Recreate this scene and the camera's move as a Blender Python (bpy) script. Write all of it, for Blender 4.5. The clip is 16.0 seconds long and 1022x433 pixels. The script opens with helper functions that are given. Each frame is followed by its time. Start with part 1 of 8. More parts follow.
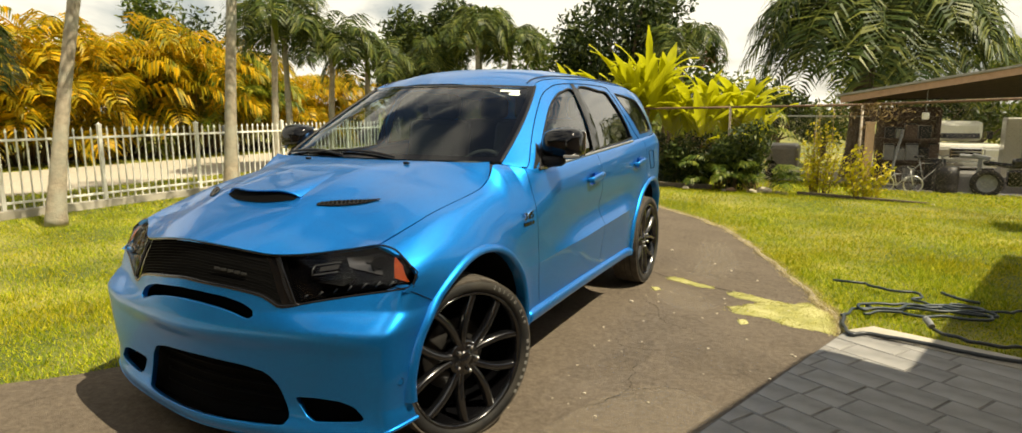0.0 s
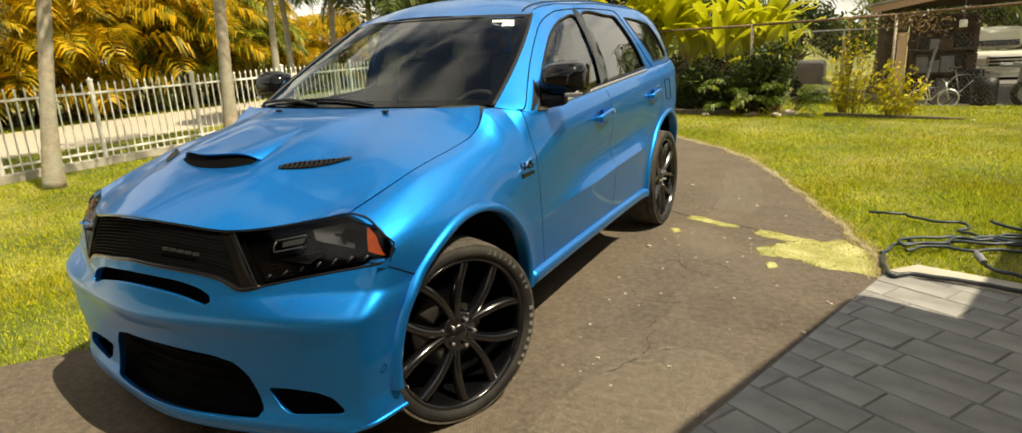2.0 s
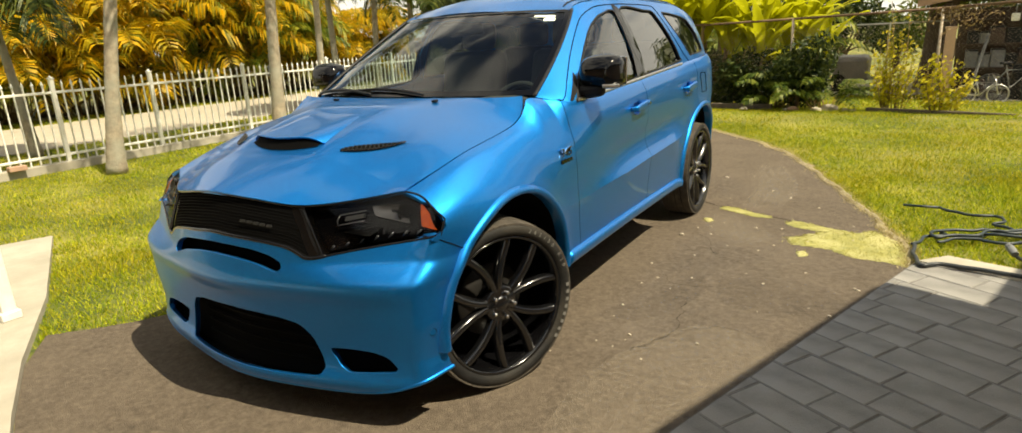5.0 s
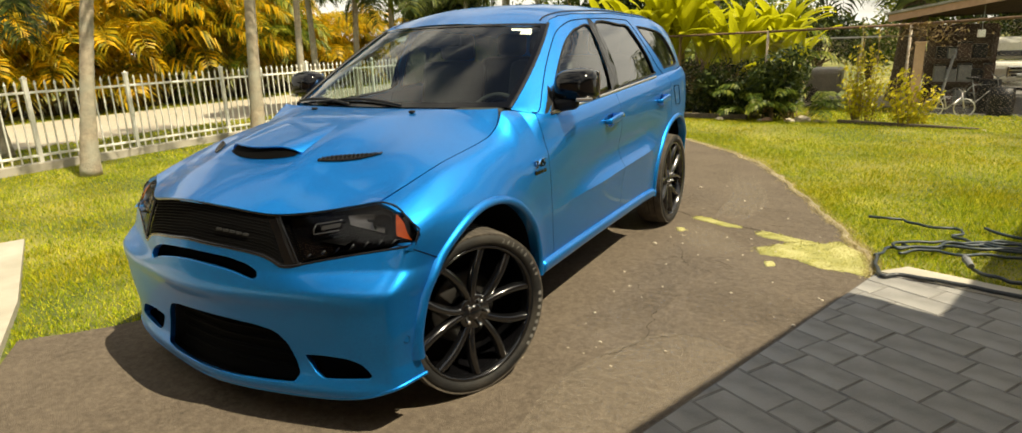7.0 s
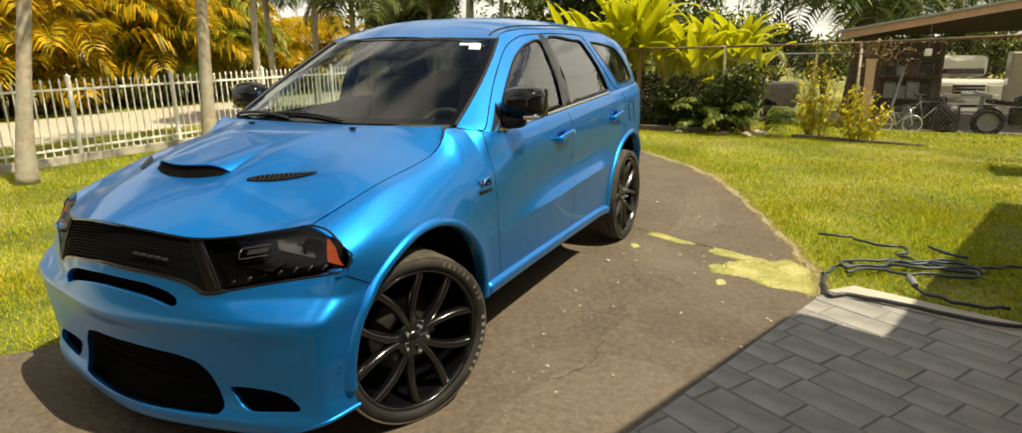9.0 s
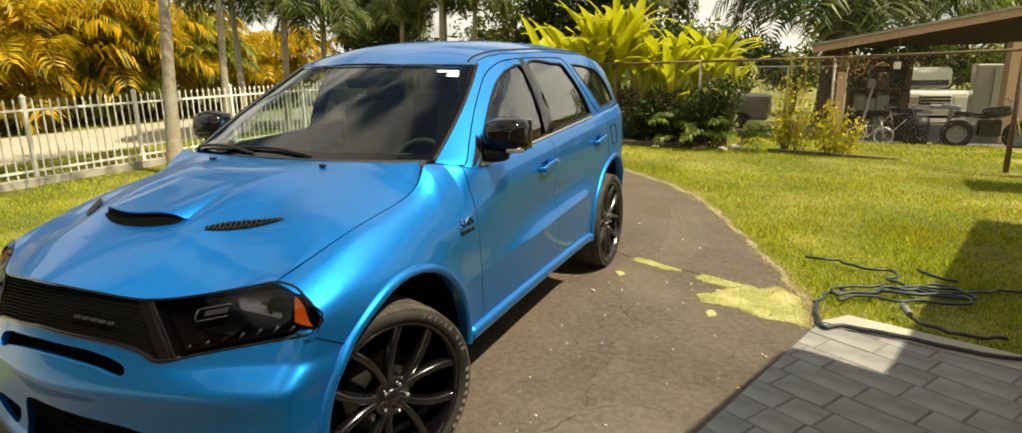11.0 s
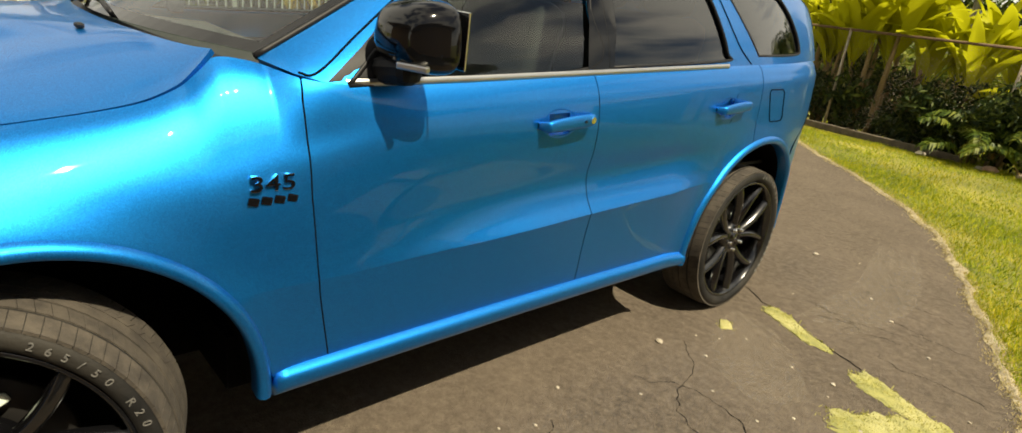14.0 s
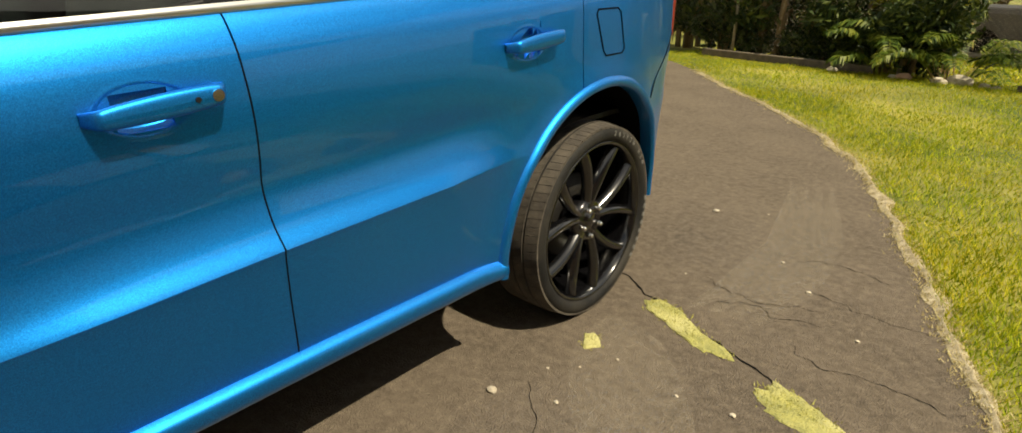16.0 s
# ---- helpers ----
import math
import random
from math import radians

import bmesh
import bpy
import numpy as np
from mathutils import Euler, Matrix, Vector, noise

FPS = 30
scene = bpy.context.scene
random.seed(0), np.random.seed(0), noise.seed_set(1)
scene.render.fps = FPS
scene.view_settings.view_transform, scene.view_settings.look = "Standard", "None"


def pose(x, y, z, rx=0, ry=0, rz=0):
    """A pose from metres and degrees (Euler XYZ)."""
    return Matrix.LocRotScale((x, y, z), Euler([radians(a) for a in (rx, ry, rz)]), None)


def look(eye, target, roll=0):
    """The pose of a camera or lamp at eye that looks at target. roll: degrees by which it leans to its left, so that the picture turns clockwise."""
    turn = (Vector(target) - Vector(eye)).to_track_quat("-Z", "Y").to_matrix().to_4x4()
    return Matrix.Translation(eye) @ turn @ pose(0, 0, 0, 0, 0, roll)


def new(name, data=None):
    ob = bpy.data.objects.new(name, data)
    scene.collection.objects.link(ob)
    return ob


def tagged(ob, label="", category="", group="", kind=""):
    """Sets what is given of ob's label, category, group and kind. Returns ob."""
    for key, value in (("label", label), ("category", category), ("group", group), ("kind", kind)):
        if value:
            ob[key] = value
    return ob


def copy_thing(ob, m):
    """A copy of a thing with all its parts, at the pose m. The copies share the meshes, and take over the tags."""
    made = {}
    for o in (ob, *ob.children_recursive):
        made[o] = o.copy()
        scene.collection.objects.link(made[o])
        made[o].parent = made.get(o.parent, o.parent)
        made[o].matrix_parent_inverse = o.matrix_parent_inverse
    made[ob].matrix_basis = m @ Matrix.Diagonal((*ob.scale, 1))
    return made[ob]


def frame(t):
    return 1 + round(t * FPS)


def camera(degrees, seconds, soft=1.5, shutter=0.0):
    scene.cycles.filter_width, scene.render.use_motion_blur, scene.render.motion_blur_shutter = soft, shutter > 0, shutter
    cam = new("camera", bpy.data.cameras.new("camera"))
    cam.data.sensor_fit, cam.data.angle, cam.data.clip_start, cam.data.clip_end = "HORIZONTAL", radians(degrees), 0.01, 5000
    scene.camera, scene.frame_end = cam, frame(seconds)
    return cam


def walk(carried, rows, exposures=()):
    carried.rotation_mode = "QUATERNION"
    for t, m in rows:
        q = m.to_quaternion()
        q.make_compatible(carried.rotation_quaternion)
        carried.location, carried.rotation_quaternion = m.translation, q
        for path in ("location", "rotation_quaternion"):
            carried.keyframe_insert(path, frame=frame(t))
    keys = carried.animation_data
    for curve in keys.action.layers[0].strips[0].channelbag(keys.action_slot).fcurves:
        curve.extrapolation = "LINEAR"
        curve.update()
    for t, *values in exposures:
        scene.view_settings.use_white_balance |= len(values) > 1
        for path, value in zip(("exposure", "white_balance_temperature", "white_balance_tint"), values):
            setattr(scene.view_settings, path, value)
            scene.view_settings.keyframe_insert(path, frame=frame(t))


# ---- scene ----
import functools
cam = camera(77.0, 16.0)
PATH = [
    (0, (2.326, -2.367, 1.473), (1.439, -0.604, 1.148), -0.0),
    (0.5, (2.336, -2.241, 1.47), (1.333, -0.565, 1.036), -1.9),
    (1, (2.243, -2.149, 1.481), (1.246, -0.483, 1.002), -2.6),
    (1.5, (2.166, -2.066, 1.511), (1.194, -0.387, 1.024), -2.2),
    (2, (2.238, -1.969, 1.484), (1.314, -0.275, 0.959), -3.1),
    (2.5, (2.344, -1.891, 1.467), (1.373, -0.209, 0.99), -0.2),
    (3, (2.422, -1.959, 1.521), (1.326, -0.363, 1.021), -3.3),
    (3.5, (2.359, -2.101, 1.545), (1.275, -0.478, 1.106), -4.7),
    (4, (2.313, -2.157, 1.481), (1.251, -0.543, 0.965), -4.4),
    (6.5, (2.366, -2.185, 1.521), (1.381, -0.529, 0.984), -2.4),
    (7, (2.379, -2.208, 1.529), (1.414, -0.536, 1.003), -2.0),
    (7.5, (2.374, -2.197, 1.516), (1.452, -0.5, 0.997), -1.2),
    (8, (2.422, -2.153, 1.538), (1.538, -0.434, 1.023), -1.2),
    (8.2, (2.422, -2.109, 1.536), (1.549, -0.381, 1.033), -0.8),
    (10.3, (2.365, -2.027, 1.627), (1.506, -0.294, 1.118), -1.3),
    (10.5, (2.296, -1.964, 1.609), (1.468, -0.208, 1.127), -1.5),
    (11, (2.283, -1.879, 1.649), (1.478, -0.111, 1.174), -1.1),
    (11.5, (2.313, -1.71, 1.564), (1.59, 0.091, 1.082), -1.4),
    (12, (2.314, -1.313, 1.536), (1.385, 0.37, 0.982), -0.4),
    (12.5, (2.24, -0.893, 1.542), (1.43, 0.854, 1.001), 2.6),
    (13, (2.25, -0.674, 1.574), (1.502, 1.086, 0.988), 1.6),
    (13.5, (2.342, -0.331, 1.448), (1.188, 1.129, 0.715), 3.1),
    (14, (2.336, 0.011, 1.428), (0.988, 1.333, 0.767), 7.6),
    (14.5, (2.322, 0.223, 1.413), (0.942, 1.479, 0.693), 7.0),
    (15, (2.429, 0.544, 1.381), (0.946, 1.608, 0.562), 6.6),
    (15.5, (2.289, 0.903, 1.358), (0.89, 2.084, 0.552), 1.8),
    (16, (2.139, 1.114, 1.293), (0.936, 2.528, 0.548), 0.7),
]
walk(cam, [(t, look(eye, target, roll)) for t, eye, target, roll in PATH], exposures=[(0.0, 0.72, 7400, 7), (13.0, 0.72, 7400, 7), (15.2, 0.5, 7300, 7), (16.0, 0.5, 7300, 7)])

# ---------------------------------------------------------------- light
SUN_EL, SUN_AZ = radians(57), radians(92)
sun = new("sun", bpy.data.lights.new("sun", "SUN"))
sun.data.energy, sun.data.angle, sun.data.color = 5.0, radians(0.6), (1.0, 0.93, 0.78)
sun_dir = Vector((math.cos(SUN_EL) * math.sin(SUN_AZ), math.cos(SUN_EL) * math.cos(SUN_AZ), math.sin(SUN_EL)))
sun.matrix_world = look(sun_dir * 60, (0, 0, 0))

world = bpy.data.worlds.new("sky")
scene.world = world
world.use_nodes = True
wn, wl = world.node_tree.nodes, world.node_tree.links
sky = wn.new("ShaderNodeTexSky")
sky.sky_type, sky.sun_disc = "NISHITA", False
sky.sun_elevation, sky.sun_rotation = SUN_EL, SUN_AZ
sky.air_density, sky.dust_density = 1.0, 1.5
back = wn["Background"]
back.inputs[1].default_value = 0.05
coord = wn.new("ShaderNodeTexCoord")
squash = wn.new("ShaderNodeMapping")
squash.inputs["Scale"].default_value = (1.0, 1.0, 2.6)
cloud = wn.new("ShaderNodeTexNoise")
cloud.inputs["Scale"].default_value, cloud.inputs["Detail"].default_value = 2.1, 9
cloud.inputs["Roughness"].default_value, cloud.inputs["Distortion"].default_value = 0.55, 0.3
edge = wn.new("ShaderNodeValToRGB")
edge.color_ramp.elements[0].position, edge.color_ramp.elements[1].position = 0.33, 0.47
mixc = wn.new("ShaderNodeMixRGB")
mixc.inputs[2].default_value = (14.0, 13.8, 13.0, 1)
wl.new(coord.outputs["Generated"], squash.inputs[0])
wl.new(squash.outputs[0], cloud.inputs["Vector"])
# cover thickens towards the horizon
axes, lift_z, cover = wn.new("ShaderNodeSeparateXYZ"), wn.new("ShaderNodeMath"), wn.new("ShaderNodeMath")
lift_z.operation, lift_z.inputs[1].default_value = "MULTIPLY", 0.13
cover.operation = "SUBTRACT"
wl.new(coord.outputs["Generated"], axes.inputs[0])
wl.new(axes.outputs["Z"], lift_z.inputs[0])
wl.new(cloud.outputs[0], cover.inputs[0])
wl.new(lift_z.outputs[0], cover.inputs[1])
wl.new(cover.outputs[0], edge.inputs[0])
wl.new(edge.outputs[0], mixc.inputs[0])
wl.new(sky.outputs[0], mixc.inputs[1])
wl.new(mixc.outputs[0], back.inputs[0])


# ---------------------------------------------------------------- materials
def material(name, color, rough=0.6, metal=0.0, dark=None, scale=8.0, amount=0.5, bump=0.0, bump_scale=None,
             coat=0.0, spread=0.0, second=None, second_scale=1.0, spec=0.5, translucent=0.0, low=0.35, high=0.68, grit=0.5):
    """Two-scale mottled principled surface. spread: random change of value from object to object."""
    m = bpy.data.materials.new(name)
    m.use_nodes = True
    n, l = m.node_tree.nodes, m.node_tree.links
    b = n["Principled BSDF"]
    b.inputs["Roughness"].default_value, b.inputs["Metallic"].default_value = rough, metal
    b.inputs["Specular IOR Level"].default_value = spec
    b.inputs["Coat Weight"].default_value, b.inputs["Coat Roughness"].default_value = coat, 0.04
    tc = n.new("ShaderNodeTexCoord")
    col = None
    if dark is not None:
        t = n.new("ShaderNodeTexNoise")
        t.inputs["Scale"].default_value, t.inputs["Detail"].default_value, t.inputs["Roughness"].default_value = scale, 8, 0.65
        l.new(tc.outputs["Object"], t.inputs["Vector"])
        r = n.new("ShaderNodeValToRGB")
        r.color_ramp.elements[0].position, r.color_ramp.elements[1].position = low, high
        r.color_ramp.elements[0].color, r.color_ramp.elements[1].color = (*dark, 1), (*color, 1)
        l.new(t.outputs[0], r.inputs[0])
        col = r.outputs[0]
    if second is not None:
        t2 = n.new("ShaderNodeTexNoise")
        t2.inputs["Scale"].default_value, t2.inputs["Detail"].default_value, t2.inputs["Roughness"].default_value = second_scale, 9, grit
        l.new(tc.outputs["Object"], t2.inputs["Vector"])
        r2 = n.new("ShaderNodeValToRGB")
        r2.color_ramp.elements[0].position, r2.color_ramp.elements[1].position = 0.42, 0.66
        l.new(t2.outputs[0], r2.inputs[0])
        mx = n.new("ShaderNodeMixRGB")
        mx.inputs[2].default_value = (*second, 1)
        l.new(r2.outputs[0], mx.inputs[0])
        if col:
            l.new(col, mx.inputs[1])
        else:
            mx.inputs[1].default_value = (*color, 1)
        col = mx.outputs[0]
    if spread:
        info = n.new("ShaderNodeObjectInfo")
        hsv = n.new("ShaderNodeHueSaturation")
        mr = n.new("ShaderNodeMapRange")
        mr.inputs["To Min"].default_value, mr.inputs["To Max"].default_value = 1 - spread, 1 + spread
        l.new(info.outputs["Random"], mr.inputs[0])
        l.new(mr.outputs[0], hsv.inputs["Value"])
        if col:
            l.new(col, hsv.inputs["Color"])
        else:
            hsv.inputs["Color"].default_value = (*color, 1)
        col = hsv.outputs[0]
    if col:
        l.new(col, b.inputs["Base Color"])
    else:
        b.inputs["Base Color"].default_value = (*color, 1)
    if bump:
        bt = n.new("ShaderNodeTexNoise")
        bt.inputs["Scale"].default_value, bt.inputs["Detail"].default_value = bump_scale or scale * 6, 6
        l.new(tc.outputs["Object"], bt.inputs["Vector"])
        bp = n.new("ShaderNodeBump")
        bp.inputs["Strength"].default_value, bp.inputs["Distance"].default_value = bump, 0.01
        l.new(bt.outputs[0], bp.inputs["Height"])
        l.new(bp.outputs[0], b.inputs["Normal"])
    if translucent:
        out = n["Material Output"]
        tr = n.new("ShaderNodeBsdfTranslucent")
        sh = n.new("ShaderNodeMixShader")
        sh.inputs[0].default_value = translucent
        if col:
            l.new(col, tr.inputs[0])
        else:
            tr.inputs[0].default_value = (*color, 1)
        l.new(b.outputs[0], sh.inputs[1])
        l.new(tr.outputs[0], sh.inputs[2])
        l.new(sh.outputs[0], out.inputs[0])
    return m


def leaf_material(name, a, b, c, translucent=0.35, rough=0.45, patch=None):
    """Foliage whose colour changes from leaf to leaf."""
    m = bpy.data.materials.new(name)
    m.use_nodes = True
    n, l = m.node_tree.nodes, m.node_tree.links
    p = n["Principled BSDF"]
    p.inputs["Roughness"].default_value = rough
    p.inputs["Specular IOR Level"].default_value = 0.22
    g = n.new("ShaderNodeNewGeometry")
    r = n.new("ShaderNodeValToRGB")
    r.color_ramp.elements[0].color, r.color_ramp.elements[1].color = (*a, 1), (*c, 1)
    e = r.color_ramp.elements.new(0.5)
    e.color = (*b, 1)
    l.new(g.outputs["Random Per Island"], r.inputs[0])
    col = r.outputs[0]
    # broad patches and small tufts of another tint
    for scale, tint, low, high in patch or ():
        tc, t, ramp, mx = n.new("ShaderNodeTexCoord"), n.new("ShaderNodeTexNoise"), n.new("ShaderNodeMapRange"), n.new("ShaderNodeMixRGB")
        t.inputs["Scale"].default_value, t.inputs["Detail"].default_value = scale, 4
        ramp.inputs["From Min"].default_value, ramp.inputs["From Max"].default_value = low, high
        mx.blend_type, mx.inputs[2].default_value = "MULTIPLY", (*tint, 1)
        l.new(tc.outputs["Object"], t.inputs["Vector"])
        l.new(t.outputs[0], ramp.inputs[0])
        l.new(ramp.outputs[0], mx.inputs[0])
        l.new(col, mx.inputs[1])
        col = mx.outputs[0]
    l.new(col, p.inputs["Base Color"])
    tr = n.new("ShaderNodeBsdfTranslucent")
    l.new(col, tr.inputs[0])
    sh = n.new("ShaderNodeMixShader")
    sh.inputs[0].default_value = translucent
    l.new(p.outputs[0], sh.inputs[1])
    l.new(tr.outputs[0], sh.inputs[2])
    l.new(sh.outputs[0], n["Material Output"].inputs[0])
    return m


def glass_material(name, tint, clear, rough=0.0, gloss=0.75):
    """Thin automotive glass: tinted see-through with a Fresnel gloss."""
    m = bpy.data.materials.new(name)
    m.use_nodes = True
    n, l = m.node_tree.nodes, m.node_tree.links
    n.remove(n["Principled BSDF"])
    tr, gl = n.new("ShaderNodeBsdfTransparent"), n.new("ShaderNodeBsdfGlossy")
    tr.inputs[0].default_value = tuple(v * clear for v in tint) + (1,)
    gl.inputs["Roughness"].default_value = rough
    lw = n.new("ShaderNodeLayerWeight")
    lw.inputs[0].default_value = 0.5
    pw = n.new("ShaderNodeMath")
    pw.operation, pw.inputs[1].default_value = "POWER", 3.0
    fr = n.new("ShaderNodeMath")
    fr.operation, fr.inputs[1].default_value, fr.inputs[2].default_value = "MULTIPLY_ADD", gloss, 0.06 * gloss
    l.new(lw.outputs["Facing"], pw.inputs[0])
    l.new(pw.outputs[0], fr.inputs[0])
    sh = n.new("ShaderNodeMixShader")
    l.new(fr.outputs[0], sh.inputs[0])
    l.new(tr.outputs[0], sh.inputs[1])
    l.new(gl.outputs[0], sh.inputs[2])
    l.new(sh.outputs[0], n["Material Output"].inputs[0])
    return m


def paint_material(name, color, flake):
    """Metallic car paint: flakes under a clear coat."""
    m = bpy.data.materials.new(name)
    m.use_nodes = True
    n, l = m.node_tree.nodes, m.node_tree.links
    b = n["Principled BSDF"]
    b.inputs["Metallic"].default_value, b.inputs["Roughness"].default_value = 0.9, 0.44
    b.inputs["Coat Weight"].default_value, b.inputs["Coat Roughness"].default_value = 0.6, 0.015
    b.inputs["Coat IOR"].default_value = 1.42
    tc, v = n.new("ShaderNodeTexCoord"), n.new("ShaderNodeTexVoronoi")
    v.inputs["Scale"].default_value = 900
    l.new(tc.outputs["Object"], v.inputs["Vector"])
    r = n.new("ShaderNodeValToRGB")
    r.color_ramp.elements[0].color, r.color_ramp.elements[1].color = (*color, 1), (*flake, 1)
    r.color_ramp.elements[0].position, r.color_ramp.elements[1].position = 0.2, 0.95
    sep = n.new("ShaderNodeSeparateColor")
    l.new(v.outputs["Color"], sep.inputs[0])
    l.new(sep.outputs[0], r.inputs[0])
    dust = n.new("ShaderNodeTexNoise")
    dust.inputs["Scale"].default_value, dust.inputs["Detail"].default_value = 3.0, 6
    l.new(tc.outputs["Object"], dust.inputs["Vector"])
    mr = n.new("ShaderNodeMapRange")
    mr.inputs["To Min"].default_value, mr.inputs["To Max"].default_value = 0.425, 0.46
    l.new(dust.outputs[0], mr.inputs[0])
    l.new(mr.outputs[0], b.inputs["Roughness"])
    l.new(r.outputs[0], b.inputs["Base Color"])
    return m


BLUE = paint_material("blue_paint", (0.0004, 0.145, 0.49), (0.0015, 0.265, 0.75))
BLACK_GLOSS = material("gloss_black", (0.003, 0.003, 0.0035), 0.1, coat=0.3, spec=0.25)
BLACK_TRIM = material("black_plastic", (0.012, 0.012, 0.013), 0.5, dark=(0.007, 0.007, 0.008), scale=40, spec=0.25)
# albedo near zero: the shade inside cavities and gaps is put into the colour
BLACK_DEEP = material("cavity_shade_black", (0.0012, 0.0012, 0.0012), 0.95, spec=0.1)
RUBBER = material("tyre_rubber", (0.014, 0.0135, 0.013), 0.7, dark=(0.007, 0.007, 0.007), scale=14, bump=0.2, second=(0.03, 0.027, 0.022), second_scale=5, spec=0.25)
TREAD = material("dusty_tread", (0.085, 0.071, 0.054), 0.85, dark=(0.036, 0.030, 0.024), scale=20, bump=0.3, bump_scale=200)
RIM = material("gloss_black_wheel", (0.003, 0.003, 0.0035), 0.18, coat=0.6)
RUST_DISC = material("dark_brake_disc", (0.03, 0.028, 0.026), 0.45, metal=0.6)
CHROME = material("chrome", (0.75, 0.75, 0.74), 0.12, metal=1.0)
SATIN = material("satin_aluminium", (0.62, 0.61, 0.58), 0.3, metal=1.0)
LETTER = material("tyre_letters", (0.13, 0.125, 0.115), 0.7)
GLASS = glass_material("windscreen_glass", (0.90, 1.0, 0.95), 0.88)
GLASS_SIDE = glass_material("front_side_glass", (0.9, 1.0, 0.95), 0.72, gloss=1.0)
GLASS_DARK = glass_material("privacy_glass", (0.9, 1.0, 1.0), 0.10, gloss=1.0)
LENS = glass_material("lamp_lens", (0.9, 0.9, 0.92), 0.62, gloss=0.3)
BADGE_GREY = material("dark_badge_grey", (0.05, 0.052, 0.055), 0.35, metal=0.6)
AMBER = material("amber_reflector", (0.75, 0.13, 0.01), 0.2, coat=1.0, dark=(0.5, 0.06, 0.005), scale=60)
LAMP_GREY = material("lamp_bowl_grey", (0.20, 0.20, 0.205), 0.22, metal=0.6)
INTERIOR = material("grey_interior", (0.05, 0.05, 0.048), 0.7, dark=(0.035, 0.035, 0.034), scale=25)
SEAT = material("dark_seat", (0.02, 0.02, 0.021), 0.6, dark=(0.012, 0.012, 0.012), scale=20)
STICKER = material("pale_sticker", (0.68, 0.76, 0.66), 0.5)
ASPHALT = material("asphalt", (0.125, 0.099, 0.074), 0.9, dark=(0.058, 0.046, 0.035), scale=1.9, bump=1.0, bump_scale=160,
                   second=(0.178, 0.143, 0.106), second_scale=24.0, low=0.28, high=0.74, spec=0.2, grit=0.88)
# dark mottle: soil tone plus painted shade between the grass tufts
EARTH = material("lawn_soil", (0.13, 0.145, 0.014), 0.95, dark=(0.03, 0.048, 0.006), scale=9, bump=0.6, bump_scale=90, second=(0.27, 0.24, 0.055), second_scale=0.7)
ROADTOP = material("pale_road", (0.42, 0.37, 0.28), 0.9, dark=(0.34, 0.30, 0.23), scale=4, bump=0.2, bump_scale=120)
MOSS = material("dry_yellow_moss", (0.37, 0.345, 0.10), 0.95, dark=(0.22, 0.22, 0.075), scale=16, bump=0.9, bump_scale=120, second=(0.43, 0.40, 0.17), second_scale=5)
SANDY = material("sandy_rim", (0.44, 0.38, 0.26), 0.95, dark=(0.2, 0.16, 0.09), scale=25, bump=0.8, bump_scale=120)
PAVER = material("grey_paver", (0.25, 0.242, 0.228), 0.9, dark=(0.18, 0.174, 0.162), scale=6, bump=0.45, bump_scale=140, spread=0.06, second=(0.29, 0.28, 0.26), second_scale=2.2)
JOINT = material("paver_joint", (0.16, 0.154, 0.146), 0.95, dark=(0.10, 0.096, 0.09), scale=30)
CONCRETE = material("pale_concrete", (0.44, 0.40, 0.33), 0.88, dark=(0.34, 0.31, 0.25), scale=5, bump=0.3, bump_scale=110, second=(0.30, 0.28, 0.22), second_scale=1.5)
WHITE = material("white_paint", (0.80, 0.79, 0.74), 0.5, dark=(0.66, 0.64, 0.57), scale=9, bump=0.08)
BARK = material("ringed_palm_bark", (0.40, 0.34, 0.25), 0.95, dark=(0.22, 0.18, 0.13), scale=11, bump=0.8, bump_scale=45, second=(0.30, 0.30, 0.24), second_scale=3)
BARK_DARK = material("brown_bark", (0.16, 0.11, 0.07), 0.95, dark=(0.08, 0.055, 0.035), scale=9, bump=0.9, bump_scale=40)
GALV = material("galvanised_wire", (0.42, 0.38, 0.32), 0.6, metal=0.2, dark=(0.26, 0.19, 0.12), scale=20)
RUST = material("rusty_rail", (0.19, 0.11, 0.06), 0.8, dark=(0.09, 0.055, 0.035), scale=18, bump=0.4)
STUCCO = material("peach_stucco", (0.60, 0.40, 0.26), 0.9, dark=(0.52, 0.34, 0.22), scale=7, bump=0.4, bump_scale=120)
FASCIA = material("pinkish_fascia", (0.46, 0.29, 0.20), 0.7, dark=(0.36, 0.22, 0.15), scale=9)
ROOFING = material("grey_roof_felt", (0.30, 0.29, 0.27), 0.9, dark=(0.2, 0.19, 0.18), scale=10, bump=0.4)
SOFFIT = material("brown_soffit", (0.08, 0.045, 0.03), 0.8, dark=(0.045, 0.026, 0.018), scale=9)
RED_WOOD = material("dark_red_boards", (0.115, 0.045, 0.033), 0.75, dark=(0.07, 0.028, 0.022), scale=12, bump=0.3, spread=0.12)
GREEN_BIN = material("green_plastic", (0.02, 0.14, 0.05), 0.45, dark=(0.014, 0.10, 0.035), scale=12)
GREEN_LID = material("light_green_plastic", (0.20, 0.42, 0.10), 0.5, dark=(0.15, 0.33, 0.075), scale=12)
HOSE = material("black_hose", (0.012, 0.016, 0.018), 0.45, dark=(0.03, 0.035, 0.04), scale=60)
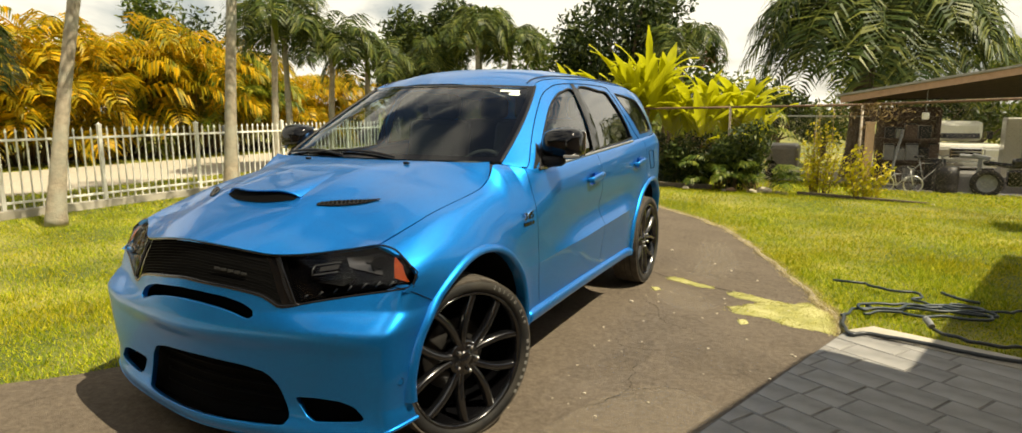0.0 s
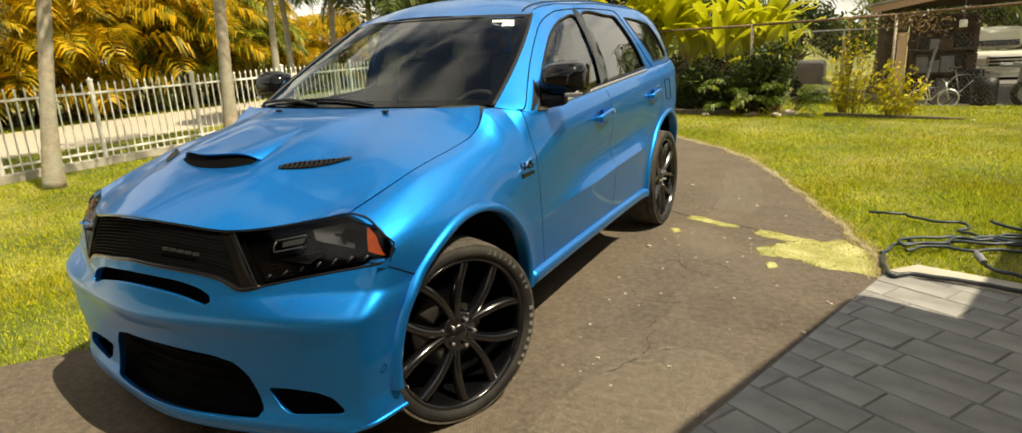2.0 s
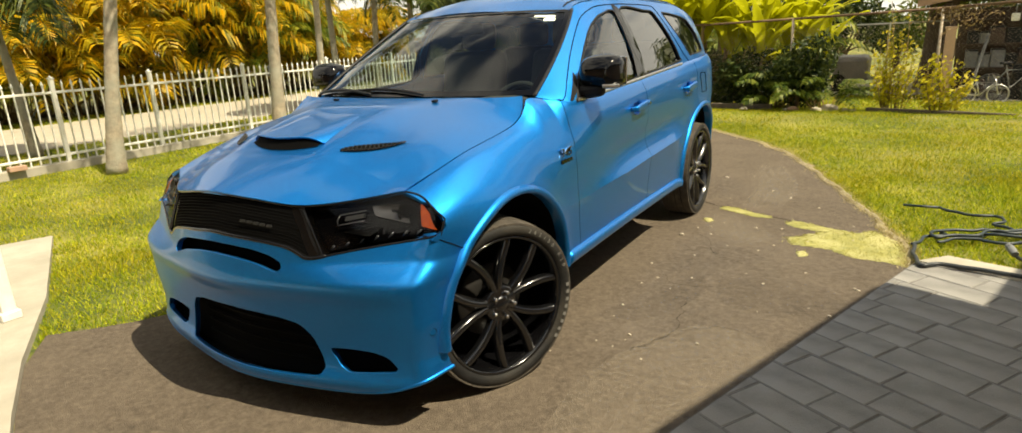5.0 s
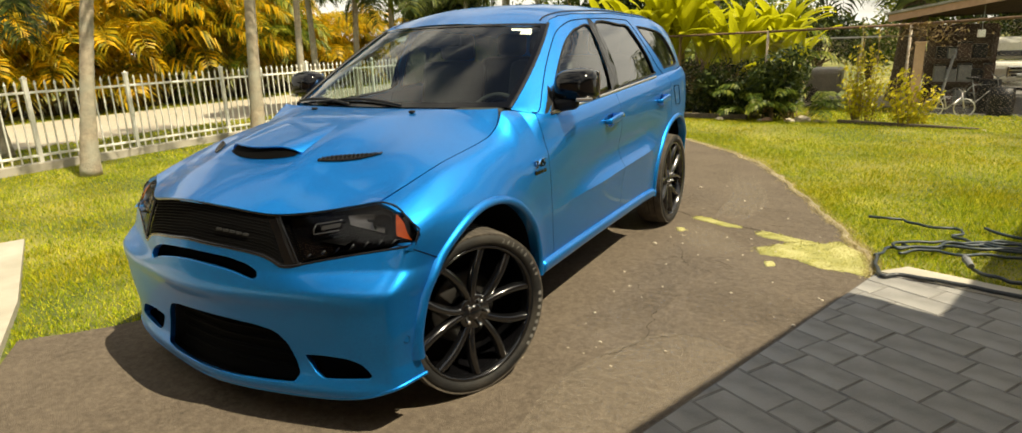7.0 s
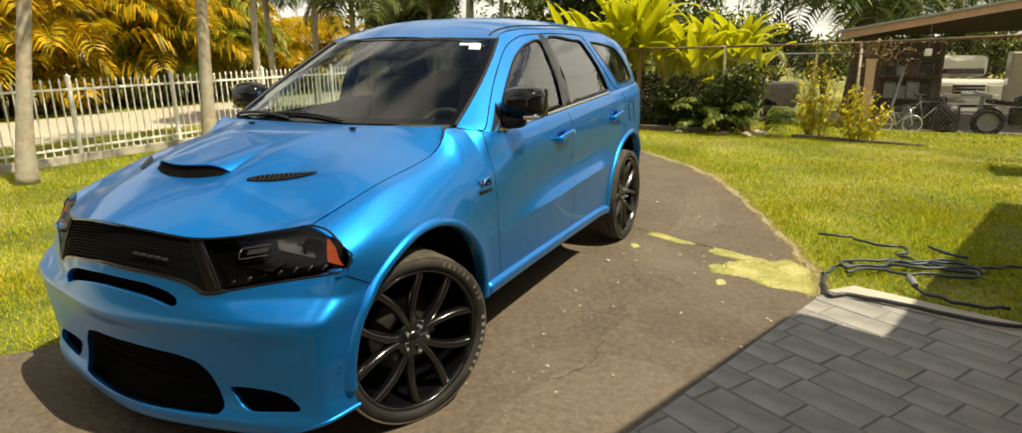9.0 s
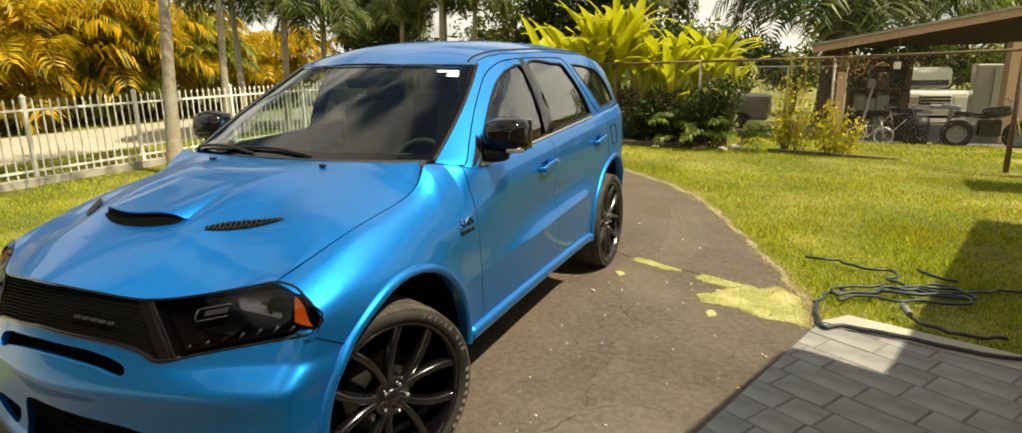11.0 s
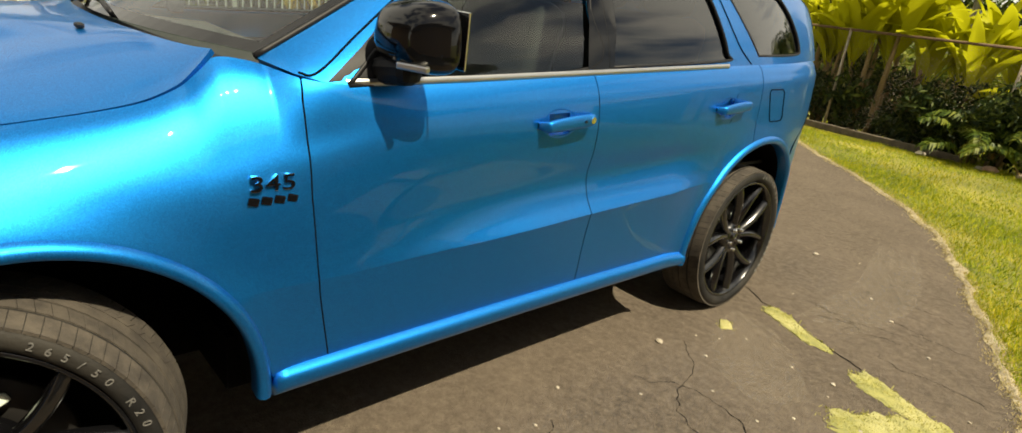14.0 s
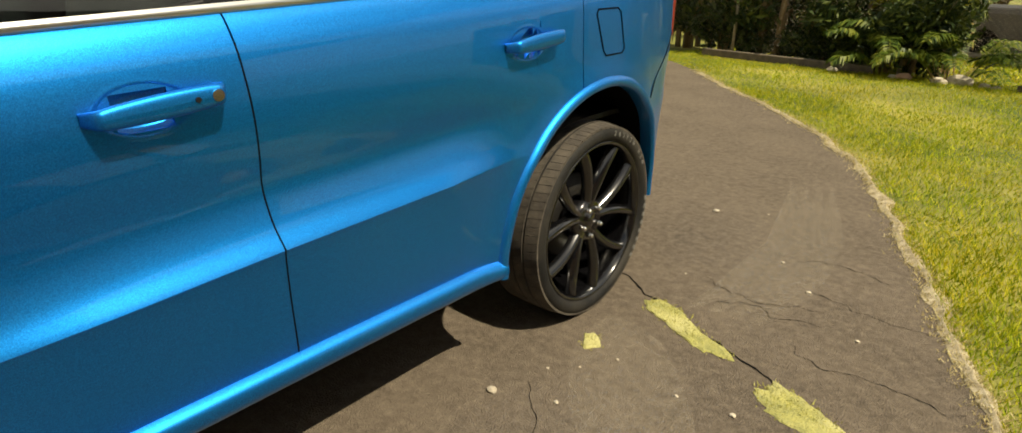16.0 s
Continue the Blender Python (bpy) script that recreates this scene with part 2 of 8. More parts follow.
HOSE_BLUE = material("slate_blue_hose", (0.014, 0.022, 0.025), 0.5, dark=(0.02, 0.035, 0.045), scale=70)
ROCK = material("pale_rock", (0.50, 0.44, 0.34), 0.9, dark=(0.34, 0.29, 0.22), scale=9, bump=0.6, spread=0.2)
TIMBER = material("weathered_timber", (0.14, 0.11, 0.075), 0.9, dark=(0.07, 0.055, 0.04), scale=10, bump=0.5)
OFFWHITE = material("cream_vehicle_paint", (0.70, 0.68, 0.60), 0.3, coat=0.7, dark=(0.66, 0.64, 0.55), scale=3)
GREY_STEEL = material("grey_painted_steel", (0.20, 0.21, 0.21), 0.45, dark=(0.14, 0.14, 0.14), scale=14)
FLAG_RED = material("faded_red_cloth", (0.42, 0.09, 0.08), 0.9)
FLAG_WHITE = material("white_cloth", (0.75, 0.7, 0.66), 0.9)
FLAG_BLUE = material("navy_cloth", (0.03, 0.05, 0.16), 0.9)
FENCE_GREY = material("grey_fence_boards", (0.20, 0.16, 0.12), 0.9, dark=(0.12, 0.09, 0.07), scale=8, spread=0.15)
GRASS = leaf_material("grass_blades", (0.12, 0.21, 0.008), (0.35, 0.41, 0.014), (0.66, 0.60, 0.05), 0.38, 0.6, patch=((0.9, (0.95, 0.84, 0.6), 0.42, 0.62), (9.0, (0.58, 0.62, 0.5), 0.50, 0.68)))
ARECA = leaf_material("yellow_palm_leaves", (0.12, 0.14, 0.012), (0.45, 0.32, 0.015), (0.66, 0.37, 0.012), 0.45)
ARECA_GREEN = leaf_material("olive_palm_leaves", (0.05, 0.09, 0.01), (0.14, 0.18, 0.018), (0.30, 0.29, 0.03), 0.4)
PALM_LEAF = leaf_material("palm_leaves", (0.02, 0.04, 0.007), (0.05, 0.075, 0.011), (0.15, 0.16, 0.028), 0.22)
BANANA = leaf_material("lime_banana_leaves", (0.12, 0.17, 0.010), (0.44, 0.45, 0.018), (0.70, 0.62, 0.035), 0.5)
DARK_LEAF = leaf_material("dark_tree_leaves", (0.012, 0.025, 0.008), (0.03, 0.05, 0.012), (0.10, 0.12, 0.02), 0.25)
MID_LEAF = leaf_material("green_shrub_leaves", (0.03, 0.06, 0.01), (0.08, 0.12, 0.015), (0.20, 0.22, 0.03), 0.35)
YELLOW_LEAF = leaf_material("yellow_shrub_leaves", (0.30, 0.31, 0.02), (0.56, 0.50, 0.03), (0.74, 0.60, 0.05), 0.45)
DRY = leaf_material("dry_straw_blades", (0.30, 0.24, 0.10), (0.46, 0.38, 0.17), (0.60, 0.52, 0.28), 0.2, 0.8)
MOSS_BLADE = leaf_material("yellow_moss_blades", (0.25, 0.25, 0.04), (0.38, 0.36, 0.09), (0.47, 0.44, 0.17), 0.3, 0.8)
STRAW = leaf_material("dry_stalks", (0.12, 0.08, 0.04), (0.24, 0.16, 0.07), (0.36, 0.27, 0.12), 0.2)


# ---------------------------------------------------------------- mesh helpers
def mesh_of(name, verts, faces, mat, smooth=False):
    me = bpy.data.meshes.new(name)
    me.from_pydata([tuple(v) for v in verts], [], [tuple(f) for f in faces])
    me.update()
    if smooth:
        me.polygons.foreach_set("use_smooth", [True] * len(me.polygons))
    if mat:
        me.materials.append(mat)
    return me


def attach(name, me, parent=None, label=""):
    ob = new(name, me)
    if parent:
        ob.parent = parent
    if label:
        ob["label"] = label
    return ob


def part(name, bm, mat, parent=None, label="", smooth=False):
    """Link a bmesh as one mesh object under a thing or a part."""
    me = bpy.data.meshes.new(name)
    bm.to_mesh(me)
    bm.free()
    me.materials.append(mat)
    if smooth:
        me.polygons.foreach_set("use_smooth", [True] * len(me.polygons))
    return attach(name, me, parent, label)


def thing(name, label, category, at=(0, 0, 0), group="", kind=""):
    ob = new(name)
    ob.empty_display_size = 0.1
    ob.location = at
    return tagged(ob, label, category, group, kind)


def box(bm, size, at=(0, 0, 0), turn=(0, 0, 0), bevel=0.0):
    """A bevelled block in bm."""
    r = bmesh.ops.create_cube(bm, size=1.0)
    bmesh.ops.scale(bm, vec=size, verts=r["verts"])
    if bevel:
        es = list({e for v in r["verts"] for e in v.link_edges})
        out = bmesh.ops.bevel(bm, geom=es, offset=bevel, segments=2, affect="EDGES", profile=0.5)
        vs = list({v for f in out["faces"] for v in f.verts} | {v for v in r["verts"] if v.is_valid})
    else:
        vs = r["verts"]
    bmesh.ops.transform(bm, matrix=pose(*at, *turn), verts=vs)
    return bm


def rod(bm, a, b, r0, r1=None, seg=10, caps=True):
    """A straight round bar from a to b."""
    a, b = Vector(a), Vector(b)
    d = b - a
    m = Matrix.Translation((a + b) / 2) @ d.to_track_quat("Z", "Y").to_matrix().to_4x4()
    bmesh.ops.create_cone(bm, cap_ends=caps, segments=seg, radius1=r0, radius2=r0 if r1 is None else r1, depth=d.length, matrix=m)
    return bm


def tube(points, radii, seg=8, rings=0.0):
    """Verts and faces of a bent round bar along points."""
    pts = [Vector(p) for p in points]
    verts, faces = [], []
    side = Vector((1, 0, 0))
    for i, p in enumerate(pts):
        d = (pts[min(i + 1, len(pts) - 1)] - pts[max(i - 1, 0)]).normalized()
        u = (side - d * side.dot(d))
        u = u.normalized() if u.length > 1e-4 else d.orthogonal().normalized()
        side = u
        w = d.cross(u)
        r = radii[i] if hasattr(radii, "__len__") else radii
        for k in range(seg):
            a = 2 * math.pi * k / seg
            verts.append(p + (u * math.cos(a) + w * math.sin(a)) * r)
    for i in range(len(pts) - 1):
        for k in range(seg):
            a, b = i * seg + k, i * seg + (k + 1) % seg
            faces.append((a, b, b + seg, a + seg))
    faces.append(tuple(range(seg))[::-1])
    faces.append(tuple(range((len(pts) - 1) * seg, len(pts) * seg)))
    return verts, faces


def lathe(profile, seg=48, closed=False):
    """Verts and faces of (r, x) points turned round the x axis."""
    verts, faces = [], []
    n = len(profile)
    for k in range(seg):
        a = 2 * math.pi * k / seg
        for r, x in profile:
            verts.append((x, r * math.cos(a), r * math.sin(a)))
    for k in range(seg):
        for j in range(n - (0 if closed else 1)):
            a, b = k * n + j, k * n + (j + 1) % n
            c, d = ((k + 1) % seg) * n + (j + 1) % n, ((k + 1) % seg) * n + j
            faces.append((a, b, c, d))
    return verts, faces


def grid(fn, nu, nv, flip=False):
    """Verts and faces of fn(u, v), u and v from 0 to 1."""
    verts = [fn(i / nu, j / nv) for i in range(nu + 1) for j in range(nv + 1)]
    faces = []
    for i in range(nu):
        for j in range(nv):
            a = i * (nv + 1) + j
            q = (a, a + nv + 1, a + nv + 2, a + 1)
            faces.append(q[::-1] if flip else q)
    return verts, faces


def merge(sets):
    verts, faces = [], []
    for v, f in sets:
        k = len(verts)
        verts += list(v)
        faces += [tuple(i + k for i in q) for q in f]
    return verts, faces


def interp(x, table):
    """Linear table look-up of ((x, value), ...)."""
    return float(np.interp(x, [p[0] for p in table], [p[1] for p in table]))


def soft(x, table):
    """Smooth table look-up: a cubic through ((x, value), ...)."""
    n = len(table)
    k = 0
    while k < n - 2 and x > table[k + 1][0]:
        k += 1
    def slope(i):
        a, b = table[max(i - 1, 0)], table[min(i + 1, n - 1)]
        return (b[1] - a[1]) / (b[0] - a[0])
    (x0, v0), (x1, v1) = table[k], table[k + 1]
    h = x1 - x0
    t = min(1.0, max(0.0, (x - x0) / h))
    return (v0 * (1 + 2 * t) * (1 - t) ** 2 + slope(k) * h * t * (1 - t) ** 2 + v1 * t * t * (3 - 2 * t) + slope(k + 1) * h * t * t * (t - 1))


def smooth01(a, b, x):
    t = min(1, max(0, (x - a) / (b - a)))
    return t * t * (3 - 2 * t)


def curve3(points, n):
    """Catmull-Rom through points, n samples."""
    p = [Vector(q) for q in points]
    p = [p[0] * 2 - p[1]] + p + [p[-1] * 2 - p[-2]]
    out = []
    for i in range(n):
        s = i / (n - 1) * (len(p) - 3)
        k = min(int(s), len(p) - 4)
        t = s - k
        a, b, c, d = p[k:k + 4]
        out.append(0.5 * ((2 * b) + (c - a) * t + (2 * a - 5 * b + 4 * c - d) * t * t + (3 * b - a - 3 * c + d) * t ** 3))
    return out


def inside(poly, x, y):
    hit = False
    for (x0, y0), (x1, y1) in zip(poly, poly[1:] + poly[:1]):
        if (y0 > y) != (y1 > y) and x < (x1 - x0) * (y - y0) / (y1 - y0) + x0:
            hit = not hit
    return hit


def slab(name, poly, top, depth, mat, parent=None, label="", bevel=0.0):
    """A flat plate with the outline poly."""
    bm = bmesh.new()
    low = [bm.verts.new((x, y, top - depth)) for x, y in poly]
    high = [bm.verts.new((x, y, top)) for x, y in poly]
    bm.faces.new(high)
    bm.faces.new(low[::-1])
    for i in range(len(poly)):
        j = (i + 1) % len(poly)
        bm.faces.new((low[i], low[j], high[j], high[i]))
    bmesh.ops.recalc_face_normals(bm, faces=bm.faces)
    return part(name, bm, mat, parent, label)


def film_material(name, color, scale, low, high, strength, streak=0.0):
    """A thin film of dust: mostly see-through, broken up by noise."""
    m = bpy.data.materials.new(name)
    m.use_nodes = True
    n, l = m.node_tree.nodes, m.node_tree.links
    b = n["Principled BSDF"]
    b.inputs["Base Color"].default_value, b.inputs["Roughness"].default_value = (*color, 1), 0.95
    tc, t, r = n.new("ShaderNodeTexCoord"), n.new("ShaderNodeTexNoise"), n.new("ShaderNodeMapRange")
    t.inputs["Scale"].default_value, t.inputs["Detail"].default_value, t.inputs["Roughness"].default_value = scale, 9, 0.7
    r.inputs["From Min"].default_value, r.inputs["From Max"].default_value, r.inputs["To Max"].default_value = low, high, strength
    l.new(tc.outputs["Object"], t.inputs["Vector"])
    l.new(t.outputs[0], r.inputs[0])
    l.new(r.outputs[0], b.inputs["Alpha"])
    return m


DUST = film_material("pale_dust_film", (0.34, 0.29, 0.22), 30.0, 0.38, 0.80, 0.34)
DARK_STAIN = film_material("dark_stain_film", (0.02, 0.017, 0.014), 22.0, 0.35, 0.85, 0.25)

# ---------------------------------------------------------------- ground, drive, slabs
def fall(x, y):
    """The yard falls gently away behind the wire fence."""
    return -0.065 * (max(0.0, min(y, 28.0) - 9.5)) * smooth01(-9, -3, x)


RIGHT_EDGE = [(2.47, 2.28), (2.40, 2.75), (2.28, 3.15), (2.02, 3.85), (1.74, 4.67), (1.27, 5.75), (0.82, 6.47), (0.15, 7.28),
              (-0.75, 8.15), (-1.55, 9.0), (-3.0, 10.2), (-5.2, 11.4), (-7.6, 12.2)]
LEFT_EDGE = [(-7.6, 9.3), (-5.2, 8.4), (-3.4, 7.0), (-2.2, 5.0), (-1.6, 3.0), (-1.25, 1.2), (-1.2, 0.2), (-1.29, -0.14), (-1.5, -0.48), (-1.70, -0.72)]
SLAB_LINE = [(-1.40, -0.96), (-0.84, -1.23), (0.3, -1.72)]


def ragged(points, n, size, seed):
    rnd = random.Random(seed)
    out = []
    for p in curve3([(x, y, 0) for x, y in points], n):
        k = noise.noise((p.x * 3.1, p.y * 3.1, seed)) * size + noise.noise((p.x * 14, p.y * 14, seed)) * size * 0.45
        out.append((p.x + k, p.y + k * 0.6 + rnd.uniform(-1, 1) * size * 0.12))
    return out


right_edge, left_edge = ragged(RIGHT_EDGE, 150, 0.045, 3), ragged(LEFT_EDGE, 110, 0.05, 5)
DRIVE = [(2.49, 2.2), (2.10, 0.79), (1.28, -1.8), (0.9, -2.6), (-0.2, -2.6)] + SLAB_LINE[::-1] + left_edge[::-1] + right_edge[::-1]

xs = np.unique(np.concatenate([np.linspace(-900, -40, 12), np.linspace(-40, -12, 15), np.linspace(-12, 12, 61), np.linspace(12, 40, 15), np.linspace(40, 900, 12)]))
ys = np.unique(np.concatenate([np.linspace(-900, -20, 10), np.linspace(-20, -6, 8), np.linspace(-6, 16, 56), np.linspace(16, 45, 16), np.linspace(45, 900, 12)]))
gv = [(x, y, fall(x, y) - 0.014 + 0.006 * noise.noise((x * 0.8, y * 0.8, 0))) for x in xs for y in ys]
gf = [(i * len(ys) + j, (i + 1) * len(ys) + j, (i + 1) * len(ys) + j + 1, i * len(ys) + j + 1) for i in range(len(xs) - 1) for j in range(len(ys) - 1)]
tagged(attach("ground", mesh_of("ground", gv, gf, EARTH, True)), "sunlit yellow-green lawn ground with worn soil", "ground", kind="structure")
tagged(slab("road_driveway", DRIVE, 0.0, 0.16, ASPHALT), "curved dark brown asphalt driveway with fine cracks", "driveway", kind="structure")

road = thing("road", "pale sandy street running beyond the white fence", "road", kind="structure")
slab("road_surface", [(-10.55, -40), (-10.55, 60), (-15.5, 60), (-15.5, -40)], 0.004, 0.1, ROADTOP, road)
slab("road_surface", [(-3.5, 18.6), (3.2, 18.6), (3.2, 22.0), (-3.5, 22.0)], fall(0, 18.6) + 0.02, 0.2, ROADTOP, road)

# sandy crumbling rim of the asphalt beside the lawn
rim_v, rim_f = [], []
for i, (x, y) in enumerate(right_edge[:110]):
    w = 0.014 + 0.05 * max(0, noise.noise((i * 0.31, 2.0, 0)) + 0.30)
    rim_v += [(x - w * 0.9 - 0.02 * max(0, noise.noise((i * 0.9, 7.0, 0))), y - w * 0.5, 0.002), (x, y, 0.014), (x + w, y + w * 0.6, -0.008)]
for i in range(109):
    for j in (0, 1):
        a = 3 * i + j
        rim_f.append((a, a + 1, a + 4, a + 3))
tagged(attach("driveway_rim", mesh_of("driveway_rim", rim_v, rim_f, SANDY)), "crumbling sandy rim between asphalt and lawn", "kerb rim", kind="stuff")


MOSS_OUTLINES = []


def moss_patch(outline, seed, label):
    MOSS_OUTLINES.append(outline)
    c = Vector((sum(p[0] for p in outline) / len(outline), sum(p[1] for p in outline) / len(outline)))
    pts = curve3([(x, y, 0) for x, y in outline + outline[:1]], 90)[:-1]
    verts = [(c.x, c.y, 0.006)]
    rings = (0.45, 0.8, 0.94, 1.0)
    for k, s in enumerate(rings):
        for i, p in enumerate(pts):
            wob = 1 + (0.16 * noise.noise((p.x * 11, p.y * 11, seed)) + 0.16 * noise.noise((p.x * 38, p.y * 38, seed)) - 0.04) * s
            z = (0.006, 0.006, 0.005, 0.001)[k] + 0.004 * noise.noise((p.x * 40 * s, p.y * 40, seed)) * (k < 3)
            verts.append((c.x + (p.x - c.x) * s * wob, c.y + (p.y - c.y) * s * wob, max(0.0012, z)))
    n = len(pts)
    faces = [(0, 1 + i, 1 + (i + 1) % n) for i in range(n)]
    for k in range(len(rings) - 1):
        for i in range(n):
            a, b = 1 + k * n + i, 1 + k * n + (i + 1) % n
            faces.append((a, a + n, b + n, b))
    return tagged(attach("moss_patch", mesh_of("moss_patch", verts, faces, MOSS, True)), label, "moss patch", "moss on the driveway", kind="stuff")


moss_patch([(1.06, 3.22), (1.10, 3.29), (1.22, 3.25), (1.36, 3.15), (1.48, 3.10), (1.51, 3.05), (1.37, 3.05), (1.23, 3.12), (1.11, 3.17)], 1, "narrow streak of dry yellow moss on the asphalt crack")
moss_patch([(1.66, 2.55), (1.80, 2.70), (1.94, 2.84), (2.10, 2.88), (2.25, 2.96), (2.40, 2.72), (2.46, 2.36), (2.41, 2.26), (2.25, 2.28), (2.10, 2.30), (1.98, 2.41), (1.80, 2.43), (1.70, 2.47)], 2,
           "broad yellow moss patch spreading over worn asphalt")
moss_patch([(1.62, 2.96), (1.68, 3.03), (1.82, 2.98), (1.95, 2.91), (2.06, 2.86), (1.98, 2.79), (1.82, 2.83), (1.68, 2.88)], 6, "finger of dry yellow moss along the asphalt crack")
moss_patch([(1.79, 2.27), (1.83, 2.32), (1.87, 2.24), (1.82, 2.20)], 3, "small crumb of dry yellow moss on asphalt")
moss_patch([(1.02, 2.86), (1.05, 2.89), (1.11, 2.83), (1.07, 2.78)], 4, "small crumb of dry yellow moss on asphalt")
moss_patch([(1.30, -0.95), (1.34, -0.97), (1.36, -0.92), (1.32, -0.90)], 5, "small crumb of dry yellow moss on asphalt")


def crack(points, seed, width=0.006):
    """A thin broken line on the asphalt, a flat near-black strip of changing width."""
    pts = curve3([(x, y, 0) for x, y in points], 46)
    verts, faces = [], []
    for i, p in enumerate(pts):
        k = noise.noise((p.x * 16, p.y * 16, seed)) * 0.035
        w = width * (0.4 + abs(noise.noise((i * 0.37, seed, 1))) * 1.6)
        d = (pts[min(i + 1, 45)] - pts[max(i - 1, 0)]).normalized()
        q = Vector((p.x - d.y * k, p.y + d.x * k, 0.0022))
        verts += [q + Vector((-d.y, d.x, 0)) * w, q - Vector((-d.y, d.x, 0)) * w]
    for i in range(45):
        faces.append((2 * i, 2 * i + 1, 2 * i + 3, 2 * i + 2))
    return tagged(attach("asphalt_crack", mesh_of("asphalt_crack", verts, faces, BLACK_DEEP)), "thin dark crack in the worn asphalt", "crack", "cracks in the driveway", kind="stuff")


for k, pts in enumerate([[(0.86, 3.40), (1.08, 3.27), (1.52, 3.09), (1.66, 3.02)], [(1.10, 2.05), (1.35, 2.2), (1.62, 2.1)],
                         [(1.15, 3.60), (1.35, 3.52), (1.62, 3.62)], [(1.55, 3.78), (1.8, 3.7), (2.05, 3.74)], [(1.30, 0.5), (1.42, 0.8), (1.36, 1.2)], [(1.45, 0.8), (1.62, 0.92), (1.85, 0.9)], [(1.28, 3.42), (1.42, 3.50), (1.50, 3.44), (1.66, 3.52)], [(1.62, 3.30), (1.74, 3.22), (1.92, 3.26), (2.12, 3.22)], [(1.66, 3.02), (1.80, 2.94), (1.92, 2.90)], [(1.05, 2.50), (1.22, 2.30), (1.30, 2.05), (1.52, 1.92)], [(1.40, 4.05), (1.55, 4.12), (1.78, 4.06)], [(1.12, 1.55), (1.26, 1.42), (1.48, 1.46)]]):
    crack(pts, k + 1, 0.0055 if k == 0 else 0.0017)


def film(outline, mat, name, label, z=0.0018):
    """A thin sheet of dust or stain lying on the asphalt."""
    c = (sum(p[0] for p in outline) / len(outline), sum(p[1] for p in outline) / len(outline))
    pts = curve3([(x, y, 0) for x, y in outline + outline[:1]], 60)[:-1]
    verts = [(*c, z)] + [(p.x, p.y, z) for p in pts]
    return tagged(attach(name, mesh_of(name, verts, [(0, 1 + i, 1 + (i + 1) % len(pts)) for i in range(len(pts))], mat)), label, "stain", kind="stuff")


film([(1.00, 3.05), (1.22, 3.02), (1.45, 2.80), (1.60, 2.55), (1.48, 2.35), (1.25, 2.45), (1.05, 2.75)], DUST, "dust_film", "pale dusty scuff on the asphalt")
for w in (0.0, 0.075, 0.15, 0.225):
    film([(1.26 + w, 3.35), (1.34 + w, 3.8), (1.28 + w, 4.4), (1.05 + w, 5.1), (1.01 + w, 5.1), (1.24 + w, 4.4), (1.295 + w, 3.8), (1.215 + w, 3.35)], DUST, "dust_film", "faint pale tyre track on the asphalt", 0.0016)
film([(1.15, 0.75), (1.35, 1.05), (1.42, 1.45), (1.30, 1.62), (1.24, 1.40), (1.15, 1.1), (0.98, 0.85)], DARK_STAIN, "stain_film", "dark curved tyre stain on the asphalt")
film([(1.3, -0.6), (1.8, 0.1), (1.9, 0.8), (1.5, 0.9), (1.2, 0.2)], DUST, "dust_film", "pale dusty asphalt near the paving", 0.0014)
film([(1.45, 1.6), (1.9, 1.75), (2.15, 1.5), (1.9, 1.2), (1.55, 1.25)], DARK_STAIN, "stain_film", "dark stain on the asphalt", 0.0014)


def pebble(at, r, seed, mat=ROCK, name="pebble", label="small pale pebble lying on the asphalt", group="pebbles on the driveway"):
    bm = bmesh.new()
    bmesh.ops.create_icosphere(bm, subdivisions=2, radius=r)
    for v in bm.verts:
        k = 1 + 0.35 * noise.noise(v.co / r * 1.1 + Vector((seed, 0, 0)))
        v.co = Vector((v.co.x * k * 1.2, v.co.y * k * 0.9, v.co.z * k * 0.65))
    ob = part(name, bm, mat)
    ob.location = (*at[:2], (at[2] if len(at) > 2 else 0) + r * 0.5)
    return tagged(ob, label, "stone", group)


rnd = random.Random(11)
spots = [(0.99, 2.38), (0.85, 4.39), (1.18, 2.47), (1.30, 1.55), (1.05, 1.35), (1.75, 1.2), (1.58, 1.75), (1.45, 2.75), (1.20, 2.8), (1.9, 1.9), (1.35, 2.25)]
spots += [(rnd.uniform(0.95, 2.3), rnd.uniform(-0.8, 4.6)) for _ in range(46)]
for k, (x, y) in enumerate(spots):
    if inside(DRIVE, x, y):
        pebble((x, y), 0.015 if k < 2 else rnd.uniform(0.003, 0.009), k)

# ------------------------------------------------ paved slab by the house, concrete slab, their posts
U, V = Vector((0.316, 0.949, 0)), Vector((0.949, -0.316, 0))
CORNER = Vector((2.475, 2.29, 0.0))
pavement = thing("pavement", "grey block paving with a clipped corner beside the house", "paving", kind="structure")
slab("bed", [tuple((CORNER + U * a + V * b)[:2]) for a, b in ((-0.02, 0.0), (0.22, 0.10), (0.22, 5.5), (-7.0, 5.5), (-7.0, 0.0))], 0.028, 0.12, JOINT, pavement)
ALONG, UP = Vector((0.860, -0.510, 0)), Vector((0.510, 0.860, 0))
ANGLE = math.atan2(ALONG.y, ALONG.x)
blocks = {}


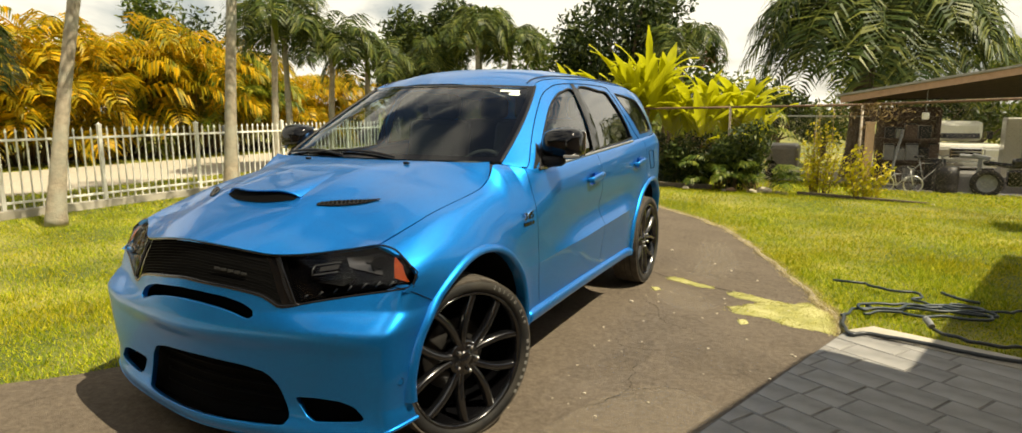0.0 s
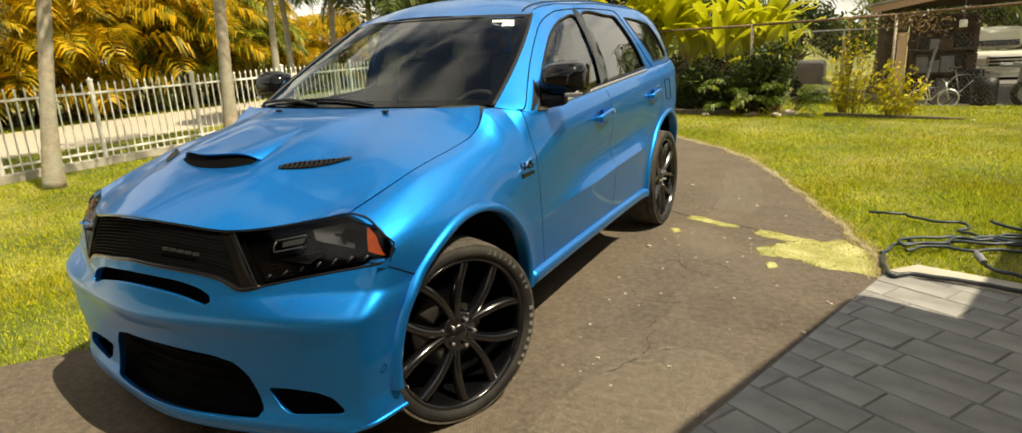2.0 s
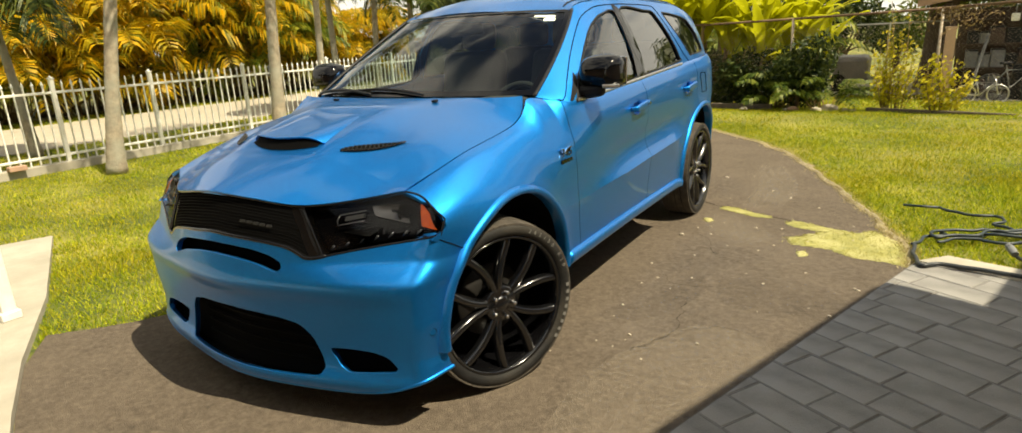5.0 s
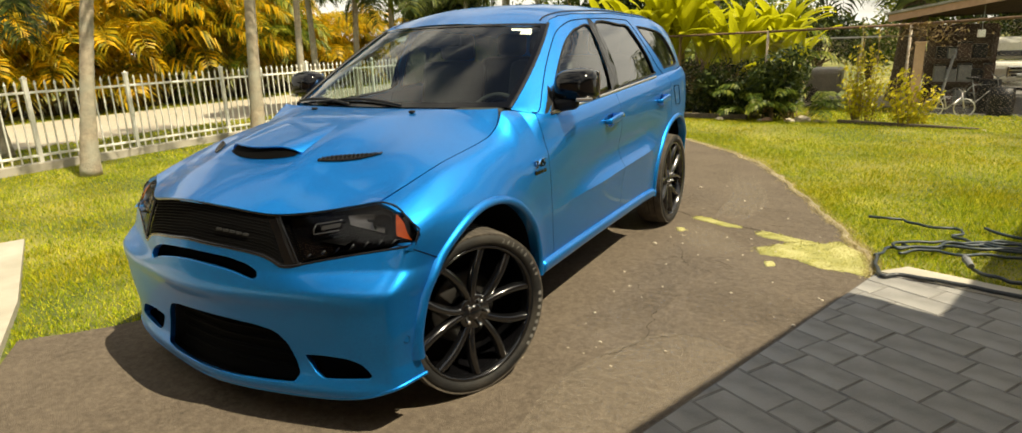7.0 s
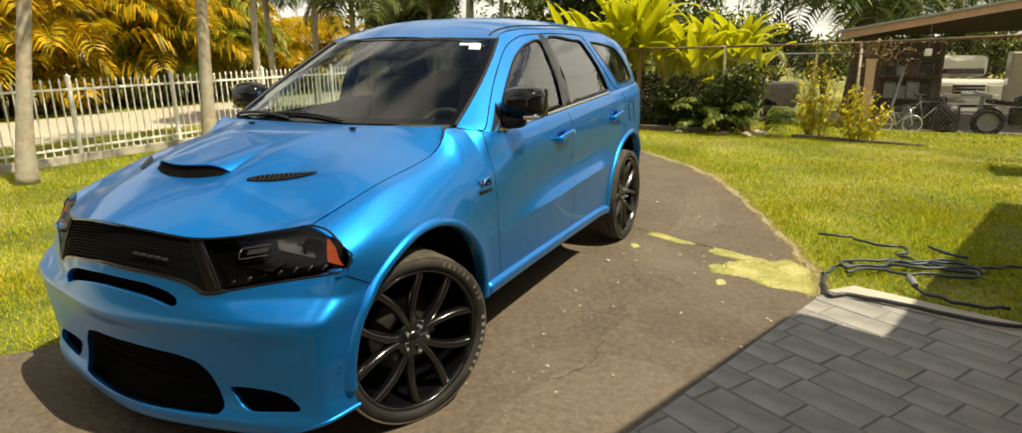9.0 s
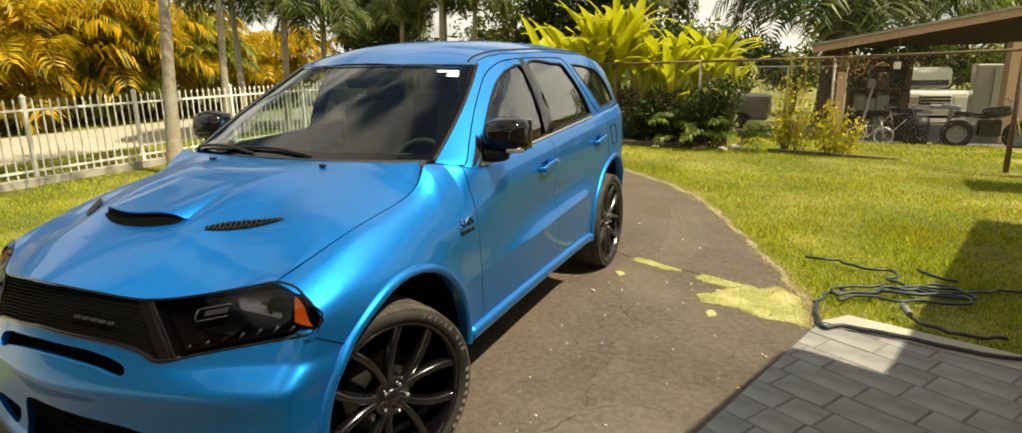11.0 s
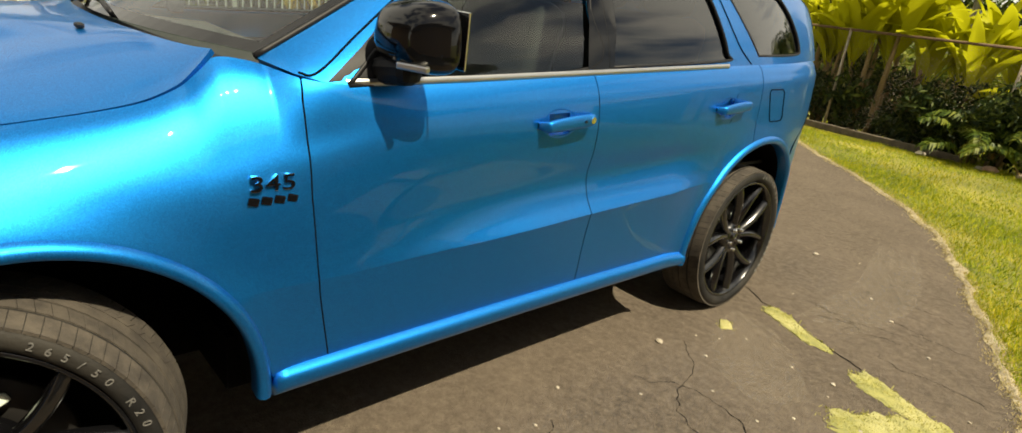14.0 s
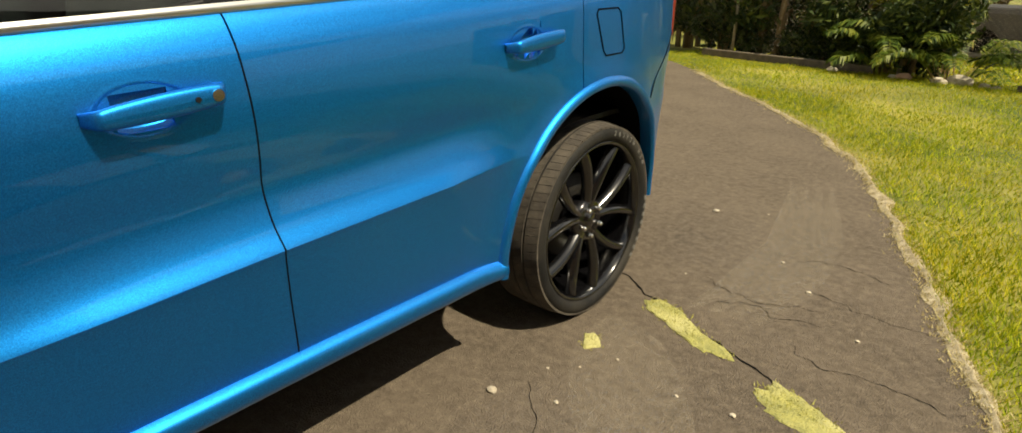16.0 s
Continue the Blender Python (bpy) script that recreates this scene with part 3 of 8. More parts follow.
def block_mesh(w, d, cut=None):
    """A paving block with eased top edges; cut: (point, normal) in its own axes of the side to trim off."""
    key = (w, d)
    if cut is None and key in blocks:
        return blocks[key]
    bm = bmesh.new()
    box(bm, (w - 0.006, d - 0.006, 0.04))
    if cut:
        bmesh.ops.bisect_plane(bm, geom=bm.verts[:] + bm.edges[:] + bm.faces[:], plane_co=cut[0], plane_no=cut[1], clear_outer=True)
        bmesh.ops.holes_fill(bm, edges=[e for e in bm.edges if e.is_boundary])
        if not bm.faces:
            bm.free()
            return None
    es = [e for e in bm.edges if all(v.co.z > 0.019 for v in e.verts)]
    bmesh.ops.bevel(bm, geom=es, offset=0.005, segments=1, affect="EDGES")
    me = bpy.data.meshes.new("paver")
    bm.to_mesh(me)
    bm.free()
    me.materials.append(PAVER)
    if cut is None:
        blocks[key] = me
    return me


rnd = random.Random(4)
turn = Matrix.Rotation(-ANGLE, 3, "Z")
ROW = 0.19
for row in range(-6, 18):
    b = -1.2 - (row % 3) * 0.13
    k = row * 5
    while b < 2.7:
        w = (0.38, 0.28, 0.38, 0.19)[k % 4]
        k += 1
        p = CORNER - UP * (ROW * (row + 0.5)) + ALONG * (b + w / 2)
        b += w
        sides = [p + ALONG * (w / 2 * i) + UP * (ROW / 2 * j) for i in (-1, 1) for j in (-1, 1)]
        out_w = [(q - CORNER).dot(V) < 0.0 for q in sides]
        out_n = [(q - CORNER).dot(U) > 0.0 for q in sides]
        if all(out_w) or all(out_n) or (p - CORNER).dot(V) > 1.75 or (p - CORNER).dot(U) < -3.4 or (any(out_w) and any(out_n)):
            continue
        cut = None
        if any(out_w):
            cut = (turn @ (CORNER + V * 0.004 - p), turn @ -V)
        elif any(out_n):
            cut = (turn @ (CORNER - U * 0.004 - p), turn @ U)
        if cut:
            cut[0].z = 0.0
        me = block_mesh(w, ROW, cut)
        if me is None:
            continue
        ob = attach("paver", me, pavement)
        ob.location = (p.x, p.y, 0.0125 + rnd.uniform(-0.0022, 0.0022))
        ob.rotation_euler = (rnd.uniform(-0.005, 0.005), rnd.uniform(-0.005, 0.005), ANGLE)
# cap of smooth concrete along the lawn end
slab("edge_slab", [tuple((CORNER + U * a + V * b)[:2]) for a, b in ((0.004, 0.004), (0.215, 0.105), (0.215, 1.6), (0.004, 1.6))], 0.034, 0.03, CONCRETE, pavement, "smooth pale concrete edge strip")

tagged(slab("concrete_slab", [(-2.29, -0.46), (-1.40, -0.965), (-0.84, -1.235), (0.3, -1.725), (-0.6, -3.6), (-4.6, -1.6), (-3.9, 0.3)], 0.035, 0.12, CONCRETE),
       "pale concrete slab at the lawn's corner", "slab", kind="structure")


def porch_post(at, height, size, label):
    t = thing("porch_post", label, "post", at)
    bm = bmesh.new()
    box(bm, (size, size, height), (0, 0, height / 2), bevel=0.006)
    part("shaft", bm, WHITE, t)
    bm = bmesh.new()
    box(bm, (size + 0.03, size + 0.03, 0.05), (0, 0, 0.025), bevel=0.006)
    part("foot", bm, WHITE, t)
    return t


porch_post((-2.10, -0.74, 0.035), 2.5, 0.075, "slim white square porch post on pale concrete")
porch_post((3.56, 1.66, 0.034), 0.85, 0.09, "short white square post on grey paving")

# the house beside the camera, out of view: its roof shades the paving, its wall stands behind the porch
house = thing("house", "single-storey house with a low flat porch roof", "house", kind="structure")
LIFT = Vector((math.cos(SUN_EL) / math.sin(SUN_EL) * math.sin(SUN_AZ), math.cos(SUN_EL) / math.sin(SUN_EL) * math.cos(SUN_AZ), 0)) * 2.6


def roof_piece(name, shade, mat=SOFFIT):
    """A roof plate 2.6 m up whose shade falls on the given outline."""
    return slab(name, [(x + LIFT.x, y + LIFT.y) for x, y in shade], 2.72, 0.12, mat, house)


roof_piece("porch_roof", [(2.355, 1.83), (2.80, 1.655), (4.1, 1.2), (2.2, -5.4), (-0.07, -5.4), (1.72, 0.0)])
# unseen roof, added to cut ground bounce onto the car's nose
roof_piece("eave_roof", [(-8.0, -3.0), (-0.2, -3.0), (-0.1, -5.38), (-8.0, -5.38)])
roof_piece("main_roof", [(2.84, 1.7), (4.06, 5.8), (9.5, 4.2), (7.6, -5.4), (2.25, -5.38)])
wall = [tuple((CORNER + U * a + V * b)[:2]) for a, b in ((3.2, 3.0), (3.2, 3.2), (-9, 3.2), (-9, 3.0))]
slab("wall_house", wall, 2.6, 2.62, STUCCO, house)
# unseen wall, added to keep sky light off the front bumper
slab("wall_porch", [(-5.5, -4.6), (1.2, -4.6), (1.2, -4.4), (-5.5, -4.4)], 2.8, 2.82, STUCCO, house)


# ---------------------------------------------------------------- grass
def inside_many(poly, x, y):
    hit = np.zeros(len(x), bool)
    for (x0, y0), (x1, y1) in zip(poly, poly[1:] + poly[:1]):
        if y0 != y1:
            hit ^= ((y0 > y) != (y1 > y)) & (x < (x1 - x0) * (y - y0) / (y1 - y0) + x0)
    return hit


def tufts(name, spots, tall, mat, label, seed, fan=1.0):
    """Small blades standing at the given spots (x, y, z)."""
    rng = np.random.default_rng(seed)
    p = np.array(spots)
    k = len(p)
    h = tall * rng.uniform(0.4, 1.3, k)
    ang, la = rng.uniform(0, 2 * np.pi, k), rng.uniform(0, 2 * np.pi, k)
    w = rng.uniform(0.0015, 0.003, k)
    lean = h * rng.uniform(0.3, 1.4, k) * fan
    p0 = p + np.stack([-np.cos(ang) * w, -np.sin(ang) * w, 0 * w], 1)
    p1 = p + np.stack([np.cos(ang) * w, np.sin(ang) * w, 0 * w], 1)
    p2 = p + np.stack([np.cos(la) * lean, np.sin(la) * lean, h], 1)
    v = np.stack([p0, p1, p2], 1).reshape(-1, 3)
    me = bpy.data.meshes.new(name)
    me.from_pydata(v.tolist(), [], np.arange(len(v)).reshape(-1, 3).tolist())
    me.materials.append(mat)
    return tagged(attach(name, me), label, "grass", kind="stuff")


def grass(name, zones, label, seed):
    """zones: (x0, x1, y0, y1, blades per square metre, height)"""
    rng = np.random.default_rng(seed)
    pv, n = [], 0
    for x0, x1, y0, y1, density, tall in zones:
        k = int((x1 - x0) * (y1 - y0) * density)
        x, y = rng.uniform(x0, x1, k), rng.uniform(y0, y1, k)
        du, dv = (x - CORNER.x) * U.x + (y - CORNER.y) * U.y, (x - CORNER.x) * V.x + (y - CORNER.y) * V.y
        keep = ~inside_many(DRIVE, x, y) & ~((du < 0.22) & (dv > -0.02)) & ~((y < -0.35) & (y + 0.46 < -0.52 * (x + 2.29)))
        x, y = x[keep], y[keep]
        k = len(x)
        tuft = np.array([0.75 + 0.55 * noise.noise((a * 1.7, b * 1.7, seed)) for a, b in zip(x, y)])
        h = tall * rng.uniform(0.5, 1.15, k) * tuft
        ang = rng.uniform(0, 2 * np.pi, k)
        w = rng.uniform(0.0022, 0.0045, k) * (1 + (density < 1500) * 0.9 + (density < 600) * 1.6)
        lean, la = h * rng.uniform(0.2, 1.1, k), rng.uniform(0, 2 * np.pi, k)
        z = np.array([fall(a, b) for a, b in zip(x, y)]) - 0.014
        p0 = np.stack([x - np.cos(ang) * w, y - np.sin(ang) * w, z], 1)
        p1 = np.stack([x + np.cos(ang) * w, y + np.sin(ang) * w, z], 1)
        p2 = np.stack([x + np.cos(la) * lean, y + np.sin(la) * lean, z + h], 1)
        pv.append(np.stack([p0, p1, p2], 1).reshape(-1, 3))
    v = np.concatenate(pv)
    me = bpy.data.meshes.new(name)
    me.from_pydata(v.tolist(), [], np.arange(len(v)).reshape(-1, 3).tolist())
    me.materials.append(GRASS)
    return tagged(attach(name, me), label, "grass", kind="stuff")


grass("grass", [(0.6, 4.2, 2.2, 5.2, 5600, 0.052), (-1.6, 5.4, 5.2, 8.2, 3000, 0.052), (-4.0, 5.4, 8.2, 11.2, 1600, 0.052), (4.2, 5.4, 2.2, 5.2, 1000, 0.04)],
      "short mown yellow-green lawn grass in hard sunlight", 1)
grass("grass", [(-3.6, -1.1, -1.0, 1.6, 4600, 0.052), (-7.7, -3.6, -1.0, 3.4, 2200, 0.052), (-7.7, -1.1, 3.4, 8.6, 1100, 0.05), (-3.6, -1.1, 1.6, 3.4, 1500, 0.04)],
      "short mown yellow-green lawn grass along the white fence", 2)
grass("grass", [(-10.6, -8.1, -4, 22, 420, 0.05), (-17.0, -15.4, -6, 30, 260, 0.06), (-3.0, 6.0, 11.2, 18.5, 420, 0.05)], "verge grass beyond the fences", 3)


rng = np.random.default_rng(8)
spots = []
for outline in MOSS_OUTLINES:
    poly = [(p.x, p.y) for p in curve3([(x, y, 0) for x, y in outline + outline[:1]], 60)[:-1]]
    xs_, ys_ = [p[0] for p in poly], [p[1] for p in poly]
    n = int((max(xs_) - min(xs_)) * (max(ys_) - min(ys_)) * 16000)
    for x, y in zip(rng.uniform(min(xs_) - 0.01, max(xs_) + 0.01, n), rng.uniform(min(ys_) - 0.01, max(ys_) + 0.01, n)):
        if inside(poly, x + rng.normal(0, 0.012), y + rng.normal(0, 0.012)) and noise.noise((x * 11, y * 11, 4)) > -0.32:
            spots.append((x, y, 0.002))
tufts("moss_fuzz", spots, 0.011, MOSS_BLADE, "fuzzy dry yellow moss on the asphalt", 5)
spots = []
for i, (x, y) in enumerate(right_edge[:112]):
    for _ in range(95):
        d = rng.normal(0.0, 0.028)
        spots.append((x + d + rng.normal(0, 0.01), y + 0.6 * d + rng.uniform(-0.04, 0.04), 0.004))
tufts("straw_fringe", spots, 0.016, DRY, "dry straw fringe along the asphalt's edge", 6)

# ---------------------------------------------------------------- white picket fence
POSTS = [-4.6, -2.9, -1.2, 0.75, 2.32, 3.72, 5.42, 7.42, 9.4, 11.4]
FX = -7.87
white_fence = thing("picket_fence", "white metal picket fence with pointed pickets on a low kerb", "fence", (FX, 0, 0))
bm = bmesh.new()
box(bm, (0.16, POSTS[-1] - POSTS[0] + 0.4, 0.14), (0, (POSTS[0] + POSTS[-1]) / 2, 0.035), bevel=0.012)
part("kerb", bm, CONCRETE, white_fence, "low pale concrete kerb")


def picket_mesh(h):
    bm = bmesh.new()
    box(bm, (0.018, 0.018, h), (0, 0, h / 2))
    rod(bm, (0, 0, h), (0, 0, h + 0.018), 0.010, 0.021, 6)
    rod(bm, (0, 0, h + 0.018), (0, 0, h + 0.075), 0.021, 0.001, 6)
    me = bpy.data.meshes.new("picket")
    bm.to_mesh(me)
    bm.free()
    me.materials.append(WHITE)
    return me


def post_mesh(h):
    bm = bmesh.new()
    box(bm, (0.055, 0.055, h), (0, 0, h / 2), bevel=0.004)
    box(bm, (0.072, 0.072, 0.018), (0, 0, h + 0.009), bevel=0.004)
    rod(bm, (0, 0, h + 0.018), (0, 0, h + 0.05), 0.03, 0.004, 4)
    me = bpy.data.meshes.new("post")
    bm.to_mesh(me)
    bm.free()
    me.materials.append(WHITE)
    return me


picket, post = picket_mesh(1.06), post_mesh(1.17)
for k, y in enumerate(POSTS):
    ob = attach("post", post, white_fence)
    ob.location = (0, y, 0.08)
    if k + 1 < len(POSTS):
        y1 = POSTS[k + 1]
        for z in (0.20, 1.07):
            bm = bmesh.new()
            box(bm, (0.034, y1 - y - 0.05, 0.034), (0, (y + y1) / 2, z), bevel=0.004)
            part("rail", bm, WHITE, white_fence)
        n = round((y1 - y) / 0.122)
        for j in range(1, n):
            ob = attach("picket", picket, white_fence)
            ob.location = (0, y + (y1 - y) * j / n, 0.10)

dark_post = thing("metal_post", "dark grey square post standing behind the white fence", "post", (-8.15, 6.35, 0))
bm = bmesh.new()
box(bm, (0.09, 0.09, 1.12), (0, 0, 0.56), bevel=0.006)
part("shaft", bm, GREY_STEEL, dark_post)
bm = bmesh.new()
box(bm, (0.16, 0.22, 0.2), (0, 0, 1.1), bevel=0.02)
part("box", bm, GREY_STEEL, dark_post)


# ---------------------------------------------------------------- palms and shrubs
def frond(length, rise, droop, leaflets, leaf, width, rnd, vee=0.5, tip=0.35):
    """One pinnate leaf along +x: a thin rachis with leaflets on both sides."""
    verts, faces = [], []
    spine = []
    for i in range(13):
        s = i / 12
        a = rise - (rise + droop) * s ** 1.25
        p = spine[-1] + Vector((math.cos(a), 0, math.sin(a))) * (length / 12) if spine else Vector((0, 0, 0))
        spine.append(p)
    rv, rf = tube(spine, [0.018 * length ** 0.5 * (1 - 0.85 * i / 12) for i in range(13)], 3)
    verts += rv
    faces += rf
    for i in range(leaflets):
        s = 0.12 + 0.88 * (i + 0.5) / leaflets
        q = s * 12
        k = min(int(q), 11)
        p = spine[k].lerp(spine[k + 1], q - k)
        d = (spine[k + 1] - spine[k]).normalized()
        size = leaf * (0.45 + 0.9 * math.sin(math.pi * min(1, s * 0.85 + 0.12))) * rnd.uniform(0.85, 1.1)
        for side in (-1, 1):
            out = Vector((d.x * (0.35 + tip * s), side, d.z * 0.4 + vee * rnd.uniform(0.6, 1.2) - 0.5 * s)).normalized()
            mid = p + out * size * 0.55
            end = p + out * size + Vector((0, 0, -size * rnd.uniform(0.25, 0.6)))
            w = Vector((d.x, 0, d.z)) * width * rnd.uniform(0.8, 1.2)
            b = len(verts)
            verts += [p, mid - w, end, mid + w]
            faces += [(b, b + 1, b + 2, b + 3)]
    return verts, faces


def placed(vf, m):
    return [m @ Vector(v) for v in vf[0]], vf[1]


def palm(at, height, lean, trunk_r, crown, rnd, name="palm_tree", label="", group="", mat=PALM_LEAF, bark=BARK, dead=0):
    """crown: (fronds, length, rise, droop, leaf, width)"""
    t = thing(name, label, "palm", at, group)
    pts, rad = [], []
    n = max(8, int(height / 0.09))
    for i in range(n + 1):
        s = i / n
        pts.append(Vector((lean[0] * s ** 1.2, lean[1] * s ** 1.2, height * s)))
        rad.append(trunk_r * (1.0 + 0.55 * (1 - s) ** 9 - 0.30 * s) * (1 + (0.035 if i % 2 else -0.02)))
    attach("trunk", mesh_of("trunk", *tube(pts, rad, 14), bark, True), t)
    top = pts[-1]
    if crown:
        count, length, rise, droop, leaf, width = crown
        sets = []
        for k in range(count):
            az = k * 2.399 + rnd.uniform(-0.3, 0.3)
            up = rise * rnd.uniform(0.1, 1.15)
            f = frond(length * rnd.uniform(0.8, 1.1), up, droop * rnd.uniform(0.7, 1.25), 30, leaf, width, rnd)
            sets.append(placed(f, Matrix.Translation(top) @ Matrix.Rotation(az, 4, "Z")))
        attach("crown", mesh_of("crown", *merge(sets), mat), t)
        sh = [top + Vector((0, 0, -0.75)), top + Vector((0, 0, -0.35)), top, top + Vector((0, 0, 0.25))]
        attach("crownshaft", mesh_of("crownshaft", *tube(sh, [trunk_r * 0.75, trunk_r * 0.95, trunk_r * 0.7, 0.02], 10), ARECA_GREEN, True), t)
    return t


def clump(at, fronds, length, spread, mat, rnd, name, label, category, group="", stems=STRAW, leaf=0.42, width=0.02, rise=(0.9, 1.45), droop=(0.2, 0.9), stem_r=0.02, height=0.0):
    """A many-stemmed clump of arching pinnate leaves."""
    t = thing(name, label, category, at, group)
    sets, canes = [], []
    for k in range(fronds):
        az, r = rnd.uniform(0, 2 * math.pi), spread * math.sqrt(rnd.random())
        base = Vector((math.cos(az) * r * 0.5, math.sin(az) * r * 0.5, 0))
        h = height * rnd.uniform(0.15, 1.0)
        out = base * 2.2 + Vector((0, 0, h))
        canes.append(tube([base, base.lerp(out, 0.5) + Vector((0, 0, h * 0.06)), out], [stem_r, stem_r * 0.8, stem_r * 0.5], 5))
        f = frond(length * rnd.uniform(0.6, 1.1), rnd.uniform(*rise), rnd.uniform(*droop), 26, leaf, width, rnd)
        sets.append(placed(f, Matrix.Translation(out) @ Matrix.Rotation(az + rnd.uniform(-0.6, 0.6), 4, "Z")))
    attach("foliage", mesh_of("foliage", *merge(sets), mat), t)
    tagged(attach("cane_thicket", mesh_of("cane_thicket", *merge(canes), stems, True), t), kind="stuff")
    return t


def leafy(at, size, leaves, leaf, mat, seed, name, label, category, group="", trunk=0.12, blobs=9, bare=0.3, bark=BARK_DARK):
    """Trunk, limbs and a ragged crown of single leaves gathered in clusters."""
    rnd = random.Random(seed)
    t = thing(name, label, category, at, group)
    limbs, cents = [], []
    h = size[2]
    limbs.append(tube([(0, 0, 0), (0.05 * h, 0, h * 0.25), (0, 0.03 * h, h * 0.55)], [trunk, trunk * 0.8, trunk * 0.55], 8))
    for k in range(blobs):
        az = k * 2.4 + rnd.uniform(-0.4, 0.4)
        r = rnd.uniform(0.25, 0.8)
        c = Vector((math.cos(az) * size[0] * r, math.sin(az) * size[1] * r, h * rnd.uniform(bare + 0.1, 0.95)))
        cents.append((c, rnd.uniform(0.22, 0.42)))
        limbs.append(tube([(0, 0, h * 0.3 * rnd.uniform(0.5, 1.2)), c * 0.55 + Vector((0, 0, h * 0.12)), c], [trunk * 0.5, trunk * 0.3, trunk * 0.1], 5))
    attach("trunk", mesh_of("trunk", *merge(limbs), bark, True), t)
    verts, faces = [], []
    for k in range(leaves):
        c, s = cents[k % blobs]
        d = Vector((rnd.gauss(0, 1), rnd.gauss(0, 1), rnd.gauss(0, 1))).normalized() * (rnd.random() ** 0.45)
        p = c + Vector((d.x * size[0] * s * 1.4, d.y * size[1] * s * 1.4, d.z * h * s * 0.75))
        if p.z < h * bare * 0.6:
            continue
        n = Vector((rnd.gauss(0, 1), rnd.gauss(0, 1), rnd.gauss(0.5, 1))).normalized()
        u = n.orthogonal().normalized()
        u = Matrix.Rotation(rnd.uniform(0, 6.28), 3, n) @ u
        w = n.cross(u)
        ls = leaf * rnd.uniform(0.6, 1.25)
        b = len(verts)
        verts += [p - u * ls, p + w * ls * 0.32 + n * ls * 0.08, p + u * ls, p - w * ls * 0.32 + n * ls * 0.08]
        faces.append((b, b + 1, b + 2, b + 3))
    attach("crown", mesh_of("crown", verts, faces, mat), t)
    return t


rnd = random.Random(21)
lawn_palm = (14, 2.1, 0.9, 1.2, 0.55, 0.022)
palm((-6.66, 2.33, 0), 4.9, (0.42, 0.75), 0.088, lawn_palm, rnd, label="slender ringed grey palm trunk rooted in the lawn", group="palms in the front lawn")
palm((-6.72, 5.12, 0), 5.2, (0.18, 0.32), 0.095, lawn_palm, rnd, label="slender ringed grey palm trunk close to the white fence", group="palms in the front lawn")
adonidia = (15, 1.55, 1.1, 1.35, 0.55, 0.024)
for (x, y, h, lx) in ((-9.5, 8.75, 3.75, 0.1), (-10.0, 9.75, 3.3, -0.15), (-9.6, 10.75, 3.35, 0.12), (-9.4, 12.0, 2.9, 0.0)):
    palm((x, y, 0), h, (lx, 0.1), 0.085, adonidia, rnd, label="green feather palm on the verge beyond the white fence", group="verge palms")
palm((-9.9, 2.75, 0), 2.55, (0.1, -0.2), 0.075, (13, 1.3, 1.0, 1.3, 0.5, 0.026), rnd, label="young feather palm on the verge with grey trunk", group="verge palms")
palm((-9.7, 1.2, 0), 3.4, (-0.3, 0.5), 0.07, (13, 1.5, 1.0, 1.3, 0.5, 0.024), rnd, label="leaning feather palm on the verge beyond the white fence", group="verge palms")

# hedge of yellow areca palms across the street
protos = []
for k in range(4):
    c = clump((0, 0, -30), 46, 1.75, 1.5, ARECA if k < 3 else ARECA_GREEN, random.Random(40 + k), "areca_clump",
              "dense yellow and orange areca palm clump across the street" if k < 3 else "olive green areca palm clump across the street", "palm", "areca hedge",
              leaf=0.5, width=0.03, height=1.9, rise=(0.5, 1.4), droop=(0.3, 1.2))
    protos.append(c)
hedge = [(-18.2 + 0.5 * math.sin(k * 2.1), -4.5 + k * 1.35, (0.86, 0.8, 0.78, 0.8, 0.78, 0.85, 0.86, 0.9, 1.0, 1.12, 1.2, 1.22, 1.18, 1.1, 1.05, 0.98, 0.92, 0.9, 0.85)[k]) for k in range(19)]
for k, (x, y, s) in enumerate(hedge):
    src = protos[(k * 2 + k // 3) % 3] if k not in (0, 3, 6, 13) else protos[3]
    m = pose(x, y, 0, 0, 0, k * 77) @ Matrix.Diagonal((s * 1.15, s * 1.15, s * 1.42, 1))
    ob = copy_thing(src, Matrix())
    ob.matrix_basis = m
for c in protos:
    for o in (*c.children_recursive, c):
        bpy.data.objects.remove(o)
leafy((-20.5, 13.5, 0), (1.3, 1.3, 5.4), 2600, 0.14, MID_LEAF, 5, "tree", "pointed grey-green tree rising above the areca hedge", "tree", blobs=10, bare=0.45)
leafy((-21, 15.2, 0), (1.6, 1.6, 4.8), 2600, 0.14, DARK_LEAF, 6, "tree", "dark green tree behind the areca hedge", "tree", blobs=10, bare=0.4)
board_fence = thing("board_fence", "weathered grey-brown board fence across the street", "fence", (-17.2, 20.5, 0))
for k in range(26):
    bm = bmesh.new()
    box(bm, (0.025, 0.14, 1.5), (0, k * 0.15 - 1.9, 0.75))
    part("board", bm, FENCE_GREY, board_fence)

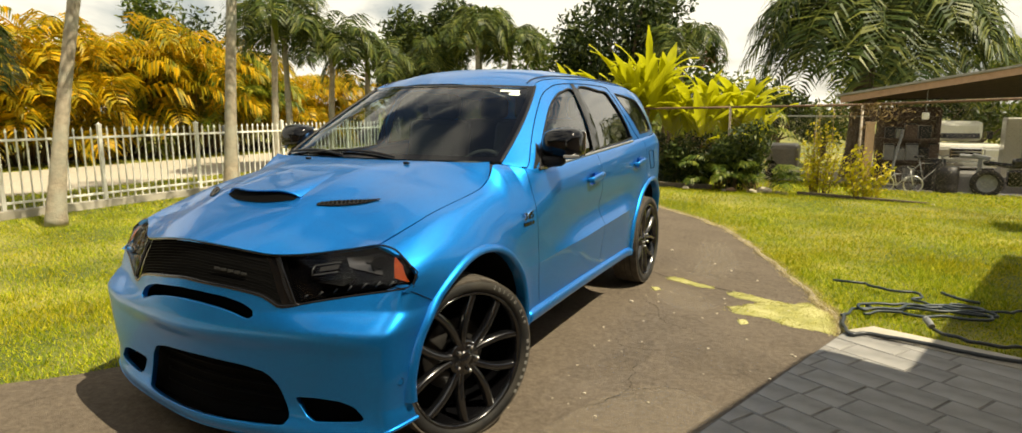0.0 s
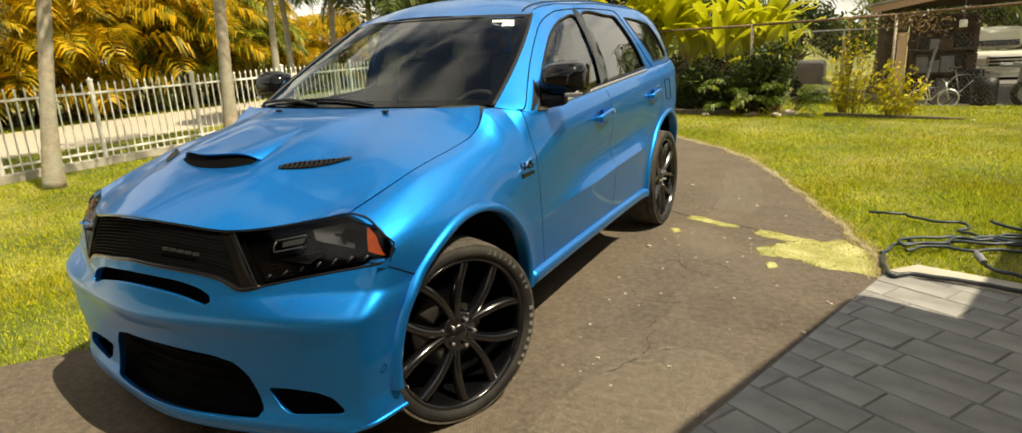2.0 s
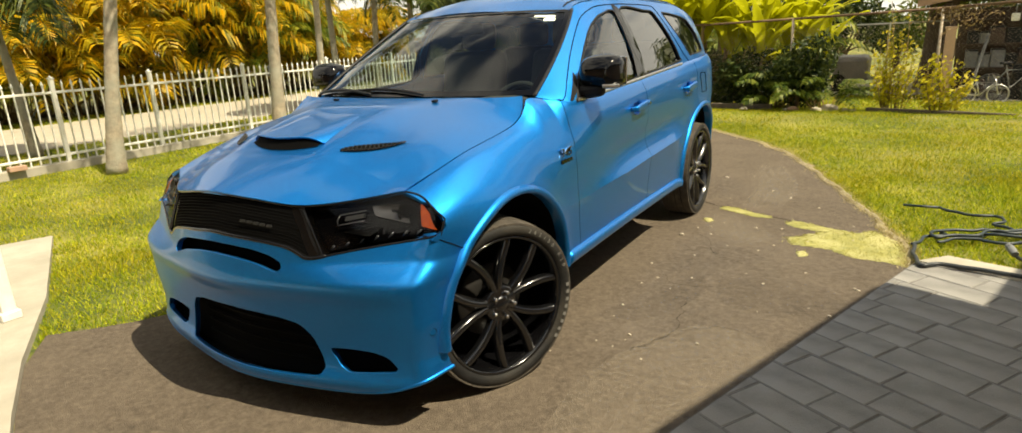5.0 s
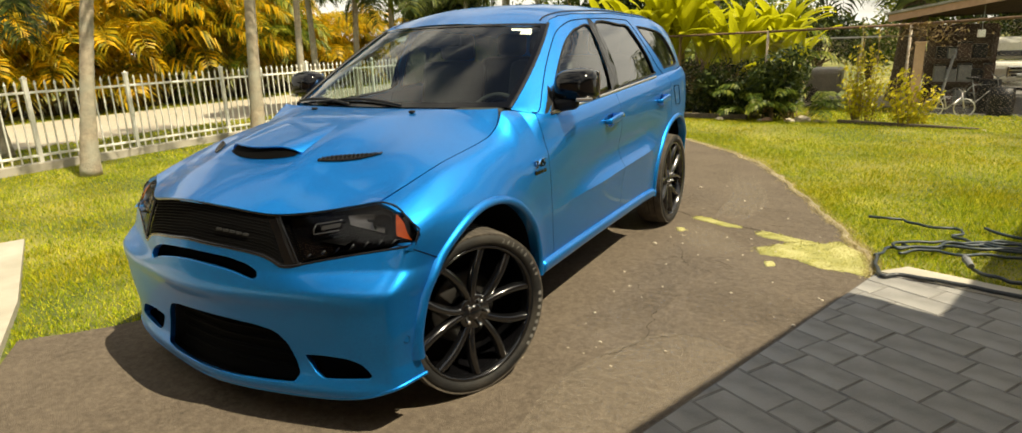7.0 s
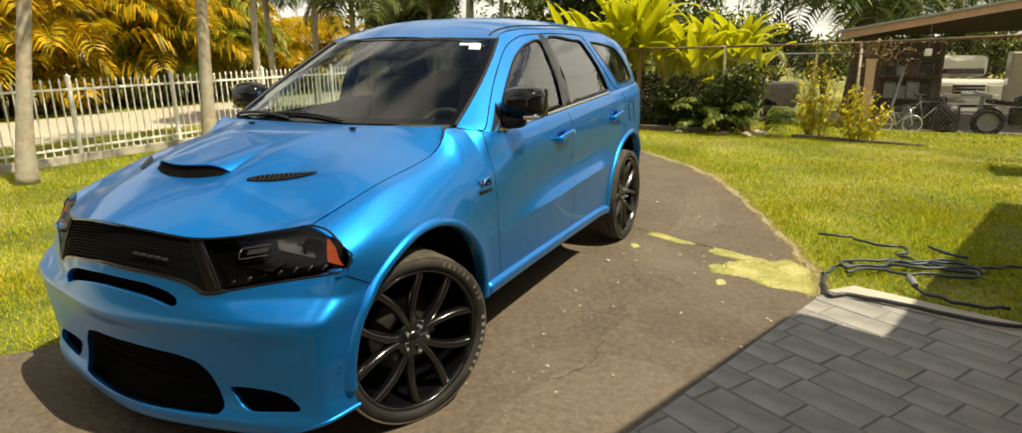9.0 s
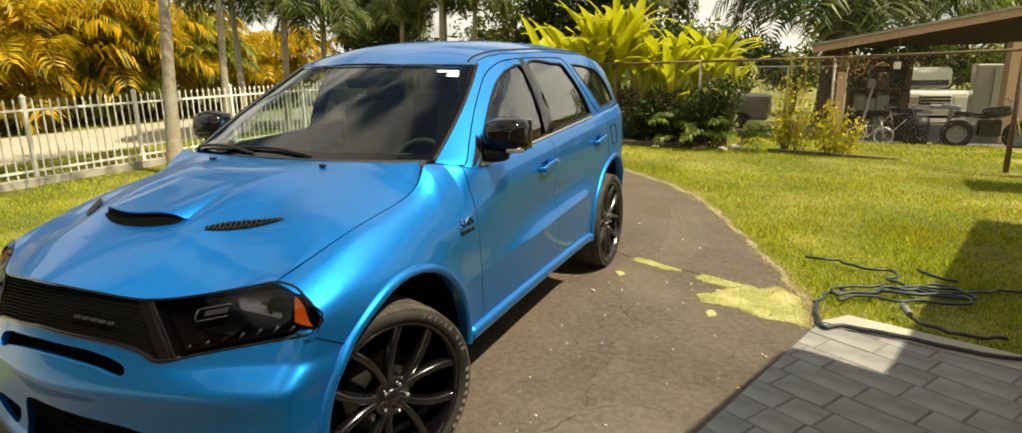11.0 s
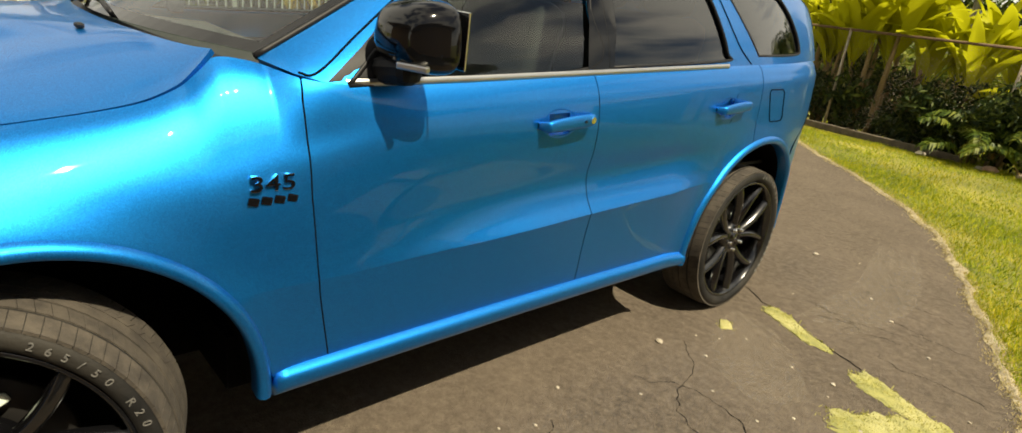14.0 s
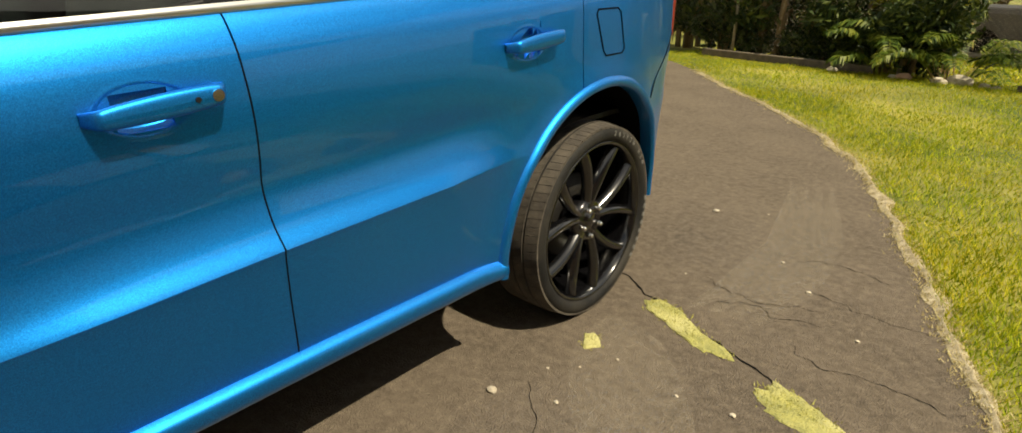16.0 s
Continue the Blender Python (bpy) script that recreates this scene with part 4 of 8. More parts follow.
# trees behind the car
leafy((-14.6, 22.5, 0), (2.6, 2.2, 5.6), 9000, 0.17, DARK_LEAF, 7, "tree", "dense dark green broadleaf tree with drooping foliage", "tree", blobs=14, bare=0.12, trunk=0.2)
leafy((-5.6, 23.5, -0.3), (2.8, 2.4, 7.0), 9000, 0.17, DARK_LEAF, 8, "tree", "tall dense dark green broadleaf tree", "tree", blobs=14, bare=0.25, trunk=0.22)
leafy((-9.3, 24.5, 0), (2.6, 2.2, 4.9), 5000, 0.16, MID_LEAF, 9, "tree", "mid-green broadleaf tree behind the palms", "tree", blobs=12, bare=0.2, trunk=0.18)
for (x, y, h, n, ln) in ((-12.6, 20.5, 3.9, 18, 1.7), (-10.2, 19.5, 4.6, 20, 1.8), (-9.4, 20.6, 4.2, 18, 1.7), (-2.7, 20.5, 4.6, 18, 1.9), (-11.2, 21.5, 5.2, 16, 1.6)):
    palm((x, y, fall(x, y)), h, (0.1, 0.1), 0.11, (n, ln, 1.0, 1.5, 0.65, 0.032), rnd, label="shaggy green feather palm among dark trees", group="palms behind the car")
for k in range(7):
    clump((-7.8 + k * 1.15, 16.5 + (k % 3) * 0.8, -0.3), 22, 1.5, 1.0, ARECA_GREEN, random.Random(60 + k), "areca_clump", "olive green palm clump behind the driveway", "palm", "palms behind the driveway",
          leaf=0.45, width=0.028, height=1.3)
# large drooping palm behind the carport
palm((2.9, 20.5, fall(2.9, 20.5)), 4.9, (0.1, 0), 0.33, (62, 4.4, 1.05, 1.35, 1.0, 0.05), rnd, label="large date palm with a thick trunk and drooping fronds", bark=BARK_DARK)
palm((8.2, 24.5, fall(8, 24.5)), 4.0, (0.1, 0), 0.2, (20, 2.8, 1.0, 1.2, 0.8, 0.04), rnd, label="palm with light green drooping fronds behind the carport", mat=ARECA_GREEN, bark=BARK_DARK)

# ---------------------------------------------------------------- wire fence
CHAIN = [Vector((-4.6, 12.0, 0)), Vector((-2.1, 11.6, 0)), Vector((0.40, 11.2, 0)), Vector((2.70, 10.62, 0)), Vector((4.90, 8.95, 0))]
wire_fence = thing("wire_fence", "rusty chain-link fence with a sagging top rail", "fence")
for a, b in zip(CHAIN, CHAIN[1:]):
    a, b = a + Vector((0, 0, fall(a.x, a.y))), b + Vector((0, 0, fall(b.x, b.y)))
    bm = bmesh.new()
    rod(bm, a, a + Vector((0, 0, 1.66)), 0.024, seg=10)
    part("post", bm, GALV, wire_fence, smooth=True)
    mid = (a + b) / 2 + Vector((0, 0, 1.66))
    v, f = tube([a + Vector((0, 0, 1.65)), mid + Vector((0, 0, -0.012)), b + Vector((0, 0, 1.65))], 0.021, 8)
    attach("rail", mesh_of("rail", v, f, RUST, True), wire_fence)
    along, n = (b - a), int((b - a).length / 0.075)
    sets = []
    for k in range(n + 1):
        base = a + along * (k / n)
        step = along.normalized() * 0.0375
        pts = [base + step * (1 if j % 2 else -1) * 0.98 + Vector((0, 0, 0.03 + j * 0.0375)) for j in range(44)]
        sets.append(tube(pts, 0.0020, 3))
    me = mesh_of("wire_mesh", *merge(sets), GALV)
    attach("wire_mesh", me, wire_fence)
end = CHAIN[-1]
bm = bmesh.new()
rod(bm, end, end + Vector((0, 0, 1.72)), 0.036, seg=12)
part("post", bm, RUST, wire_fence, smooth=True)

gate = thing("board_gate", "dark red wooden board screen beside the wire fence", "gate", (5.05, 8.75, 0))
for k in range(12):
    bm = bmesh.new()
    box(bm, (0.135, 0.03, 1.62), (0.09 + k * 0.14, -k * 0.035, 0.83), bevel=0.004)
    part("board", bm, RED_WOOD, gate)
for z in (0.3, 1.35):
    bm = bmesh.new()
    box(bm, (1.7, 0.05, 0.09), (0.86, 0.03 - 0.21, z), (0, 0, -14))
    part("rail", bm, RED_WOOD, gate)

bin_ = thing("wheelie_bin", "dark green wheeled bin with a light green lid", "bin", (5.22, 7.75, 0))
bm = bmesh.new()
bmesh.ops.create_cone(bm, cap_ends=True, segments=4, radius1=0.33, radius2=0.42, depth=0.92, matrix=pose(0, 0, 0.52, 0, 0, 45))
bmesh.ops.bevel(bm, geom=list(bm.edges), offset=0.03, segments=2, affect="EDGES")
part("body", bm, GREEN_BIN, bin_)
bm = bmesh.new()
box(bm, (0.64, 0.70, 0.07), (0, -0.02, 1.02), (4, 0, 0), bevel=0.025)
box(bm, (0.5, 0.5, 0.04), (0, -0.02, 1.07), (4, 0, 0), bevel=0.018)
part("lid", bm, GREEN_LID, bin_, "light green domed lid")
for x in (-0.27, 0.27):
    bm = bmesh.new()
    rod(bm, (x - 0.03, 0.26, 0.1), (x + 0.03, 0.26, 0.1), 0.1, seg=16)
    part("wheel", bm, RUBBER, bin_)
bm = bmesh.new()
rod(bm, (-0.25, 0.36, 0.95), (0.25, 0.36, 0.95), 0.018)
part("handle", bm, GREEN_BIN, bin_)

# ---------------------------------------------------------------- the car
# It stands along y: nose to -y, front hubs at y = 0.02, rear hubs at y = 3.04; its driver's side is +x.
suv = thing("car", "metallic bright blue mid-size SUV with black wheels, parked on asphalt", "car")
ARCH = ((0.098, 0.375, 0.466), (3.01, 0.385, 0.505))


def half_width(y):
    return soft(y, ((-0.6, 0.79), (-0.45, 0.866), (-0.40, 0.884), (-0.35, 0.899), (-0.3, 0.911), (-0.2, 0.928), (-0.05, 0.945), (0.15, 0.953), (0.7, 0.955), (2.4, 0.955), (3.1, 0.948), (3.3, 0.932), (3.45, 0.906), (3.58, 0.870), (3.70, 0.822), (3.80, 0.768), (3.88, 0.705), (3.95, 0.62), (4.02, 0.50)))


def hood_edge(y):
    """Gap line between bonnet and wing: x and z."""
    return (soft(y, ((-0.40, 0.708), (-0.33, 0.724), (-0.2, 0.748), (0.0, 0.768), (0.35, 0.785), (0.45, 0.780), (0.50, 0.766), (0.535, 0.745))),
            soft(y, ((-0.40, 0.928), (-0.33, 0.946), (-0.2, 0.985), (0.0, 1.035), (0.35, 1.092), (0.45, 1.130), (0.50, 1.172), (0.535, 1.203))))


def screen_edge(z):
    """y of the windscreen's side edge."""
    return 0.64 + (z - 1.205) * 1.735


def house_x(y, z):
    """Half width of the glasshouse."""
    u = z - 1.2
    x = 0.897 - 0.20 * u - 0.55 * u * abs(u)
    s = min(1, max(0, (y - screen_edge(z)) / (0.30 + 0.6 * max(0.0, u))))
    x -= (0.147 - 0.11 * u) * (1 - s) ** 2.2
    r = max(0, y - 2.8)
    return x - 0.13 * r * r - 0.35 * max(0, y - 3.6) ** 2


def belt(y):
    return interp(y, ((0.5, 1.150), (0.78, 1.160), (1.2, 1.175), (1.75, 1.20), (2.53, 1.235), (3.4, 1.27), (4.1, 1.27)))


def crease(y):
    return interp(y, ((0.8, 0.665), (1.7, 0.71), (2.4, 0.735)))


def wing_top(y):
    """Upper edge of the wing: bonnet gap, foot of the screen pillar, then the belt line."""
    if y < 0.50:
        return hood_edge(y)
    z = soft(y, ((0.45, 1.130), (0.50, 1.172), (0.535, 1.203), (0.60, 1.207), (0.64, 1.199), (0.70, 1.176), (0.78, 1.163), (0.9, belt(0.9)))) if y < 0.9 else belt(y)
    k = smooth01(0.52, 0.64, y)
    x = hood_edge(min(y, 0.535))[0]
    return x + (house_x(y, z) + 0.002 - x) * k, z


def section(y):
    """Outer side of the body at y, from the sill up: list of (x, z)."""
    w = half_width(y)
    k = smooth01(0.72, 1.5, y) * (1 - smooth01(2.25, 2.62, y))
    c = crease(y)
    low = [(w - 0.075, 0.26), (w - 0.045, 0.36), (w - 0.030, 0.42), (w - 0.022 + 0.013 * k, c - 0.13), (w - 0.014 + 0.021 * k, c - 0.035), (w - 0.012 + 0.0265 * k, c - 0.004), (w - 0.012 + 0.0265 * k, c + 0.004),
           (w - 0.013 - 0.001 * k, c + 0.055)]
    b, s = belt(y), smooth01(0.40, 1.05, y)
    hx, hz = wing_top(y)
    g = soft(y, ((-0.5, 0.90), (-0.35, 0.940), (-0.2, 0.985), (0.0, 1.035), (0.3, 1.083), (0.6, 1.125), (0.95, 1.16), (1.3, 1.18)))
    f = g - (c + 0.055)
    q = smooth01(-0.31, 0.05, y)
    ax, az = w - 0.036 - 0.020 * q, g - 0.32 * f
    wing = [(w - 0.009 - 0.003 * q, g - 0.82 * f), (w - 0.008 - 0.009 * q, g - 0.65 * f), (w - 0.015 - 0.016 * q, g - 0.48 * f), (ax, az), (ax + (hx - ax) * 0.30, az + (hz - az) * 0.45), (ax + (hx - ax) * 0.64, az + (hz - az) * 0.80), (hx, hz)]
    door = [(w - 0.010 - 0.020 * k, c + 0.13), (w - 0.004 - 0.008 * k, 0.93), (w - 0.004, 1.02), (w - 0.012, b - 0.09), (w - 0.028, b - 0.042), (w - 0.045, b - 0.012), (w - 0.058, b)]
    return low + [(p[0] + (q[0] - p[0]) * s, p[1] + (q[1] - p[1]) * s) for p, q in zip(wing, door)]


def spline2(pts, t):
    """Catmull-Rom through 2D points, evenly in the index."""
    s = t * (len(pts) - 1)
    k = min(int(s), len(pts) - 2)
    u = s - k
    g = lambda i: pts[min(max(i, 0), len(pts) - 1)]
    a, b, c, d = g(k - 1), g(k), g(k + 1), g(k + 2)
    return tuple(0.5 * (2 * b[i] + (c[i] - a[i]) * u + (2 * a[i] - 5 * b[i] + 4 * c[i] - d[i]) * u * u + (3 * b[i] - a[i] - 3 * c[i] + d[i]) * u ** 3) for i in (0, 1))


def seam_z(y):
    """Joint between wing and bumper, from the lamp's lower corner down to the arch."""
    return interp(y, ((-0.405, 0.795), (-0.2416, 0.70)))


def lamp_side(z):
    """y of the wing's leading edge: bumper joint, then round the lamp's outer tip."""
    return interp(z, ((0.70, -0.2416), (0.795, -0.405), (0.81, -0.372), (0.825, -0.337), (0.84, -0.331), (0.86, -0.338), (0.88, -0.340), (0.90, -0.337), (0.92, -0.335), (0.93, -0.338), (0.94, -0.351), (0.96, -0.353)))


def sill_line(y):
    """Lower edge of the panels: sill or wheel arch."""
    z = 0.405
    for cy, cz, r in ARCH:
        d = r * r - (y - cy) ** 2
        if d > 0:
            z = max(z, cz + math.sqrt(d))
    if y < -0.2416:
        z = seam_z(y)
    return z


def flare(y, z):
    """Slight swell of the skin round the arches."""
    out = 0.0
    for cy, cz, r in ARCH:
        d = math.hypot(y - cy, z - cz) - r
        out += 0.014 * math.exp(-(d / 0.07) ** 2) if d > -0.05 else 0.014
    return out


def side_point(y, z):
    """Point of the driver's side skin at y and z."""
    pts = section(y)
    lo, hi = 0.0, 1.0
    for _ in range(22):
        m = (lo + hi) / 2
        if spline2(pts, m)[1] < z:
            lo = m
        else:
            hi = m
    x, zz = spline2(pts, (lo + hi) / 2)
    return Vector((x + flare(y, zz), y, zz)), (lo + hi) / 2


HANDLE_AT = ((1.535, 1.045), (2.58, 1.068))


def side_panel(name, y0, y1, nu, nv, sx, label="", top=1.0, hug=1.0):
    """Skin between two gap lines y0(z) and y1(z)."""
    verts = []
    for i in range(nu + 1):
        u = i / nu
        u = u * 0.6 + 0.4 * (0.5 - 0.5 * math.cos(math.pi * u))
        ym = y0(0.7) + (y1(0.7) - y0(0.7)) * u
        t0 = side_point(ym, sill_line(ym))[1]
        for j in range(nv + 1):
            t = t0 + (top - t0) * j / nv
            z = spline2(section(ym), t)[1]
            y = ym + (y0(z) - y0(0.7)) * (1 - smooth01(0, hug, u) if hug < 1 else 1 - u) + (y1(z) - y1(0.7)) * u
            x, z = spline2(section(y), t)
            verts.append((sx * (x + flare(y, z)), y, z))
    faces = []
    for i in range(nu):
        for j in range(nv):
            a = i * (nv + 1) + j
            q = (a, a + nv + 1, a + nv + 2, a + 1)
            cy, cz = sum(verts[k][1] for k in q) / 4, sum(verts[k][2] for k in q) / 4
            if any(((cy - hy) / 0.062) ** 2 + ((cz - hz) / 0.033) ** 2 < 1 for hy, hz in HANDLE_AT):
                continue
            faces.append(q if sx > 0 else q[::-1])
    ob = attach(name, mesh_of(name, verts, faces, BLUE, True), suv, label)
    so = ob.modifiers.new("thickness", "SOLIDIFY")
    so.thickness, so.offset = 0.016, -1
    ob.modifiers.new("crisp_edges", "EDGE_SPLIT").split_angle = radians(48)
    return ob


door_f = lambda z: interp(z, ((0.40, 0.765), (0.62, 0.725), (0.9, 0.695), (1.12, 0.69), (1.2, 0.70)))
door_b = lambda z: interp(z, ((0.40, 1.775), (0.75, 1.745), (1.0, 1.73), (1.2, 1.715)))


def door_r(z):
    """Rear door's trailing edge runs round the wheel arch."""
    cy, cz, r = ARCH[1]
    if z < cz + r + 0.03:
        return min(2.86, cy - math.sqrt(max(0.0, (r + 0.03) ** 2 - max(0.0, z - cz) ** 2)) + 0.0) if z > cz else cy - r - 0.03
    return interp(z, ((0.92, 2.87), (1.05, 2.86), (1.25, 2.80)))


G = 0.0022
for sx in (1, -1):
    side_panel("front_wing", lamp_side, lambda z: door_f(z) - G, 120, 56, sx, hug=0.045)
    side_panel("front_door", lambda z: door_f(z) + G, lambda z: door_b(z) - G, 44, 44, sx)
    side_panel("rear_door", lambda z: door_b(z) + G, lambda z: 2.86 - G, 60, 44, sx)
    side_panel("rear_quarter", lambda z: 2.86 + G, lambda z: 3.95, 60, 44, sx)

# near-black tubes in the door gaps: the gaps' shade is painted in
for sx in (1, -1):
    for edge in (door_f, door_b):
        pts = [side_point(edge(z), z)[0] - Vector((0.0042, 0, 0)) for z in np.linspace(0.415, 1.14, 40)]
        attach("door_gap", mesh_of("door_gap", *tube([(sx * p.x, p.y, p.z) for p in pts], 0.0042, 5), BLACK_DEEP, True), suv)

# plan of the nose: fuller low down, swept back at the lamps
PLAN_HIGH = ((-0.15, 0.955), (0.0, 1.0), (0.15, 0.955), (0.26, 0.88), (0.37, 0.785), (0.44, 0.70), (0.50, 0.61), (0.56, 0.51), (0.68, 0.30), (0.76, 0.19), (0.82, 0.115), (0.90, 0.045), (1.0, 0.0), (1.1, -0.1))
PLAN_LOW = ((-0.15, 0.975), (0.0, 1.0), (0.15, 0.975), (0.30, 0.915), (0.45, 0.84), (0.60, 0.755), (0.72, 0.68), (0.82, 0.60), (0.90, 0.515), (0.96, 0.39), (1.0, 0.0), (1.03, -0.4))


def nose_depth(z):
    return soft(z, ((0.13, -0.645), (0.16, -0.672), (0.19, -0.682), (0.215, -0.676), (0.25, -0.652), (0.31, -0.644), (0.40, -0.650), (0.48, -0.668), (0.54, -0.690), (0.585, -0.718), (0.608, -0.728), (0.64, -0.731), (0.70, -0.724), (0.76, -0.713), (0.82, -0.700), (0.92, -0.676), (1.05, -0.650)))


def nose_end(z):
    """Where the nose meets the wing: y and half width."""
    cy, cz, r = ARCH[0]
    y = cy - math.sqrt(max(0.0, (r + 0.004) ** 2 - (z - cz) ** 2)) if z < 0.70 else interp(z, ((0.70, -0.2416), (0.75, -0.270), (0.80, -0.292), (0.87, -0.300), (1.0, -0.300)))
    return y, soft(z, ((0.15, 0.862), (0.22, 0.884), (0.27, 0.880), (0.32, 0.872), (0.45, 0.890), (0.58, 0.902), (0.65, 0.916), (0.72, 0.918), (0.80, 0.913), (0.87, 0.897), (0.95, 0.868), (1.05, 0.83)))


def nose_at(x, z):
    """Point of the nose surface at x and z."""
    ye, w = nose_end(z)
    s = min(1.0, abs(x) / w)
    k = min(1.0, max(0.0, (0.96 - z) / 0.33))
    p = soft(s, PLAN_HIGH) * (1 - k) + soft(s, PLAN_LOW) * k
    return Vector((math.copysign(s * w, x), ye + (nose_depth(z) - ye) * p, z))


@functools.lru_cache(maxsize=None)
def reach(z):
    """Half width of the bumper at z, up to its joint with the wing."""
    ye, w = nose_end(z)
    if z <= 0.70:
        return w
    goal, lo, hi = interp(z, ((0.70, -0.2416), (0.795, -0.405))), 0.5 * w, w
    for _ in range(24):
        m = (lo + hi) / 2
        if nose_at(m, z).y < goal:
            lo = m
        else:
            hi = m
    return lo


def nose(u, z):
    """Point of the bumper at height z; u runs from the centre (0) to the wing (1), negative on the far side."""
    return nose_at(math.copysign(reach(round(z, 4)) * math.sin(abs(u) * math.pi / 2), u), z)


# arch lips and liners
for sx in (1, -1):
    for (cy, cz, r), (a0, a1) in zip(ARCH, ((-2, 186), (-5, 184))):
        verts, faces = [], []
        n = 56
        prof = ((0.0, -0.05), (-0.004, -0.004), (0.0, 0.010), (0.012, 0.016), (0.026, 0.012), (0.034, 0.001), (0.040, -0.030), (0.044, -0.06))
        for i in range(n + 1):
            a = radians(a0 + (a1 - a0) * i / n)
            for dr, dx in prof:
                y, z = cy + (r + dr) * math.cos(a), cz + (r + dr) * math.sin(a)
                zz = max(z, 0.42)
                x = side_point(y, min(zz, 0.95))[0].x
                if y < 0:
                    x = x + (max(x, nose_end(zz)[1] + 0.002) - x) * smooth01(-0.10, -0.28, y)
                verts.append((sx * (x + dx), y, z))
        m = len(prof)
        for i in range(n):
            for j in range(m - 1):
                k = i * m + j
                q = (k, k + 1, k + m + 1, k + m)
                faces.append(q if sx > 0 else q[::-1])
        attach("arch_lip", mesh_of("arch_lip", verts, faces, BLUE, True), suv)
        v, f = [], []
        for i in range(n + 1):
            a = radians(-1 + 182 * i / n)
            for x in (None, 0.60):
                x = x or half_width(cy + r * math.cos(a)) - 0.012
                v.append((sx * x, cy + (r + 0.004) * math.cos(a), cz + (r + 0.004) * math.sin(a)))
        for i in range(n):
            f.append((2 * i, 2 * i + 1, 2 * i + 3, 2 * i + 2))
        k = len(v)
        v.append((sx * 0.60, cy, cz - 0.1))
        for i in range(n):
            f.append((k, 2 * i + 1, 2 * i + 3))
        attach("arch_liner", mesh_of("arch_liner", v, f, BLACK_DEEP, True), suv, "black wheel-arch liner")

# sill: a rounded blue ledge with a flared front foot
for sx in (1, -1):
    def sill_pt(u, v):
        y = 0.612 + (2.50 - 0.612) * u
        w = half_width(y) - 0.012
        foot = smooth01(0.93, 1.0, u)
        prof = ((w - 0.06, 0.428), (w - 0.024, 0.420), (w + 0.001, 0.404), (w + 0.006 + 0.008 * foot, 0.384), (w - 0.003 + 0.010 * foot, 0.356), (w - 0.035, 0.332), (w - 0.12, 0.315))
        x, z = spline2(prof, v)
        return (sx * x, y, z + 0.008 * math.sin(math.pi * u))
    v, f = grid(sill_pt, 60, 18, sx < 0)
    f = list(f) + [tuple(range(19)), tuple(range(len(v) - 19, len(v)))]
    attach("sill", mesh_of("sill", v, f, BLUE, True), suv)
# near-black filler boxes: shade under the body and behind gaps is their colour
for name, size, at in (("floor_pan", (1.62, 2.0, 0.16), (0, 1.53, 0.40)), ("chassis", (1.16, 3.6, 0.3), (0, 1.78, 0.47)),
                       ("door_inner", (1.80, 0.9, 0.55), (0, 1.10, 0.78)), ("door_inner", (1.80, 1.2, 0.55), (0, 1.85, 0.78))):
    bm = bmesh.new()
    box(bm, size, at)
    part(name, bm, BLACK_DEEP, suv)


# bonnet with a raised centre, scoop and two vents
def bonnet_front(x):
    return nose_at(min(0.722, abs(x)), mask_top(min(0.722, abs(x)))).y - 0.004


def mask_top(x):
    """Lower lip of the bonnet, then the lamp's upper outline down to its outer tip."""
    return soft(abs(x), ((-0.1, 0.951), (0.0, 0.957), (0.10, 0.951), (0.20, 0.938), (0.30, 0.922), (0.375, 0.911), (0.44, 0.909), (0.52, 0.913), (0.60, 0.922), (0.66, 0.931), (0.722, 0.940), (0.775, 0.930), (0.798, 0.920), (0.815, 0.910), (0.830, 0.899), (0.855, 0.880), (0.876, 0.860), (0.888, 0.842), (0.91, 0.81)))


def cowl(x):
    return 0.42 + 0.115 * min(1.0, abs(x) / 0.745) ** 2.2


def bonnet_raw(x, y):
    hx, hz = hood_edge(max(-0.33, min(0.535, y)))
    hz += 0.16 * min(0.0, y + 0.33)
    s = min(1.0, abs(x) / hx)
    crown = soft(y, ((-0.75, 0.085), (-0.5, 0.098), (-0.3, 0.108), (0.0, 0.118), (0.3, 0.122), (0.42, 0.10), (0.535, 0.01)))
    z = hz + crown * (1 - s ** 2.7)
    # raised centre with a shallow valley outside it
    z += smooth01(0.42, 0.24, abs(x)) * 0.020 * smooth01(-0.66, -0.30, y) * smooth01(0.40, 0.1, y)
    z -= 0.010 * math.exp(-((abs(x) - 0.47) / 0.09) ** 2) * math.exp(-((y + 0.12) / 0.2) ** 2)
    return z


def bonnet_z(x, y):
    z = bonnet_raw(x, y)
    front, rear = bonnet_front(x), cowl(x)
    d, e = max(0.0, y - front), max(0.0, rear - y)
    if d < 0.42 and abs(x) < 0.76:
        z += (mask_top(min(0.715, abs(x))) + 0.006 - bonnet_raw(x, front)) * (1 - d / 0.42) ** 2.2
    if e < 0.30:
        z += (1.212 - bonnet_raw(x, rear)) * (1 - e / 0.30) ** 2
    return z


